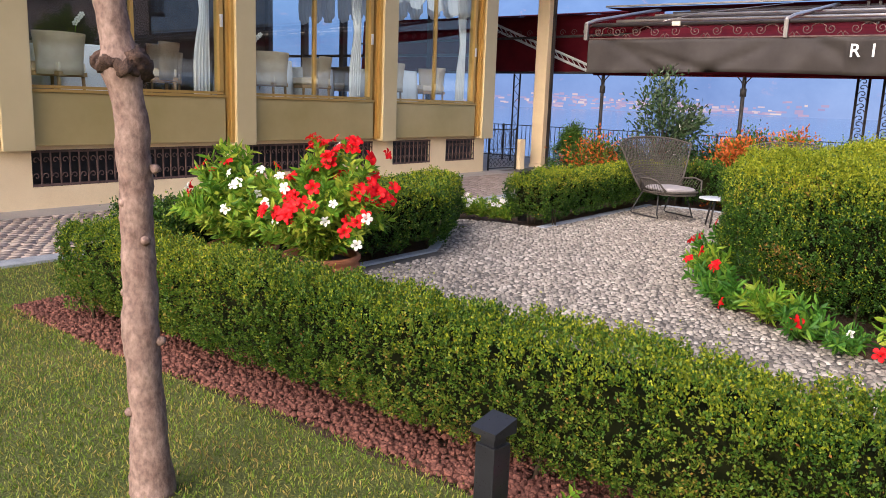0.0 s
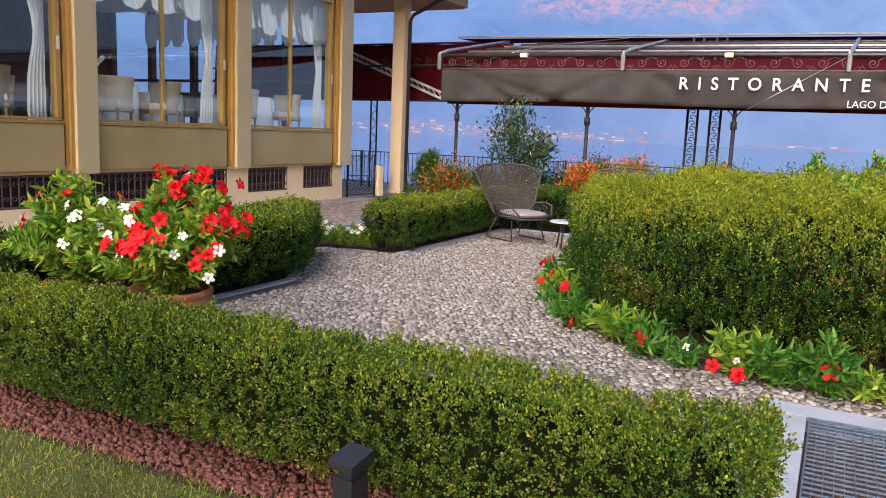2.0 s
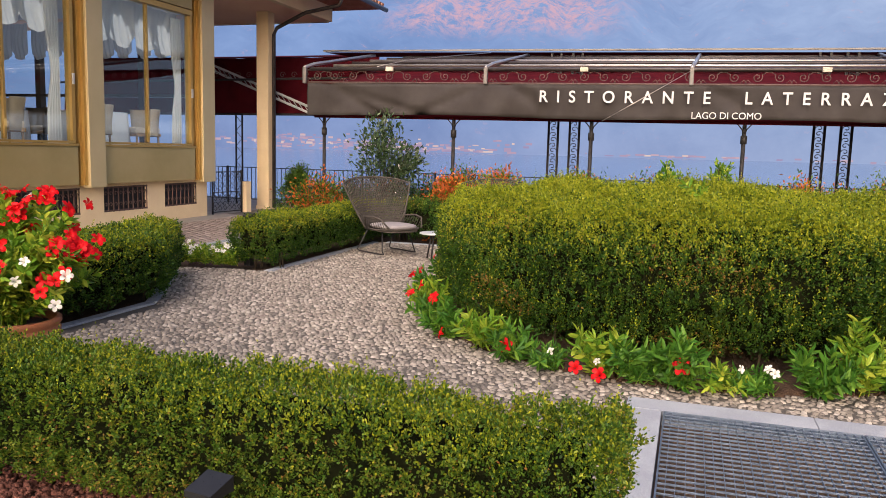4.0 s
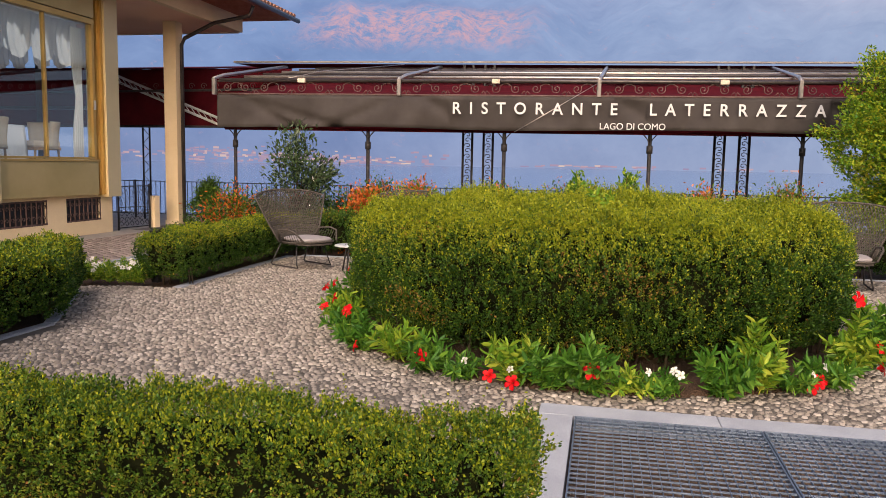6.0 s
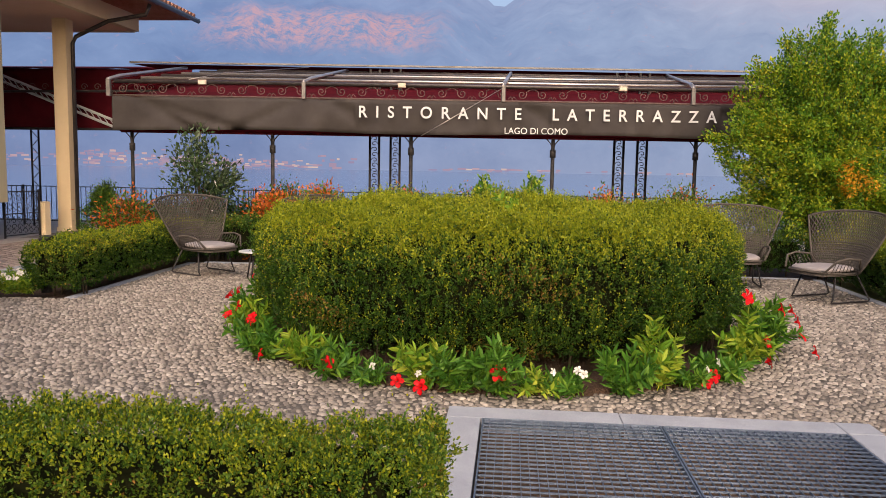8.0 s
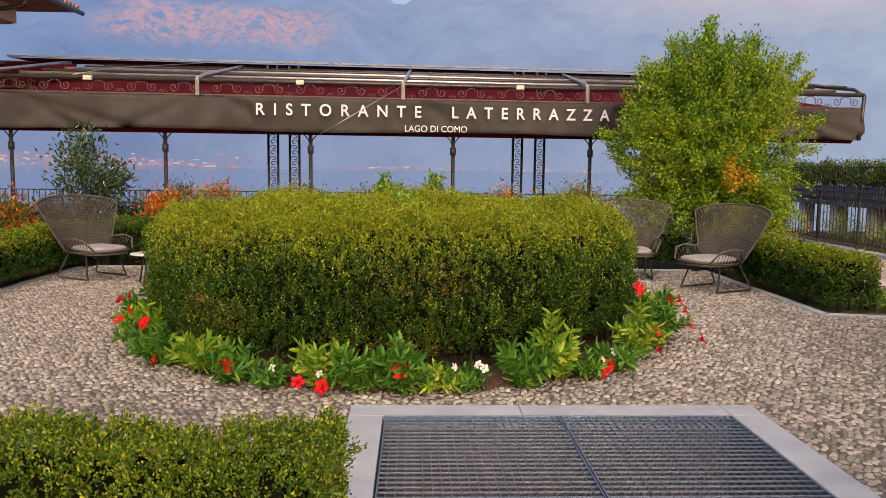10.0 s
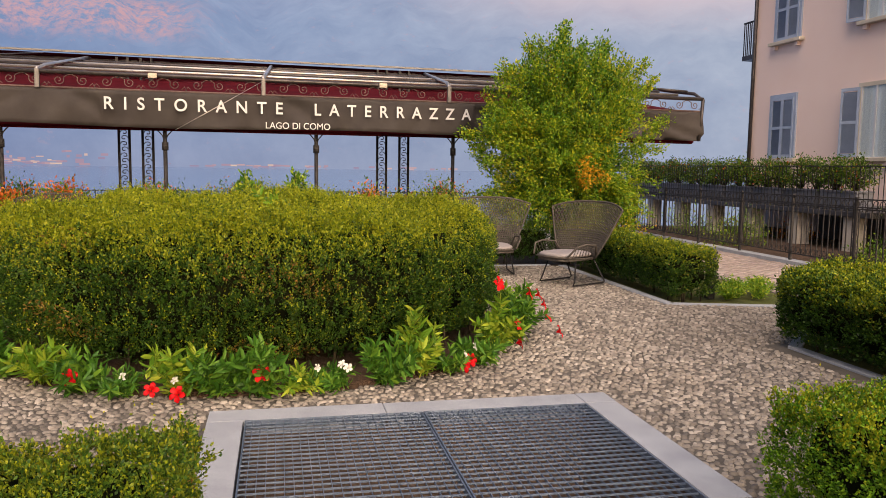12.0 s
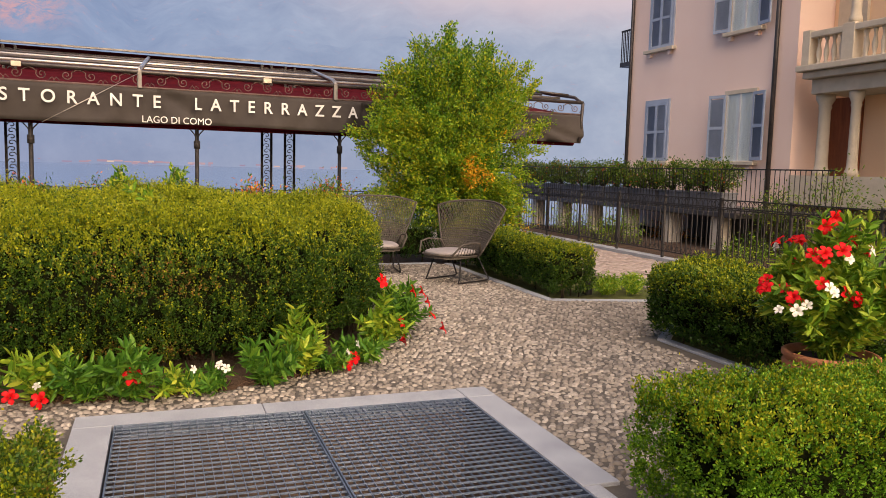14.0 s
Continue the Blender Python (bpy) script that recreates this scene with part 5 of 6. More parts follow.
# ---- small tree on the lawn ----
def lawn_tree():
    t = thing("lawn_tree", (-2.45, 1.69, -0.02), "slender pruned tree trunk with knots, on the lawn", "tree")
    pts, rs = [], []
    for k in range(120):
        z = 3.0 * k / 119
        lean = 0.012 * z + 0.17 * max(0, z - 1.4) ** 1.15
        pts.append((-0.54 * lean + 0.006 * math.sin(z * 5), -0.84 * lean + 0.006 * math.sin(z * 7 + 1), z))
        rs.append(0.068 - 0.009 * z + 0.02 * math.exp(-(z / 0.12) ** 2) + 0.022 * math.exp(-((z - 1.6) / 0.06) ** 2) + 0.003 * math.sin(z * 11))
    bm = tube(bmesh.new(), pts, rs, 20)
    for v in bm.verts:
        d = noise.noise(v.co * 9) * 0.009 + noise.noise(v.co * 34) * 0.005
        v.co += Vector((v.co.x, v.co.y, 0)).normalized() * d
    trunk = part("trunk", bm, BARK, t)
    rng = random.Random(8)
    for z in (0.35, 0.62, 0.8, 1.0, 1.07, 1.13, 1.25, 1.38):
        a = rng.uniform(-2.6, 0.6)
        r = 0.066 - 0.009 * z
        p = Vector((r * math.cos(a), r * math.sin(a), z))
        bm = tube(bmesh.new(), [p * 0.9 + Vector((0, 0, z * 0.1)), p + Vector((math.cos(a), math.sin(a), 0.6)) * 0.012, p + Vector((math.cos(a), math.sin(a), 0.6)) * 0.018], [0.02, 0.015, 0.006], 8)
        part("bark_knot", bm, BARK, trunk)
    # burl of old cuts
    bm = bmesh.new()
    for a, zz, r in ((0.95, 1.6, 0.055), (0.4, 1.62, 0.05), (1.3, 1.63, 0.042), (-0.2, 1.6, 0.045), (-1.2, 1.61, 0.04), (2.4, 1.63, 0.04), (-2.2, 1.62, 0.036)):
        m4 = Matrix.Translation((-0.025 + 0.055 * math.cos(a), -0.045 + 0.055 * math.sin(a), zz)) @ Matrix.Diagonal((1, 1, 0.8, 1))
        bmesh.ops.create_icosphere(bm, subdivisions=3, radius=r, matrix=m4)
    for v in bm.verts:
        v.co += v.normal * (noise.noise(v.co * 45) * 0.02 + noise.noise(v.co * 110) * 0.01)
    for f in bm.faces:
        f.smooth = True
    part("burl", bm, BURL, trunk, "knotty dark burl")
    return t


lawn_tree()


# ---- flowers in pots ----
def blossom_mesh(name, mat, r=0.045):
    """A five-petalled trumpet flower that looks along +z."""
    bm = bmesh.new()
    for k in range(5):
        a = k * math.tau / 5
        rows = []
        for rad, half, z in ((0.1, 0.5, -0.55), (0.28, 0.62, -0.08), (0.62, 0.60, 0.10), (0.95, 0.42, 0.06), (1.12, 0.12, -0.08)):
            rows.append([bm.verts.new((rad * r * math.cos(a + w * half + 0.1 * rad), rad * r * math.sin(a + w * half + 0.1 * rad), r * (z + 0.14 * abs(w) * rad + 0.05 * w))) for w in (-1, 0, 1)])
        for A, B in zip(rows, rows[1:]):
            for q in range(2):
                bm.faces.new((A[q], A[q + 1], B[q + 1], B[q])).smooth = True
    me = bpy.data.meshes.new(name)
    bm.to_mesh(me)
    bm.free()
    me.materials.append(mat)
    return me


RED_BLOOM, WHITE_BLOOM, MAGENTA_BLOOM = blossom_mesh("red_blossom", RED), blossom_mesh("white_blossom", WHITE, 0.042), blossom_mesh("magenta_blossom", MAGENTA, 0.03)


def bloom(parent, name, me, p, out, rng, s=1.0):
    q = Vector(out).normalized().to_track_quat('Z', 'Y')
    m = Matrix.Translation(p) @ q.to_matrix().to_4x4() @ pose(0, 0, 0, 0, 0, rng.uniform(0, 360)) @ Matrix.Diagonal((s, s, s, 1))
    return share(name, me, parent, m)


def stems_and_leaves(parent, ends, rng, nrng, leaf, width, mat, every=0.035, stem_r=0.0045, base=(0, 0, 0), whorl=3, start=0.15, stem_mat=None):
    """Curved stems from base to each end, clothed with pointed leaves."""
    sb = bmesh.new()
    P, N = [], []
    for e in ends:
        b, e = Vector(base), Vector(e)
        b = b + Vector((rng.gauss(0, 0.04), rng.gauss(0, 0.04), 0))
        mid = b.lerp(e, 0.5) + Vector((0, 0, 0.12 * (e - b).length)) + Vector((rng.gauss(0, 0.02), rng.gauss(0, 0.02), 0))
        pts = [b * (1 - f) ** 2 + mid * 2 * f * (1 - f) + e * f * f for f in [k / 8 for k in range(9)]]
        tube(sb, pts, [stem_r * (1.2 - 0.8 * k / 8) for k in range(9)], 5)
        L = (e - b).length
        n = int(L / every)
        for k in range(n + 1):
            f = start + (1 - start) * k / max(n, 1)
            p = b * (1 - f) ** 2 + mid * 2 * f * (1 - f) + e * f * f
            d = (2 * (1 - f) * (mid - b) + 2 * f * (e - mid)).normalized()
            a0 = rng.uniform(0, math.tau)
            o = d.orthogonal().normalized()
            for w in range(whorl):
                a = a0 + w * math.tau / whorl
                side = o * math.cos(a) + d.cross(o) * math.sin(a)
                P.append(p)
                N.append(side + d * rng.uniform(0.3, 0.9) + Vector((0, 0, 0.15)))
    part("stalk", sb, stem_mat or mat, parent)["kind"] = "stuff"
    V, Q = leaf_arrays(np.array([tuple(p) for p in P]), unit(np.array([tuple(p) for p in N])), leaf, width, nrng, 0.25)
    raw("foliage", V, Q, [mat], None, parent)["kind"] = "stuff"


def flower_pot(x, y, r, h, plant_h, spread, reds, whites, seed, label, lean=(0, 0)):
    t = thing("flower_pot", (x, y, -0.02), label, "flower pot", "terracotta flower pots")
    prof = [(r * 0.68, 0), (r * 0.72, 0.01), (r * 0.93, h - 0.13), (r * 0.94, h - 0.125), (r * 1.02, h - 0.12), (r * 1.04, h - 0.07), (r * 0.99, h - 0.06), (r, h - 0.05), (r * 1.06, h - 0.03), (r * 1.06, h - 0.005), (r * 1.03, h), (r * 0.94, h), (r * 0.92, h - 0.06), (0.01, h - 0.06)]
    part("pot", lathe(bmesh.new(), prof, 36), TERRACOTTA, t, "terracotta pot with moulded rim")
    part("potting_soil", lathe(bmesh.new(), [(r * 0.92, h - 0.065), (r * 0.9, h - 0.05), (0.01, h - 0.045)], 20), SOIL, t)
    p = thing("mandevilla_plant", (x, y, h - 0.06), "bushy potted plant with red and white trumpet flowers", "potted plant", "flowering potted plants")
    rng, nrng = random.Random(seed), np.random.default_rng(seed)
    ends = []
    for k in range(105):
        a = rng.uniform(0, math.tau)
        f = math.sqrt(rng.random())
        zz = plant_h * (1 - 0.6 * f * f) * rng.uniform(0.55, 1.0)
        ends.append((spread * f * math.cos(a) + lean[0] * zz, spread * f * math.sin(a) + lean[1] * zz, max(zz, -0.1)))
    stems_and_leaves(p, ends, rng, nrng, 0.09, 0.03, GREEN_LEAF, 0.032)
    for count, me, name in ((reds, RED_BLOOM, "red_blossom"), (whites, WHITE_BLOOM, "white_blossom")):
        i = 0
        while i < count:
            e = Vector(rng.choice(ends))
            out = Vector((e.x + rng.gauss(0, 0.15), e.y - 0.25 + rng.gauss(0, 0.15), 0.25 + rng.gauss(0, 0.1)))
            c = e + out.normalized() * 0.05
            for q in range(min(count - i, rng.choice((1, 2, 3, 4)) if me is RED_BLOOM else rng.choice((1, 1, 2)))):
                bloom(p, name, me, c + Vector((rng.gauss(0, 0.04), rng.gauss(0, 0.04), rng.gauss(0, 0.04))), out, rng, rng.uniform(0.85, 1.15) if me is RED_BLOOM else rng.uniform(0.7, 0.95))
                i += 1
    return t


flower_pot(-3.92, 4.0, 0.27, 0.42, 0.88, 0.46, 100, 12, 21, "terracotta pot beside the clipped hedge", lean=(0.12, 0.05))
flower_pot(-4.6, 3.86, 0.25, 0.42, 0.78, 0.46, 22, 12, 22, "terracotta pot behind the near hedge", lean=(-0.05, -0.05))
flower_pot(4.46, 4.02, 0.28, 0.42, 1.0, 0.46, 64, 15, 23, "terracotta pot behind the bright green hedge")


# ---- flower bed round the round hedge ----
BX, BY = 0.15, 7.9


def bed():
    bm = lathe(bmesh.new(), [(2.41, -0.1), (2.41, -0.012), (2.3, 0.012), (0.02, 0.03)], 64)
    ob = tagged(part("flower_bed", bm, SOIL), "dark soil of the flower bed round the hedge", "flower bed", kind="structure")
    ob.matrix_basis = pose(BX, BY, 0)


bed()


def bedding_plant(x, y, h, spread, n, seed, reds=0, whites=0, leaf=0.1, mat=None, out=(0, -1)):
    t = thing("bedding_plant", (x, y, 0.0), "leafy green bedding plant" + (" with red trumpet flowers" if reds else " with small white flowers" if whites else " with long pointed leaves"), "flowering plant", "bedding plants round the hedge")
    rng, nrng = random.Random(seed), np.random.default_rng(seed)
    ends = []
    for k in range(n):
        a, f = rng.uniform(0, math.tau), math.sqrt(rng.random())
        ends.append((spread * f * math.cos(a) + 0.1 * out[0] * h, spread * f * math.sin(a) + 0.1 * out[1] * h, h * rng.uniform(0.5, 1.0) * (1 - 0.35 * f)))
    stems_and_leaves(t, ends, rng, nrng, leaf, leaf * 0.3, mat or BED_LEAF, 0.028, 0.004, start=0.1)
    for count, me, name in ((reds, RED_BLOOM, "red_blossom"), (whites, WHITE_BLOOM, "white_blossom")):
        for k in range(count):
            e = Vector(rng.choice(ends))
            d = Vector((out[0] + rng.gauss(0, 0.4), out[1] + rng.gauss(0, 0.4), 0.5))
            bloom(t, name, me, e + d.normalized() * 0.04, d, rng, rng.uniform(1.15, 1.5) if me is RED_BLOOM else 0.7)
    return t


bed_plants = []
for k, (az, h, red, white) in enumerate((
        (178, 0.36, 2, 0), (190, 0.3, 3, 1), (200, 0.34, 3, 0), (212, 0.26, 1, 0), (222, 0.2, 1, 0), (232, 0.28, 1, 0), (241, 0.26, 0, 0), (249, 0.15, 2, 2), (257, 0.36, 1, 0), (264, 0.27, 0, 0),
        (270, 0.36, 1, 1), (276, 0.16, 0, 3), (283, 0.15, 0, 2), (291, 0.36, 0, 0), (298, 0.5, 0, 0), (305, 0.16, 1, 2), (313, 0.2, 1, 2), (323, 0.42, 1, 0), (332, 0.5, 3, 0), (341, 0.42, 4, 0), (351, 0.4, 4, 0))):
    a = radians(az)
    r = 2.42 + 0.04 * math.sin(k * 2.1)
    bed_plants.append((az, bedding_plant(BX + r * math.cos(a), BY + r * math.sin(a), h * 1.1, 0.15 if h > 0.45 else 0.22, 9 if h > 0.45 else 13, 100 + k, 0, 0, 0.075 if h < 0.2 else 0.1, mat=GREEN_LEAF if k % 3 == 2 else BED_LEAF, out=(math.cos(a), math.sin(a)))))
bloom_rng = random.Random(77)
for az, z, r, me in ((178, 0.4, 2.55, 0), (186, 0.3, 2.6, 0), (196, 0.34, 2.6, 0), (204, 0.22, 2.62, 0), (212, 0.36, 2.58, 0), (218, 0.3, 2.55, 0), (221, 0.31, 2.58, 0), (224.7, 0.06, 2.6, 0), (241.6, 0.12, 2.56, 0),
                     (255, 0.08, 2.58, 0), (258.6, 0.05, 2.56, 0), (270.7, 0.18, 2.56, 0), (305.8, 0.06, 2.58, 0), (308, 0.08, 2.56, 0), (317, 0.62, 2.55, 0), (323.7, 0.24, 2.6, 0), (325, 0.08, 2.6, 0),
                     (332, 0.45, 2.6, 0), (338, 0.4, 2.65, 0), (342, 0.28, 2.7, 0), (346, 0.12, 2.75, 0), (339, 0.06, 2.85, 0), (250, 0.14, 2.52, 1), (258, 0.13, 2.52, 1), (278.9, 0.19, 2.54, 1), (282.7, 0.2, 2.54, 1), (284, 0.16, 2.5, 1), (300, 0.23, 2.5, 1), (307, 0.13, 2.54, 1), (311, 0.15, 2.5, 1)):
    near_az, host = min(bed_plants, key=lambda e: abs(e[0] - az))
    a = radians(az)
    p = Vector((BX + r * math.cos(a), BY + r * math.sin(a), z)) - host.matrix_basis.translation
    bloom(host, "white_blossom" if me else "red_blossom", WHITE_BLOOM if me else RED_BLOOM, p, (math.cos(a) + bloom_rng.gauss(0, 0.3), math.sin(a) + bloom_rng.gauss(0, 0.3), 0.45), bloom_rng, bloom_rng.uniform(0.6, 0.75) if me else bloom_rng.uniform(1.0, 1.3))
for k in range(9):
    bedding_plant(-6.15 + 0.1 * k, 8.75 + 0.1 * (k % 2), 0.32, 0.2, 14, 150 + k, 0, 4, 0.055, mat=GREEN_LEAF)
for k in range(6):
    bedding_plant(5.62 + 0.13 * k, 8.62 + 0.22 * (k % 3), 0.26, 0.22, 14, 170 + k, 0, 0, 0.055, mat=GREEN_LEAF)


def petunia(x, y, seed):
    t = thing("petunia", (x, y, -0.01), "small bedding plant with magenta blooms on the lawn edge", "flowering plant")
    rng, nrng = random.Random(seed), np.random.default_rng(seed)
    ends = [(rng.gauss(0, 0.06), rng.gauss(0, 0.06), rng.uniform(0.1, 0.2)) for k in range(8)]
    stems_and_leaves(t, ends, rng, nrng, 0.04, 0.02, GREEN_LEAF, 0.03, 0.002)
    for k in range(4):
        e = Vector(ends[k])
        bloom(t, "magenta_blossom", MAGENTA_BLOOM, e + Vector((0, 0, 0.015)), (rng.gauss(0, 0.3), -0.3, 1), rng)


petunia(-1.02, 2.4, 31)
petunia(-0.36, 2.46, 32)


def vine_sprig(x, y, z, seed):
    t = thing("vine_sprig", (x, y, z), "yellow-green vine shoot growing out of the hedge top", "plant")
    rng, nrng = random.Random(seed), np.random.default_rng(seed)
    stems_and_leaves(t, [(rng.gauss(0, 0.14), rng.gauss(0, 0.06), rng.uniform(0.06, 0.2)) for k in range(4)], rng, nrng, 0.09, 0.035, GREEN_LEAF, 0.05, 0.003, start=0.3)


vine_sprig(0.3, 7.0, 1.12, 61)


# ---- shrubs and trees behind the courtyard ----
def shrub(name, x, y, h, r, label, mats, n, leaf, width, seed, category="shrub", cone=0.0, trunk=True, gaps=0.5, z0=0.05, idx_p=None):
    """Limbs with leafy clumps: uneven outline, gaps between."""
    t = thing(name, (x, y, -0.05), label, category)
    rng, nrng = random.Random(seed), np.random.default_rng(seed)
    bm = bmesh.new()
    tips = []
    for k in range(int(14 + 10 * h)):
        a = rng.uniform(0, math.tau)
        f = rng.random()
        z = z0 + (h - z0) * (0.15 + 0.85 * f)
        rr = r * (1 - cone * f) * math.sqrt(rng.uniform(0.1, 1)) * (math.sin(math.pi * min(1, 0.18 + 0.82 * f)) ** 0.5 if not cone else 1)
        tip = Vector((rr * math.cos(a), rr * math.sin(a), z))
        tips.append(tip)
        m = Vector((tip.x * 0.35, tip.y * 0.35, z * 0.5))
        tube(bm, [(rng.gauss(0, 0.02), rng.gauss(0, 0.02), 0), m, tip], [0.02 * h ** 0.5, 0.012, 0.004], 5)
    part("limbwork", bm, TWIG, t)["kind"] = "stuff"
    C = np.array([tuple(p) for p in tips])
    pick = nrng.integers(len(C), size=n)
    spread = r * gaps * 0.5
    P = C[pick] * nrng.uniform(0.75, 1.0, (n, 1)) + nrng.normal(size=(n, 3)) * np.array([spread, spread, spread * 0.8])
    P[:, 2] = np.clip(P[:, 2], 0.03, None)
    N = unit(P - np.array([0, 0, h * 0.4]) + 1e-3)
    V, Q = small_leaf_arrays(P, N, leaf, width, nrng, 0.7)
    idx = (nrng.random(n) < (idx_p or 0.0)).astype(int) if len(mats) > 1 else None
    raw("crown", V, Q, mats, idx, t)
    return t


shrub("cone_cypress", -7.97, 15.3, 1.25, 0.5, "small dark green cone-shaped evergreen", [CYPRESS_LEAF], 11000, 0.05, 0.018, 41, cone=0.85, gaps=0.3)
shrub("olive_shrub", -5.1, 13.2, 2.15, 0.72, "airy grey-green shrub with pale leaves", [OLIVE_LEAF, WHITE], 4300, 0.095, 0.042, 42, gaps=0.32, idx_p=0.012)
shrub("autumn_shrub", -6.5, 13.5, 0.95, 0.55, "low shrub turning rust and green", [RUST_LEAF, BOX_LEAF], 5000, 0.07, 0.032, 43, idx_p=0.55)
shrub("dark_shrub", -4.4, 13.6, 1.05, 0.62, "dark green feathery shrub", [BOX_DARK, OLIVE_LEAF], 4200, 0.07, 0.032, 44, idx_p=0.2)
shrub("nandina", -3.75, 13.3, 1.12, 0.5, "rust-red shrub with fine leaves", [RUST_LEAF, BOX_LEAF], 6500, 0.07, 0.032, 45, idx_p=0.25)
shrub("nandina", -3.0, 13.3, 1.18, 0.5, "rust-red and green fine-leaved shrub", [RUST_LEAF, BOX_LEAF], 6000, 0.07, 0.032, 46, idx_p=0.45)
shrub("nandina", -1.6, 13.4, 1.2, 0.4, "rust-red and green fine-leaved shrub", [RUST_LEAF, BOX_LEAF], 3600, 0.07, 0.032, 47, idx_p=0.5)
shrub("green_bush", -0.17, 13.3, 1.5, 0.3, "bright green leafy bush", [BED_LEAF, GREEN_LEAF], 2600, 0.09, 0.04, 48, gaps=0.36, idx_p=0.5)
shrub("green_bush", 0.62, 13.3, 1.5, 0.28, "bright green leafy bush", [BED_LEAF, GREEN_LEAF], 2400, 0.09, 0.04, 49, gaps=0.36, idx_p=0.5)
shrub("nandina", 1.65, 13.4, 1.25, 0.45, "rust-red and green fine-leaved shrub", [RUST_LEAF, BOX_LEAF], 5000, 0.07, 0.032, 50, idx_p=0.4)
shrub("mixed_shrub", 3.1, 13.3, 1.3, 0.55, "dull green shrub with bronze tips", [BOX_LEAF, RUST_LEAF], 4500, 0.06, 0.022, 51, idx_p=0.2)
shrub("autumn_shrub", 6.3, 13.2, 0.9, 0.5, "low shrub turning yellow and orange", [TREE_LEAF, GOLD_LEAF], 2000, 0.05, 0.02, 52, idx_p=0.35)


for k in range(13):
    shrub("dark_shrub", -6.0 + 0.78 * k, 13.75 + 0.15 * (k % 3), 0.92 + 0.1 * (k % 4), 0.5, "dark green mixed shrub behind the courtyard", [BOX_DARK, RUST_LEAF, OLIVE_LEAF][:2], 3000, 0.06, 0.024, 400 + k, idx_p=0.1 + 0.12 * (k % 3))


def garden_tree():
    """Light green tree with drooping sprays."""
    t = thing("garden_tree", (5.1, 12.95, -0.05), "airy yellow-green garden tree with golden tufts", "tree")
    rng, nrng = random.Random(60), np.random.default_rng(60)
    bm = bmesh.new()
    ends = []
    limbs = []
    for k in range(9):
        a = k * 2.4
        e = Vector((0.55 * math.cos(a), 0.4 * math.sin(a), rng.uniform(1.5, 2.6)))
        m = Vector((0.12 * math.cos(a), 0.12 * math.sin(a), 0.8))
        tube(bm, [(0.04 * math.cos(a), 0.04 * math.sin(a), 0), m, e], [0.035, 0.028, 0.014], 6)
        limbs.append((m, e))
    part("trunk", bm, BARK, t)
    bm = bmesh.new()
    for k in range(420):
        m, e = rng.choice(limbs)
        b = m.lerp(e, rng.uniform(-0.3, 1.0))
        a = rng.uniform(0, math.tau)
        top = rng.random()
        z = 0.55 + 3.25 * top
        prof = 1.75 * math.sin(math.pi * min(1, 0.24 + 0.68 * top)) ** 0.6
        rr = prof * math.sqrt(rng.uniform(0.2, 1))
        tip = Vector((rr * math.cos(a), 0.75 * rr * math.sin(a), z))
        mid = b.lerp(tip, 0.6) + Vector((0, 0, 0.25))
        pts = [b * (1 - f) ** 2 + mid * 2 * f * (1 - f) + tip * f * f for f in [q / 6 for q in range(7)]]
        tube(bm, pts, [0.008, 0.007, 0.006, 0.005, 0.004, 0.003, 0.002], 4)
        ends.append(pts)
    for dx, z in ((-0.02, 4.05), (-0.15, 3.85), (0.75, 3.75), (1.4, 3.45), (-1.6, 1.9), (-1.75, 2.2), (1.7, 3.2), (1.8, 2.5)):
        b = Vector((dx * 0.5, 0, z - 0.9))
        tip = Vector((dx, rng.gauss(0, 0.2), z))
        pts = [b.lerp(tip, q / 6) for q in range(7)]
        tube(bm, pts, [0.008, 0.007, 0.006, 0.005, 0.004, 0.003, 0.002], 4)
        ends += [pts] * 2
    part("twigwork", bm, TWIG, t)["kind"] = "stuff"
    A = np.array([[tuple(p) for p in pts] for pts in ends])
    n = 150000
    i = nrng.integers(len(A), size=n)
    f = nrng.uniform(0.12, 1.0, n) ** 0.8 * 6
    j = np.clip(f.astype(int), 0, 5)
    w = (f - j)[:, None]
    P = A[i, j] * (1 - w) + A[i, j + 1] * w + nrng.normal(size=(n, 3)) * 0.055
    D = unit(A[i, j + 1] - A[i, j])
    V, Q = small_leaf_arrays(P, unit(D + 0.3 * np.array([0, 0, 1.0])), 0.06, 0.03, nrng, 0.8)
    # darker leaves near the trunk paint shade into the crown; a few strewn elsewhere
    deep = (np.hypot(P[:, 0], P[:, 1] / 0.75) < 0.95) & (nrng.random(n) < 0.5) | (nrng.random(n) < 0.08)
    gold = ((np.linalg.norm(P - np.array([0.1, -1.0, 1.55]), axis=1) < 0.3) | (np.linalg.norm(P - np.array([0.75, -0.9, 2.3]), axis=1) < 0.25)) & (nrng.random(n) < 0.75)
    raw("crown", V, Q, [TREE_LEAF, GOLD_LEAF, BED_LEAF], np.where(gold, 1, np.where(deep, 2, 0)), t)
    return t


garden_tree()

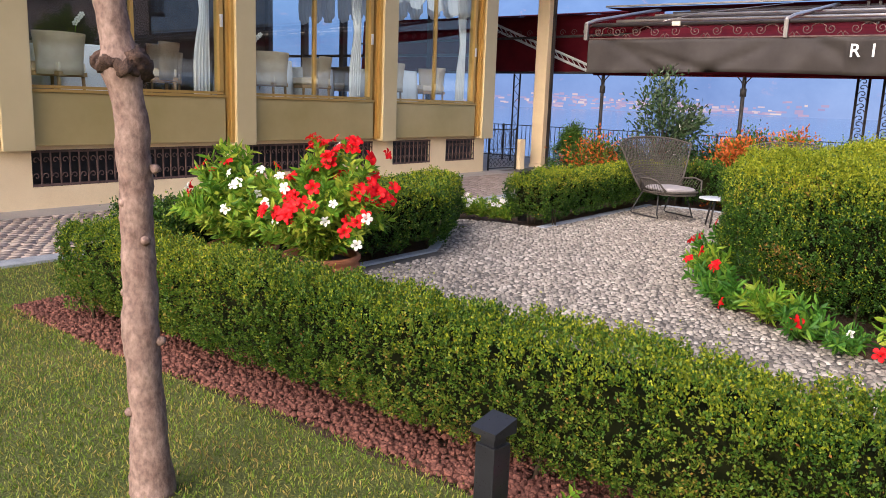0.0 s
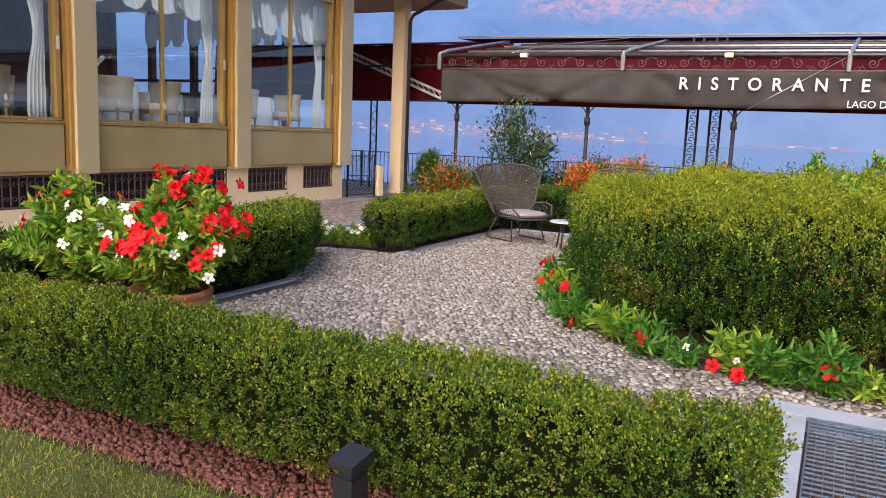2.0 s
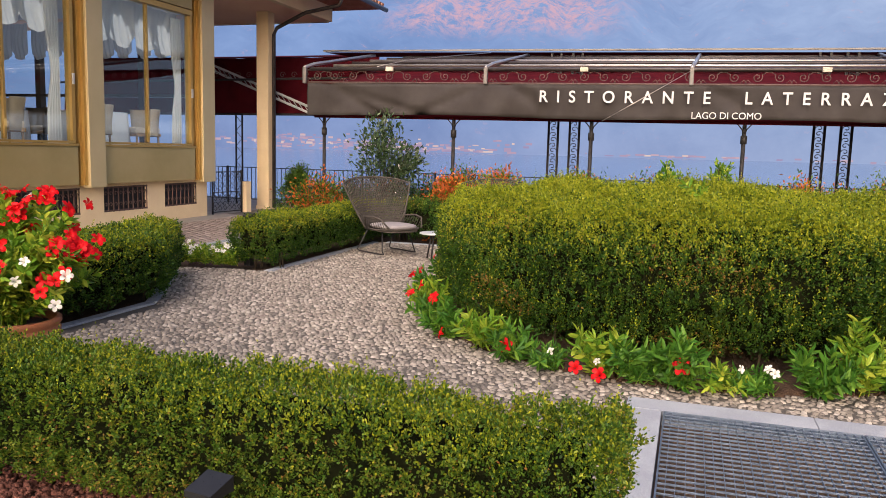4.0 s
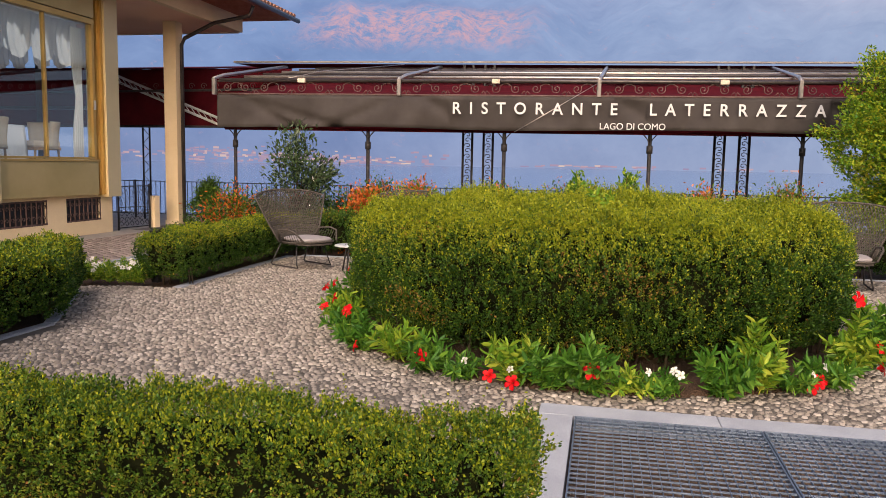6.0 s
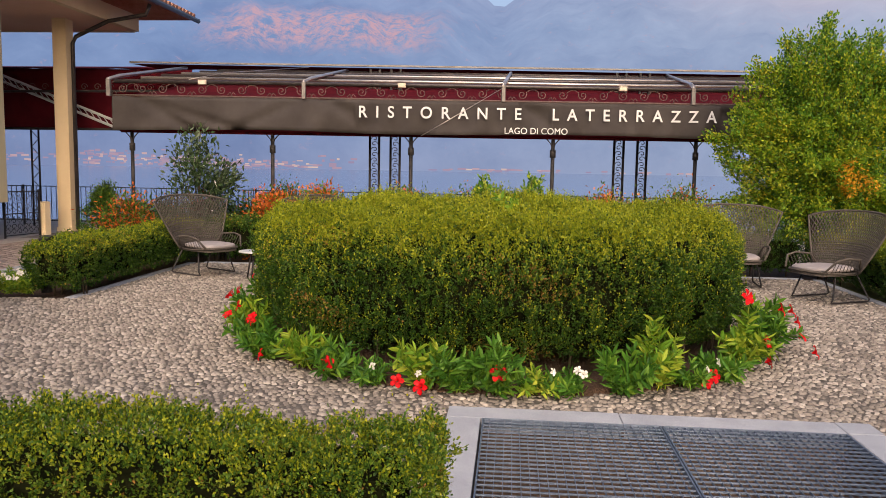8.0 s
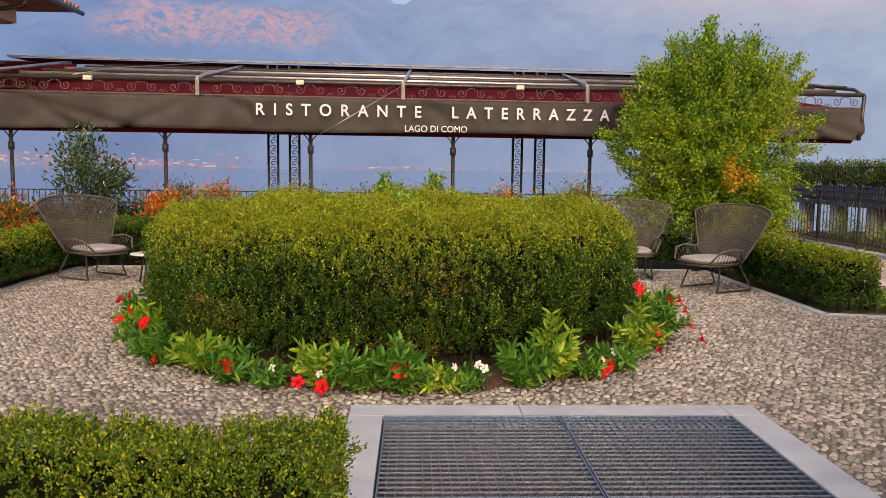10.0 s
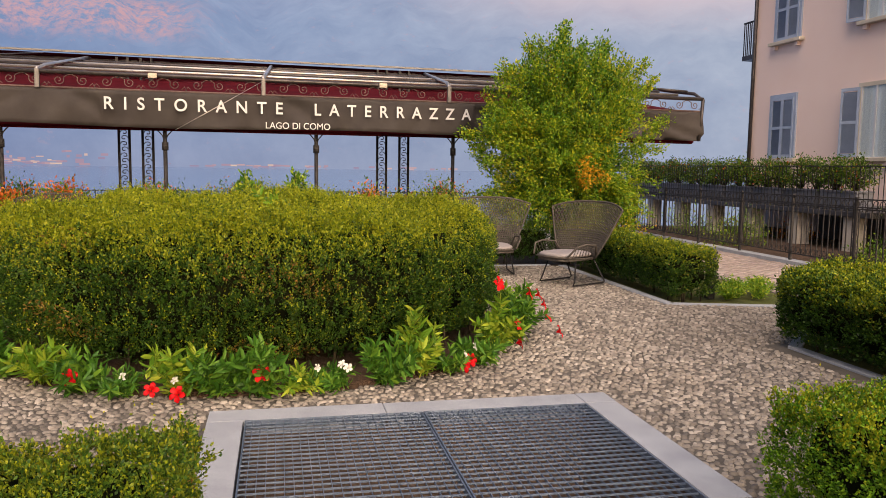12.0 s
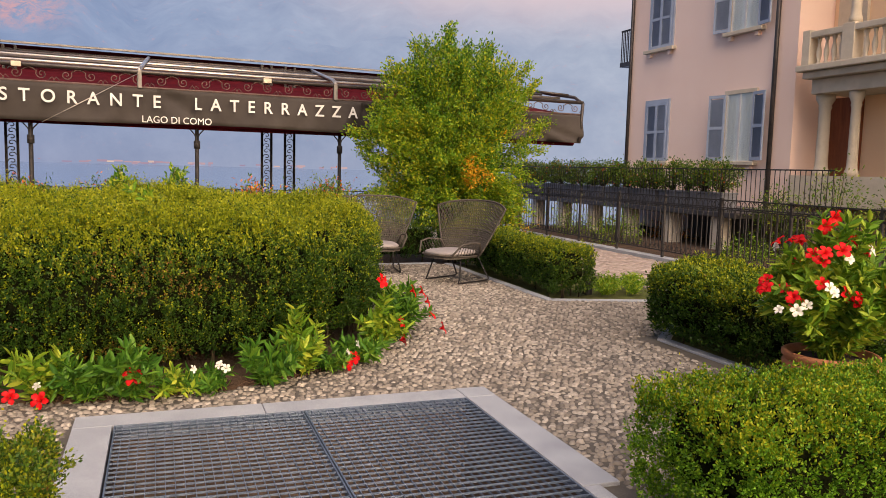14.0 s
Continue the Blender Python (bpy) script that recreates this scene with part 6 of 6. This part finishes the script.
# plants on and behind the pillared terrace
for k in range(9):
    y = 14.6 + 1.22 * k
    pl = thing("planter_box", (12.0, y, 0.775), "slate-grey planter box on the raised terrace", "planter", "planters on the raised terrace")
    part("box", boxed(-0.2, -0.55, 0, 0.2, 0.55, 0.36, bevel=0.01), PLANTER, pl)
    part("rim", boxed(-0.22, -0.57, 0.363, 0.22, 0.57, 0.4, bevel=0.008), PLANTER, pl)
    for q in range(2):
        s = shrub("box_bush", 12.0, y - 0.27 + 0.54 * q, 0.72, 0.4, "small bare-stemmed bush in a planter", [BOX_LEAF, RUST_LEAF], 1500, 0.06, 0.034, 300 + 2 * k + q, gaps=0.42, idx_p=0.03)
        s.matrix_basis = pose(12.0, y - 0.27 + 0.54 * q, 1.13)
for x, y, h, r, sd in ((10.2, 15.6, 1.2, 0.6, 71), (10.4, 18.2, 1.1, 0.7, 72), (10.9, 12.2, 0.9, 0.5, 73), (12.2, 12.9, 1.75, 0.6, 74), (12.6, 11.8, 2.1, 0.7, 75), (13.0, 10.6, 1.9, 0.8, 76)):
    s = shrub("garden_shrub", x, y, h, r, "green shrub in the lower garden", [BOX_LEAF, GREEN_LEAF], 1800, 0.07, 0.03, sd, idx_p=0.3)
    s.matrix_basis = pose(x, y, -0.46)
s = shrub("autumn_shrub", 12.6, 17.0, 1.1, 0.5, "red and yellow shrub under the raised terrace", [RUST_LEAF, GOLD_LEAF], 1200, 0.06, 0.03, 78, idx_p=0.4)
s.matrix_basis = pose(12.6, 17.0, -0.46)


# ---- iron gate ----
def gate():
    t = thing("iron_gate", (-9.9, 15.05, -0.03), "low scrolled wrought-iron gate between wall and post", "gate", rz=80)
    bm = bmesh.new()
    for x in (0, 0.92):
        box(bm, x - 0.015, -0.015, 0, x + 0.015, 0.015, 0.98)
    for z in (0.06, 0.5, 0.95):
        box(bm, 0, -0.01, z - 0.01, 0.92, 0.01, z + 0.01)
    part("gate_frame", bm, IRON, t)
    bm = bmesh.new()
    for i in range(6):
        for j in range(4):
            xc, zc = 0.08 + 0.152 * i, 0.18 + 0.22 * j
            for sg in (-1, 1):
                tube(bm, [(xc + 0.075 * (1 - a / 11) * math.cos(a * 0.8) * sg, 0, zc + 0.05 * sg + 0.07 * (1 - a / 11) * math.sin(a * 0.8)) for a in range(9)], 0.007, 4)
    part("scrollwork", bm, IRON, t)
    part("end_post", boxed(1.0, -0.08, 0, 1.16, 0.08, 0.72, bevel=0.01), PLASTER, t, "pale gate pier")


gate()

# ---- dining room behind the windows ----
def dining_chair():
    t = thing("dining_chair", (0, 0, 0), "cream upholstered dining chair with rounded back, wooden legs", "chair", "dining chairs in the restaurant")
    bm = bmesh.new()
    n = 14
    ring = lambda z, r: [bm.verts.new((r * 0.36 * math.sin(a), 0.05 + r * 0.3 * math.cos(a), z)) for a in [(-1.75 + 3.5 * k / n) for k in range(n + 1)]]
    R = [ring(z, r) for z, r in ((0.32, 0.95), (0.5, 0.96), (0.7, 1.02), (0.82, 1.08), (0.85, 1.08))]
    for A, B in zip(R, R[1:]):
        for k in range(n):
            bm.faces.new((A[k], A[k + 1], B[k + 1], B[k])).smooth = True
    bmesh.ops.solidify(bm, geom=list(bm.faces), thickness=0.05)
    part("backrest", bm, UPHOLSTERY, t)
    part("seat", boxed(-0.27, -0.27, 0.36, 0.27, 0.27, 0.48, bevel=0.03), UPHOLSTERY, t)
    part("seat_frame", boxed(-0.28, -0.27, 0.3, 0.28, 0.28, 0.36, bevel=0.008), WOOD, t)
    for x in (-0.24, 0.24):
        for y in (-0.23, 0.24):
            bm = tube(bmesh.new(), [(x, y, 0.3), (x * 1.03, y * 1.05, 0)], [0.024, 0.015], 8)
            part("leg", bm, WOOD, t)
    return t


def dining_table():
    t = thing("dining_table", (0, 0, 0), "square table under a white linen cloth", "table", "tables in the restaurant")
    bm = bmesh.new()
    n = 48
    def ring(z, k0, amp):
        out = []
        for k in range(n):
            a = k * math.tau / n
            c, s = math.cos(a), math.sin(a)
            q = 0.48 * k0 / max(abs(c), abs(s)) ** 0.9
            out.append(bm.verts.new(((q + amp * math.sin(a * 12)) * c, (q + amp * math.sin(a * 12)) * s, z)))
        return out
    R = [ring(0.76, 1.0, 0), ring(0.72, 1.01, 0.002), ring(0.4, 1.05, 0.015), ring(0.12, 1.08, 0.025)]
    for A, B in zip(R, R[1:]):
        for k in range(n):
            bm.faces.new((A[k], B[k], B[(k + 1) % n], A[(k + 1) % n])).smooth = True
    bm.faces.new(R[0])
    part("tablecloth", bm, LINEN, t, "white linen cloth")
    part("pedestal", lathe(bmesh.new(), [(0.25, 0), (0.25, 0.03), (0.05, 0.08), (0.05, 0.7)], 12), DARKWOOD, t)
    return t


FZ = 1.345
dc, dt = dining_chair(), dining_table()
seats = [(-10.25, 5.35, 95), (-10.35, 6.85, -85), (-10.3, 8.9, 95), (-10.4, 10.0, -85), (-10.3, 11.9, 95), (-10.6, 13.6, -85), (-12.7, 6.2, 95), (-12.8, 8.6, -85), (-12.9, 11.3, 95), (-12.9, 13.2, -85)]
dc.matrix_basis = pose(seats[0][0], seats[0][1], FZ, 0, 0, -65)
for x, y, a in seats[1:]:
    copy_thing(dc, pose(x, y, FZ, 0, 0, (-65 if a > 0 else -20)))
spots = [(-11.1, 6.1), (-11.1, 9.3), (-11.1, 12.8), (-12.9, 7.4), (-13.0, 12.2), (-10.8, 4.4)]
dt.matrix_basis = pose(*spots[0], FZ)
for x, y in spots[1:]:
    copy_thing(dt, pose(x, y, FZ))


def orchid(x, y, z, seed):
    t = thing("orchid", (x, y, z), "white orchid in a small vase on the table", "flower")
    rng = random.Random(seed)
    part("vase", lathe(bmesh.new(), [(0.03, 0), (0.04, 0.05), (0.025, 0.12), (0.03, 0.14)], 12), GREYCLOTH, t)
    bm = tube(bmesh.new(), [(0, 0, 0.12), (0.02, 0.01, 0.3), (0.08, 0.03, 0.42)], 0.004, 5)
    part("stem", bm, GREEN_LEAF, t)
    for k in range(5):
        bloom(t, "orchid_bloom", WHITE_BLOOM, (0.02 + 0.03 * k, 0.01 * k, 0.3 + 0.03 * k), (0.8, -0.5, 0.3), rng, 0.9)


orchid(-11.1, 6.1, FZ + 0.765, 5)
orchid(-11.1, 9.3, FZ + 0.765, 6)


def curtain(name, y0, y1, x, z_top, drop, label, scallops=4, mat=None):
    """Gathered balloon blind with scalloped lower edge."""
    n, m = 100, 10
    V = []
    for i in range(n + 1):
        f = i / n
        sc = abs(math.sin(math.pi * scallops * f))
        for j in range(m + 1):
            g = j / m
            V.append((x + 0.05 * math.sin(f * 90) * (0.4 + 0.6 * g) * 0.5 - 0.1 * math.sin(math.pi * g) * sc, y0 + (y1 - y0) * f, z_top - (drop * 0.72 + drop * 0.28 * sc ** 0.6) * g + 0.012 * math.sin(g * 20 + f * 40)))
    Q = [(i * (m + 1) + j, (i + 1) * (m + 1) + j, (i + 1) * (m + 1) + j + 1, i * (m + 1) + j + 1) for i in range(n) for j in range(m)]
    return tagged(raw(name, V, Q, [mat or CURTAIN], None, None, smooth=True), label, "curtain", "curtains in the restaurant windows")


def drape(y, x, z0, z1, w, label):
    n, m = 36, 14
    V = []
    for i in range(n + 1):
        f = i / n
        for j in range(m + 1):
            g = j / m
            waist = 1 - 0.45 * math.exp(-((g - 0.5) / 0.16) ** 2)
            V.append((x + 0.04 * math.sin(f * 28), y - w * waist * (1 - f) - 0.0, z0 + (z1 - z0) * g))
    Q = [(i * (m + 1) + j, (i + 1) * (m + 1) + j, (i + 1) * (m + 1) + j + 1, i * (m + 1) + j + 1) for i in range(n) for j in range(m)]
    ob = tagged(raw("drape", V, Q, [CURTAIN], None, None, smooth=True), label, "curtain", "drapes in the restaurant windows")
    return ob


for y0, y1 in BAYS[1:]:
    curtain("balloon_curtain", y0 + 0.06, y1 - 0.08, FX - 0.42, 4.1, 0.85, "gathered white balloon curtain at the window head")
    drape(y1 - 0.06, FX - 0.36, 1.36, 4.0, 0.27, "white drape tied back at the window side")
for x in (-15.6, -14.2, -12.8, -11.4):
    c = curtain("balloon_curtain", 0, 1.3, 0, 4.1, 0.8, "grey-lit balloon curtain on the lake side", 3)
    c.matrix_basis = pose(x + 1.36, 14.42, 0, 0, 0, 90)

# ---- grating ----
GX0, GX1, GY0, GY1 = 0.09, 2.27, 2.4, 4.93


def grating():
    bm = bmesh.new()
    for a in ((GX0 - 0.03, GY0, -1.4, GX0 - 0.012, GY1 + 0.02, -0.03), (GX1 + 0.012, GY0, -1.4, GX1 + 0.03, GY1 + 0.02, -0.03), (GX0 - 0.012, GY1 + 0.012, -1.4, GX1 + 0.012, GY1 + 0.03, -0.03), (GX0 - 0.03, GY0 - 0.03, -1.4, GX1 + 0.03, GY0, -0.03)):
        box(bm, *a)
    tagged(part("light_shaft_wall", bm, PIT), "brown rendered walls of the light shaft", "shaft", kind="structure")
    tagged(part("light_shaft_floor", boxed(GX0 - 0.03, GY0, -1.5, GX1 + 0.03, GY1, -1.42), PIT), "dark floor of the light shaft", "shaft", kind="structure")
    pane = thing("shaft_skylight", (GX0 + 0.3, 3.2, -1.418), "blue-grey glazed hatch at the bottom of the shaft", "skylight")
    part("hatch_frame", boxed(0, -0.9, 0, 1.8, 1.0, 0.25, bevel=0.01), IRON, pane)
    mid = (GX0 + GX1) / 2
    for x0, x1 in ((GX0, mid - 0.004), (mid + 0.004, GX1)):
        t = thing("grating_panel", (x0, GY0, 0), "galvanised steel floor grating panel over the shaft", "floor grating", "grating panels")
        w, d = x1 - x0, GY1 - GY0
        bm = bmesh.new()
        for a in ((0, 0, 0.008, d), (w - 0.008, 0, w, d), (0.0085, 0, w - 0.0085, 0.008), (0.0085, d - 0.008, w - 0.0085, d)):
            box(bm, a[0], a[1], -0.035, a[2], a[3], 0.002)
        part("edge_bar", bm, STEEL, t)
        n = int(w / 0.045)
        bar = part("bar", boxed(-0.0016, 0.009, -0.016, 0.0016, d - 0.009, -0.002), STEEL, t)
        bar.matrix_basis = pose(w / n, 0, 0)
        for k in range(2, n):
            share("bar", bar.data, t, pose(w * k / n, 0, 0))
        m = int(d / 0.06)
        rod = part("rod", boxed(0.009, -0.0034, -0.009, w - 0.009, 0.0034, 0.0005), STEEL, t)
        rod.matrix_basis = pose(0, d / m, 0)
        for k in range(2, m):
            share("rod", rod.data, t, pose(0, d * k / m, 0))


grating()


def slab(x0, y0, x1, y1, z=0.0, bevel=0.006):
    t = tagged(part("granite_slab", boxed(x0, y0, -0.1, x1, y1, z, bevel=bevel), GRANITE), "grey granite slab round the grating", "paving slab", "granite slabs", kind="structure")
    return t


W = 0.225
slab(GX0 - W, GY1 + 0.012, 0.95, GY1 + W)
slab(0.955, GY1 + 0.012, GX1 + 0.01, GY1 + W, -0.001)
slab(GX1 + 0.014, GY1 + 0.012, GX1 + W, GY1 + W, 0.001)
slab(GX0 - W, 3.6, GX0 - 0.012, GY1 + 0.008, -0.001)
slab(GX0 - W, 2.33, GX0 - 0.012, 3.595)
slab(GX1 + 0.012, 3.4, GX1 + W, GY1 + 0.008)
slab(GX1 + 0.012, 2.33, GX1 + W - 0.12, 3.395, -0.001)


# ---- stone edging of the courtyard ----
def edging(p, q, w):
    p, q = Vector((*p, 0)), Vector((*q, 0))
    L = (q - p).length
    n = max(1, round(L / 0.95))
    a = math.degrees(math.atan2(q.y - p.y, q.x - p.x))
    for k in range(n):
        e = tagged(part("edging_stone", boxed(k * L / n + 0.003, -w, -0.1, (k + 1) * L / n - 0.003, 0, -0.004 + 0.002 * (k % 2), bevel=0.005), GRANITE), "narrow grey stone edging of the courtyard", "edging stone", "courtyard edging", kind="structure")
        e.matrix_basis = pose(p.x, p.y, 0, 0, 0, a)


for a, b in (((-4.72, 6.42), (-4.72, 3.3)), ((-5.72, 8.15), (-4.73, 6.46)), ((-4.72, 12.1), (-4.72, 8.62)), ((4.72, 8.46), (4.72, 12.1)), ((6.0, 8.12), (4.76, 8.44)), ((4.72, 6.25), (5.7, 7.33)), ((4.72, 3.3), (4.72, 6.2)), ((4.6, 12.12), (-4.6, 12.12))):
    edging(a, b, 0.11)


# ---- lawn ----
def grass():
    rng = np.random.default_rng(80)
    n = 66000
    P = np.column_stack([rng.uniform(-6.7, -0.4, n), 2.53 - rng.random(n) * 2.2, np.full(n, -0.014)])
    keep = P[:, 1] > 0.3
    P = P[keep]
    n2 = 12000
    P = np.concatenate([P, np.column_stack([rng.uniform(-6.7, -5.2, n2), rng.uniform(2.3, 5.5, n2), np.full(n2, -0.015)])])
    P = P[P[:, 1] < 2.52 + 0.035 * np.sin(P[:, 0] * 1.9) + 9 * (P[:, 0] < -5.45)]
    N = np.tile([0, 0, 1.0], (len(P), 1))
    V, Q = small_leaf_arrays(P, N, 0.03, 0.006, rng, 0.55)
    return tagged(raw("grass", V, Q, [GRASS]), "short lawn grass, green with straw-coloured blades", "grass", kind="stuff")


grass()


def mulch():
    rng = np.random.default_rng(81)
    n = 9000
    x = rng.uniform(-5.45, -0.25, n)
    y = 2.5 + 0.035 * np.sin(x * 1.9) + rng.random(n) * 0.5
    P = np.column_stack([x, y, rng.uniform(-0.012, 0.012, n)])
    s = rng.uniform(0.006, 0.014, (n, 1, 1))
    cube = np.array([(-1, -1, -0.6), (1, -1, -0.6), (1, 1, -0.6), (-1, 1, -0.6), (-0.7, -0.7, 0.6), (0.7, -0.8, 0.6), (0.8, 0.7, 0.6), (-0.7, 0.8, 0.6)])
    V = cube[None] * s * rng.uniform(0.6, 1.4, (n, 1, 3)) + rng.normal(size=(n, 8, 3)) * 0.0015
    a, b = rng.uniform(0, math.tau, n), rng.uniform(-0.6, 0.6, n)
    ca, sa, cb, sb = np.cos(a)[:, None], np.sin(a)[:, None], np.cos(b)[:, None], np.sin(b)[:, None]
    X, Y, Z = V[..., 0], V[..., 1] * cb - V[..., 2] * sb, V[..., 1] * sb + V[..., 2] * cb
    V = np.stack([X * ca - Y * sa, X * sa + Y * ca, Z], -1) + P[:, None]
    q = np.array([(4, 5, 6, 7), (0, 1, 5, 4), (1, 2, 6, 5), (2, 3, 7, 6), (3, 0, 4, 7)])
    Q = (q[None] + 8 * np.arange(n)[:, None, None]).reshape(-1, 4)
    return tagged(raw("mulch_chips", V.reshape(-1, 3), Q, [MULCH]), "red-brown bark chips under the hedge", "mulch", kind="stuff")


mulch()


# ---- paving setts ----
def setts(name, x0, y0, x1, y1, label, seed):
    rng = np.random.default_rng(seed)
    sx, sy = 0.1, 0.14
    nx, ny = int((x1 - x0) / sx), int((y1 - y0) / sy)
    I, J = np.meshgrid(np.arange(nx), np.arange(ny), indexing="ij")
    cx = x0 + (I + 0.5) * sx
    cy = y0 + (J + 0.5 + 0.5 * (I % 2)) * sy
    c = np.stack([cx.ravel(), cy.ravel()], 1) + rng.normal(0, 0.003, (nx * ny, 2))
    n = len(c)
    hx = (sx / 2 - 0.005) * rng.uniform(0.9, 1.0, (n, 1))
    hy = (sy / 2 - 0.005) * rng.uniform(0.9, 1.0, (n, 1))
    top = rng.uniform(-0.004, 0.004, (n, 1))
    k = np.array([(-1, -1), (1, -1), (1, 1), (-1, 1)])
    lo = np.concatenate([np.stack([c[:, :1] + hx * a, c[:, 1:] + hy * b, np.full((n, 1), -0.03)], -1) for a, b in k], 1)
    hi = np.concatenate([np.stack([c[:, :1] + hx * a * 0.9, c[:, 1:] + hy * b * 0.92, top], -1) for a, b in k], 1)
    V = np.concatenate([lo, hi], 1).reshape(-1, 3)
    q = np.array([(4, 5, 6, 7), (0, 1, 5, 4), (1, 2, 6, 5), (2, 3, 7, 6), (3, 0, 4, 7)])
    Q = (q[None] + 8 * np.arange(n)[:, None, None]).reshape(-1, 4)
    return tagged(raw(name, V, Q, [PORPHYRY_ISLE]), label, "paving", kind="stuff")


def sett_mat():
    m, t, p = nodes_of("porphyry_setts")
    g = t.nodes.new("ShaderNodeNewGeometry")
    col = ramp(t, g.outputs["Random Per Island"], [(0.0, (0.29, 0.235, 0.21)), (0.5, (0.37, 0.3, 0.265)), (1.0, (0.45, 0.38, 0.345))])
    col = mixc(t, 1.0, col, ramp(t, noise_tex(t, 40, 4), [(0.3, (0.8, 0.8, 0.8)), (0.7, (1.0, 1.0, 1.0))]), 'MULTIPLY')
    t.links.new(col, p.inputs["Base Color"])
    p.inputs["Roughness"].default_value = 0.8
    return m


PORPHYRY_ISLE = sett_mat()
setts("pavement_setts", -9.18, 2.0, -6.97, 16.8, "brown porphyry setts along the restaurant", 82)
setts("path_setts", 6.62, 4.0, 8.74, 15.5, "brown porphyry setts of the garden path", 83)


# ---- pebbles of the courtyard ----
def inside(poly, P):
    x, y = P[:, 0], P[:, 1]
    r = np.zeros(len(P), bool)
    for (x0, y0), (x1, y1) in zip(poly, poly[1:] + poly[:1]):
        if y0 != y1:
            r ^= ((y0 > y) != (y1 > y)) & (x < (x1 - x0) * (y - y0) / (y1 - y0) + x0)
    return r


def pebble_shape(rng):
    """Lower ring, upper ring and a flat crown: a worn oval stone."""
    a = np.arange(6) * math.tau / 6
    lo = np.stack([np.cos(a), np.sin(a), np.full(6, -0.2)], 1)
    hi = np.stack([0.62 * np.cos(a), 0.62 * np.sin(a), np.full(6, 0.5)], 1)
    V = np.concatenate([lo, hi]) + rng.normal(0, 0.07, (12, 3)) * np.array([1, 1, 0.6])
    Q = [(i, (i + 1) % 6, 6 + (i + 1) % 6, 6 + i) for i in range(6)] + [(6, 7, 8, 9), (6, 9, 10, 11)]
    return V, np.array(Q)


def pebbles():
    rng = np.random.default_rng(90)
    sx, sy = 0.05, 0.042
    X, Y = np.meshgrid(np.arange(-6.2, 6.2, sx), np.arange(3.15, 12.1, sy), indexing="ij")
    X = X + 0.5 * sx * (np.arange(X.shape[1])[None] % 2)
    P = np.stack([X.ravel(), Y.ravel()], 1)
    P += rng.normal(0, 0.010, P.shape)
    ok = inside(COURT, P) & (np.hypot(P[:, 0] - BX, P[:, 1] - BY) > 2.39)
    ok &= ~((P[:, 0] > GX0 - W - 0.02) & (P[:, 0] < GX1 + W + 0.02) & (P[:, 1] < GY1 + W + 0.02))
    ok &= (np.abs(P[:, 0]) < 4.57) | (P[:, 1] > 6.4)
    P = P[ok]
    n = len(P)
    ang = rng.uniform(0, math.pi, n)
    L, Wd, Hh = rng.uniform(0.02, 0.033, n), rng.uniform(0.016, 0.023, n), rng.uniform(0.014, 0.028, n)
    z = rng.uniform(-0.026, -0.016, n)
    shapes = [pebble_shape(rng) for k in range(8)]
    near = (P[:, 1] < 5.62) & (P[:, 1] > 5.17) & (P[:, 0] > -0.9) & (P[:, 0] < 2.9)
    near_i = np.flatnonzero(near)[:300]
    rest = np.ones(n, bool)
    rest[near_i] = False
    Vs, Qs, off = [], [], 0
    kind = rng.integers(8, size=n)
    for s in range(8):
        i = np.flatnonzero(rest & (kind == s))
        V0, Q0 = shapes[s]
        v = V0[None] * np.stack([L[i], Wd[i], Hh[i]], 1)[:, None]
        c, sn = np.cos(ang[i])[:, None], np.sin(ang[i])[:, None]
        v = np.stack([v[..., 0] * c - v[..., 1] * sn + P[i, 0][:, None], v[..., 0] * sn + v[..., 1] * c + P[i, 1][:, None], v[..., 2] + z[i][:, None]], -1)
        Vs.append(v.reshape(-1, 3))
        Qs.append((Q0[None] + 12 * np.arange(len(i))[:, None, None]).reshape(-1, 4) + off)
        off += 12 * len(i)
    ob = raw("pebbles", np.concatenate(Vs), np.concatenate(Qs), [PEBBLE], None, court, smooth=True)
    tagged(ob, kind="stuff")
    meshes = []
    for V0, Q0 in shapes:
        me = bpy.data.meshes.new("pebble")
        me.from_pydata((V0).tolist(), [], Q0.tolist())
        me.polygons.foreach_set("use_smooth", np.ones(len(Q0), bool))
        me.materials.append(PEBBLE)
        meshes.append(me)
    for i in near_i:
        share("pebble", meshes[kind[i]], court, Matrix.Translation((P[i, 0], P[i, 1], z[i])) @ Matrix.Rotation(ang[i], 4, 'Z') @ Matrix.Diagonal((L[i], Wd[i], Hh[i], 1)))


pebbles()
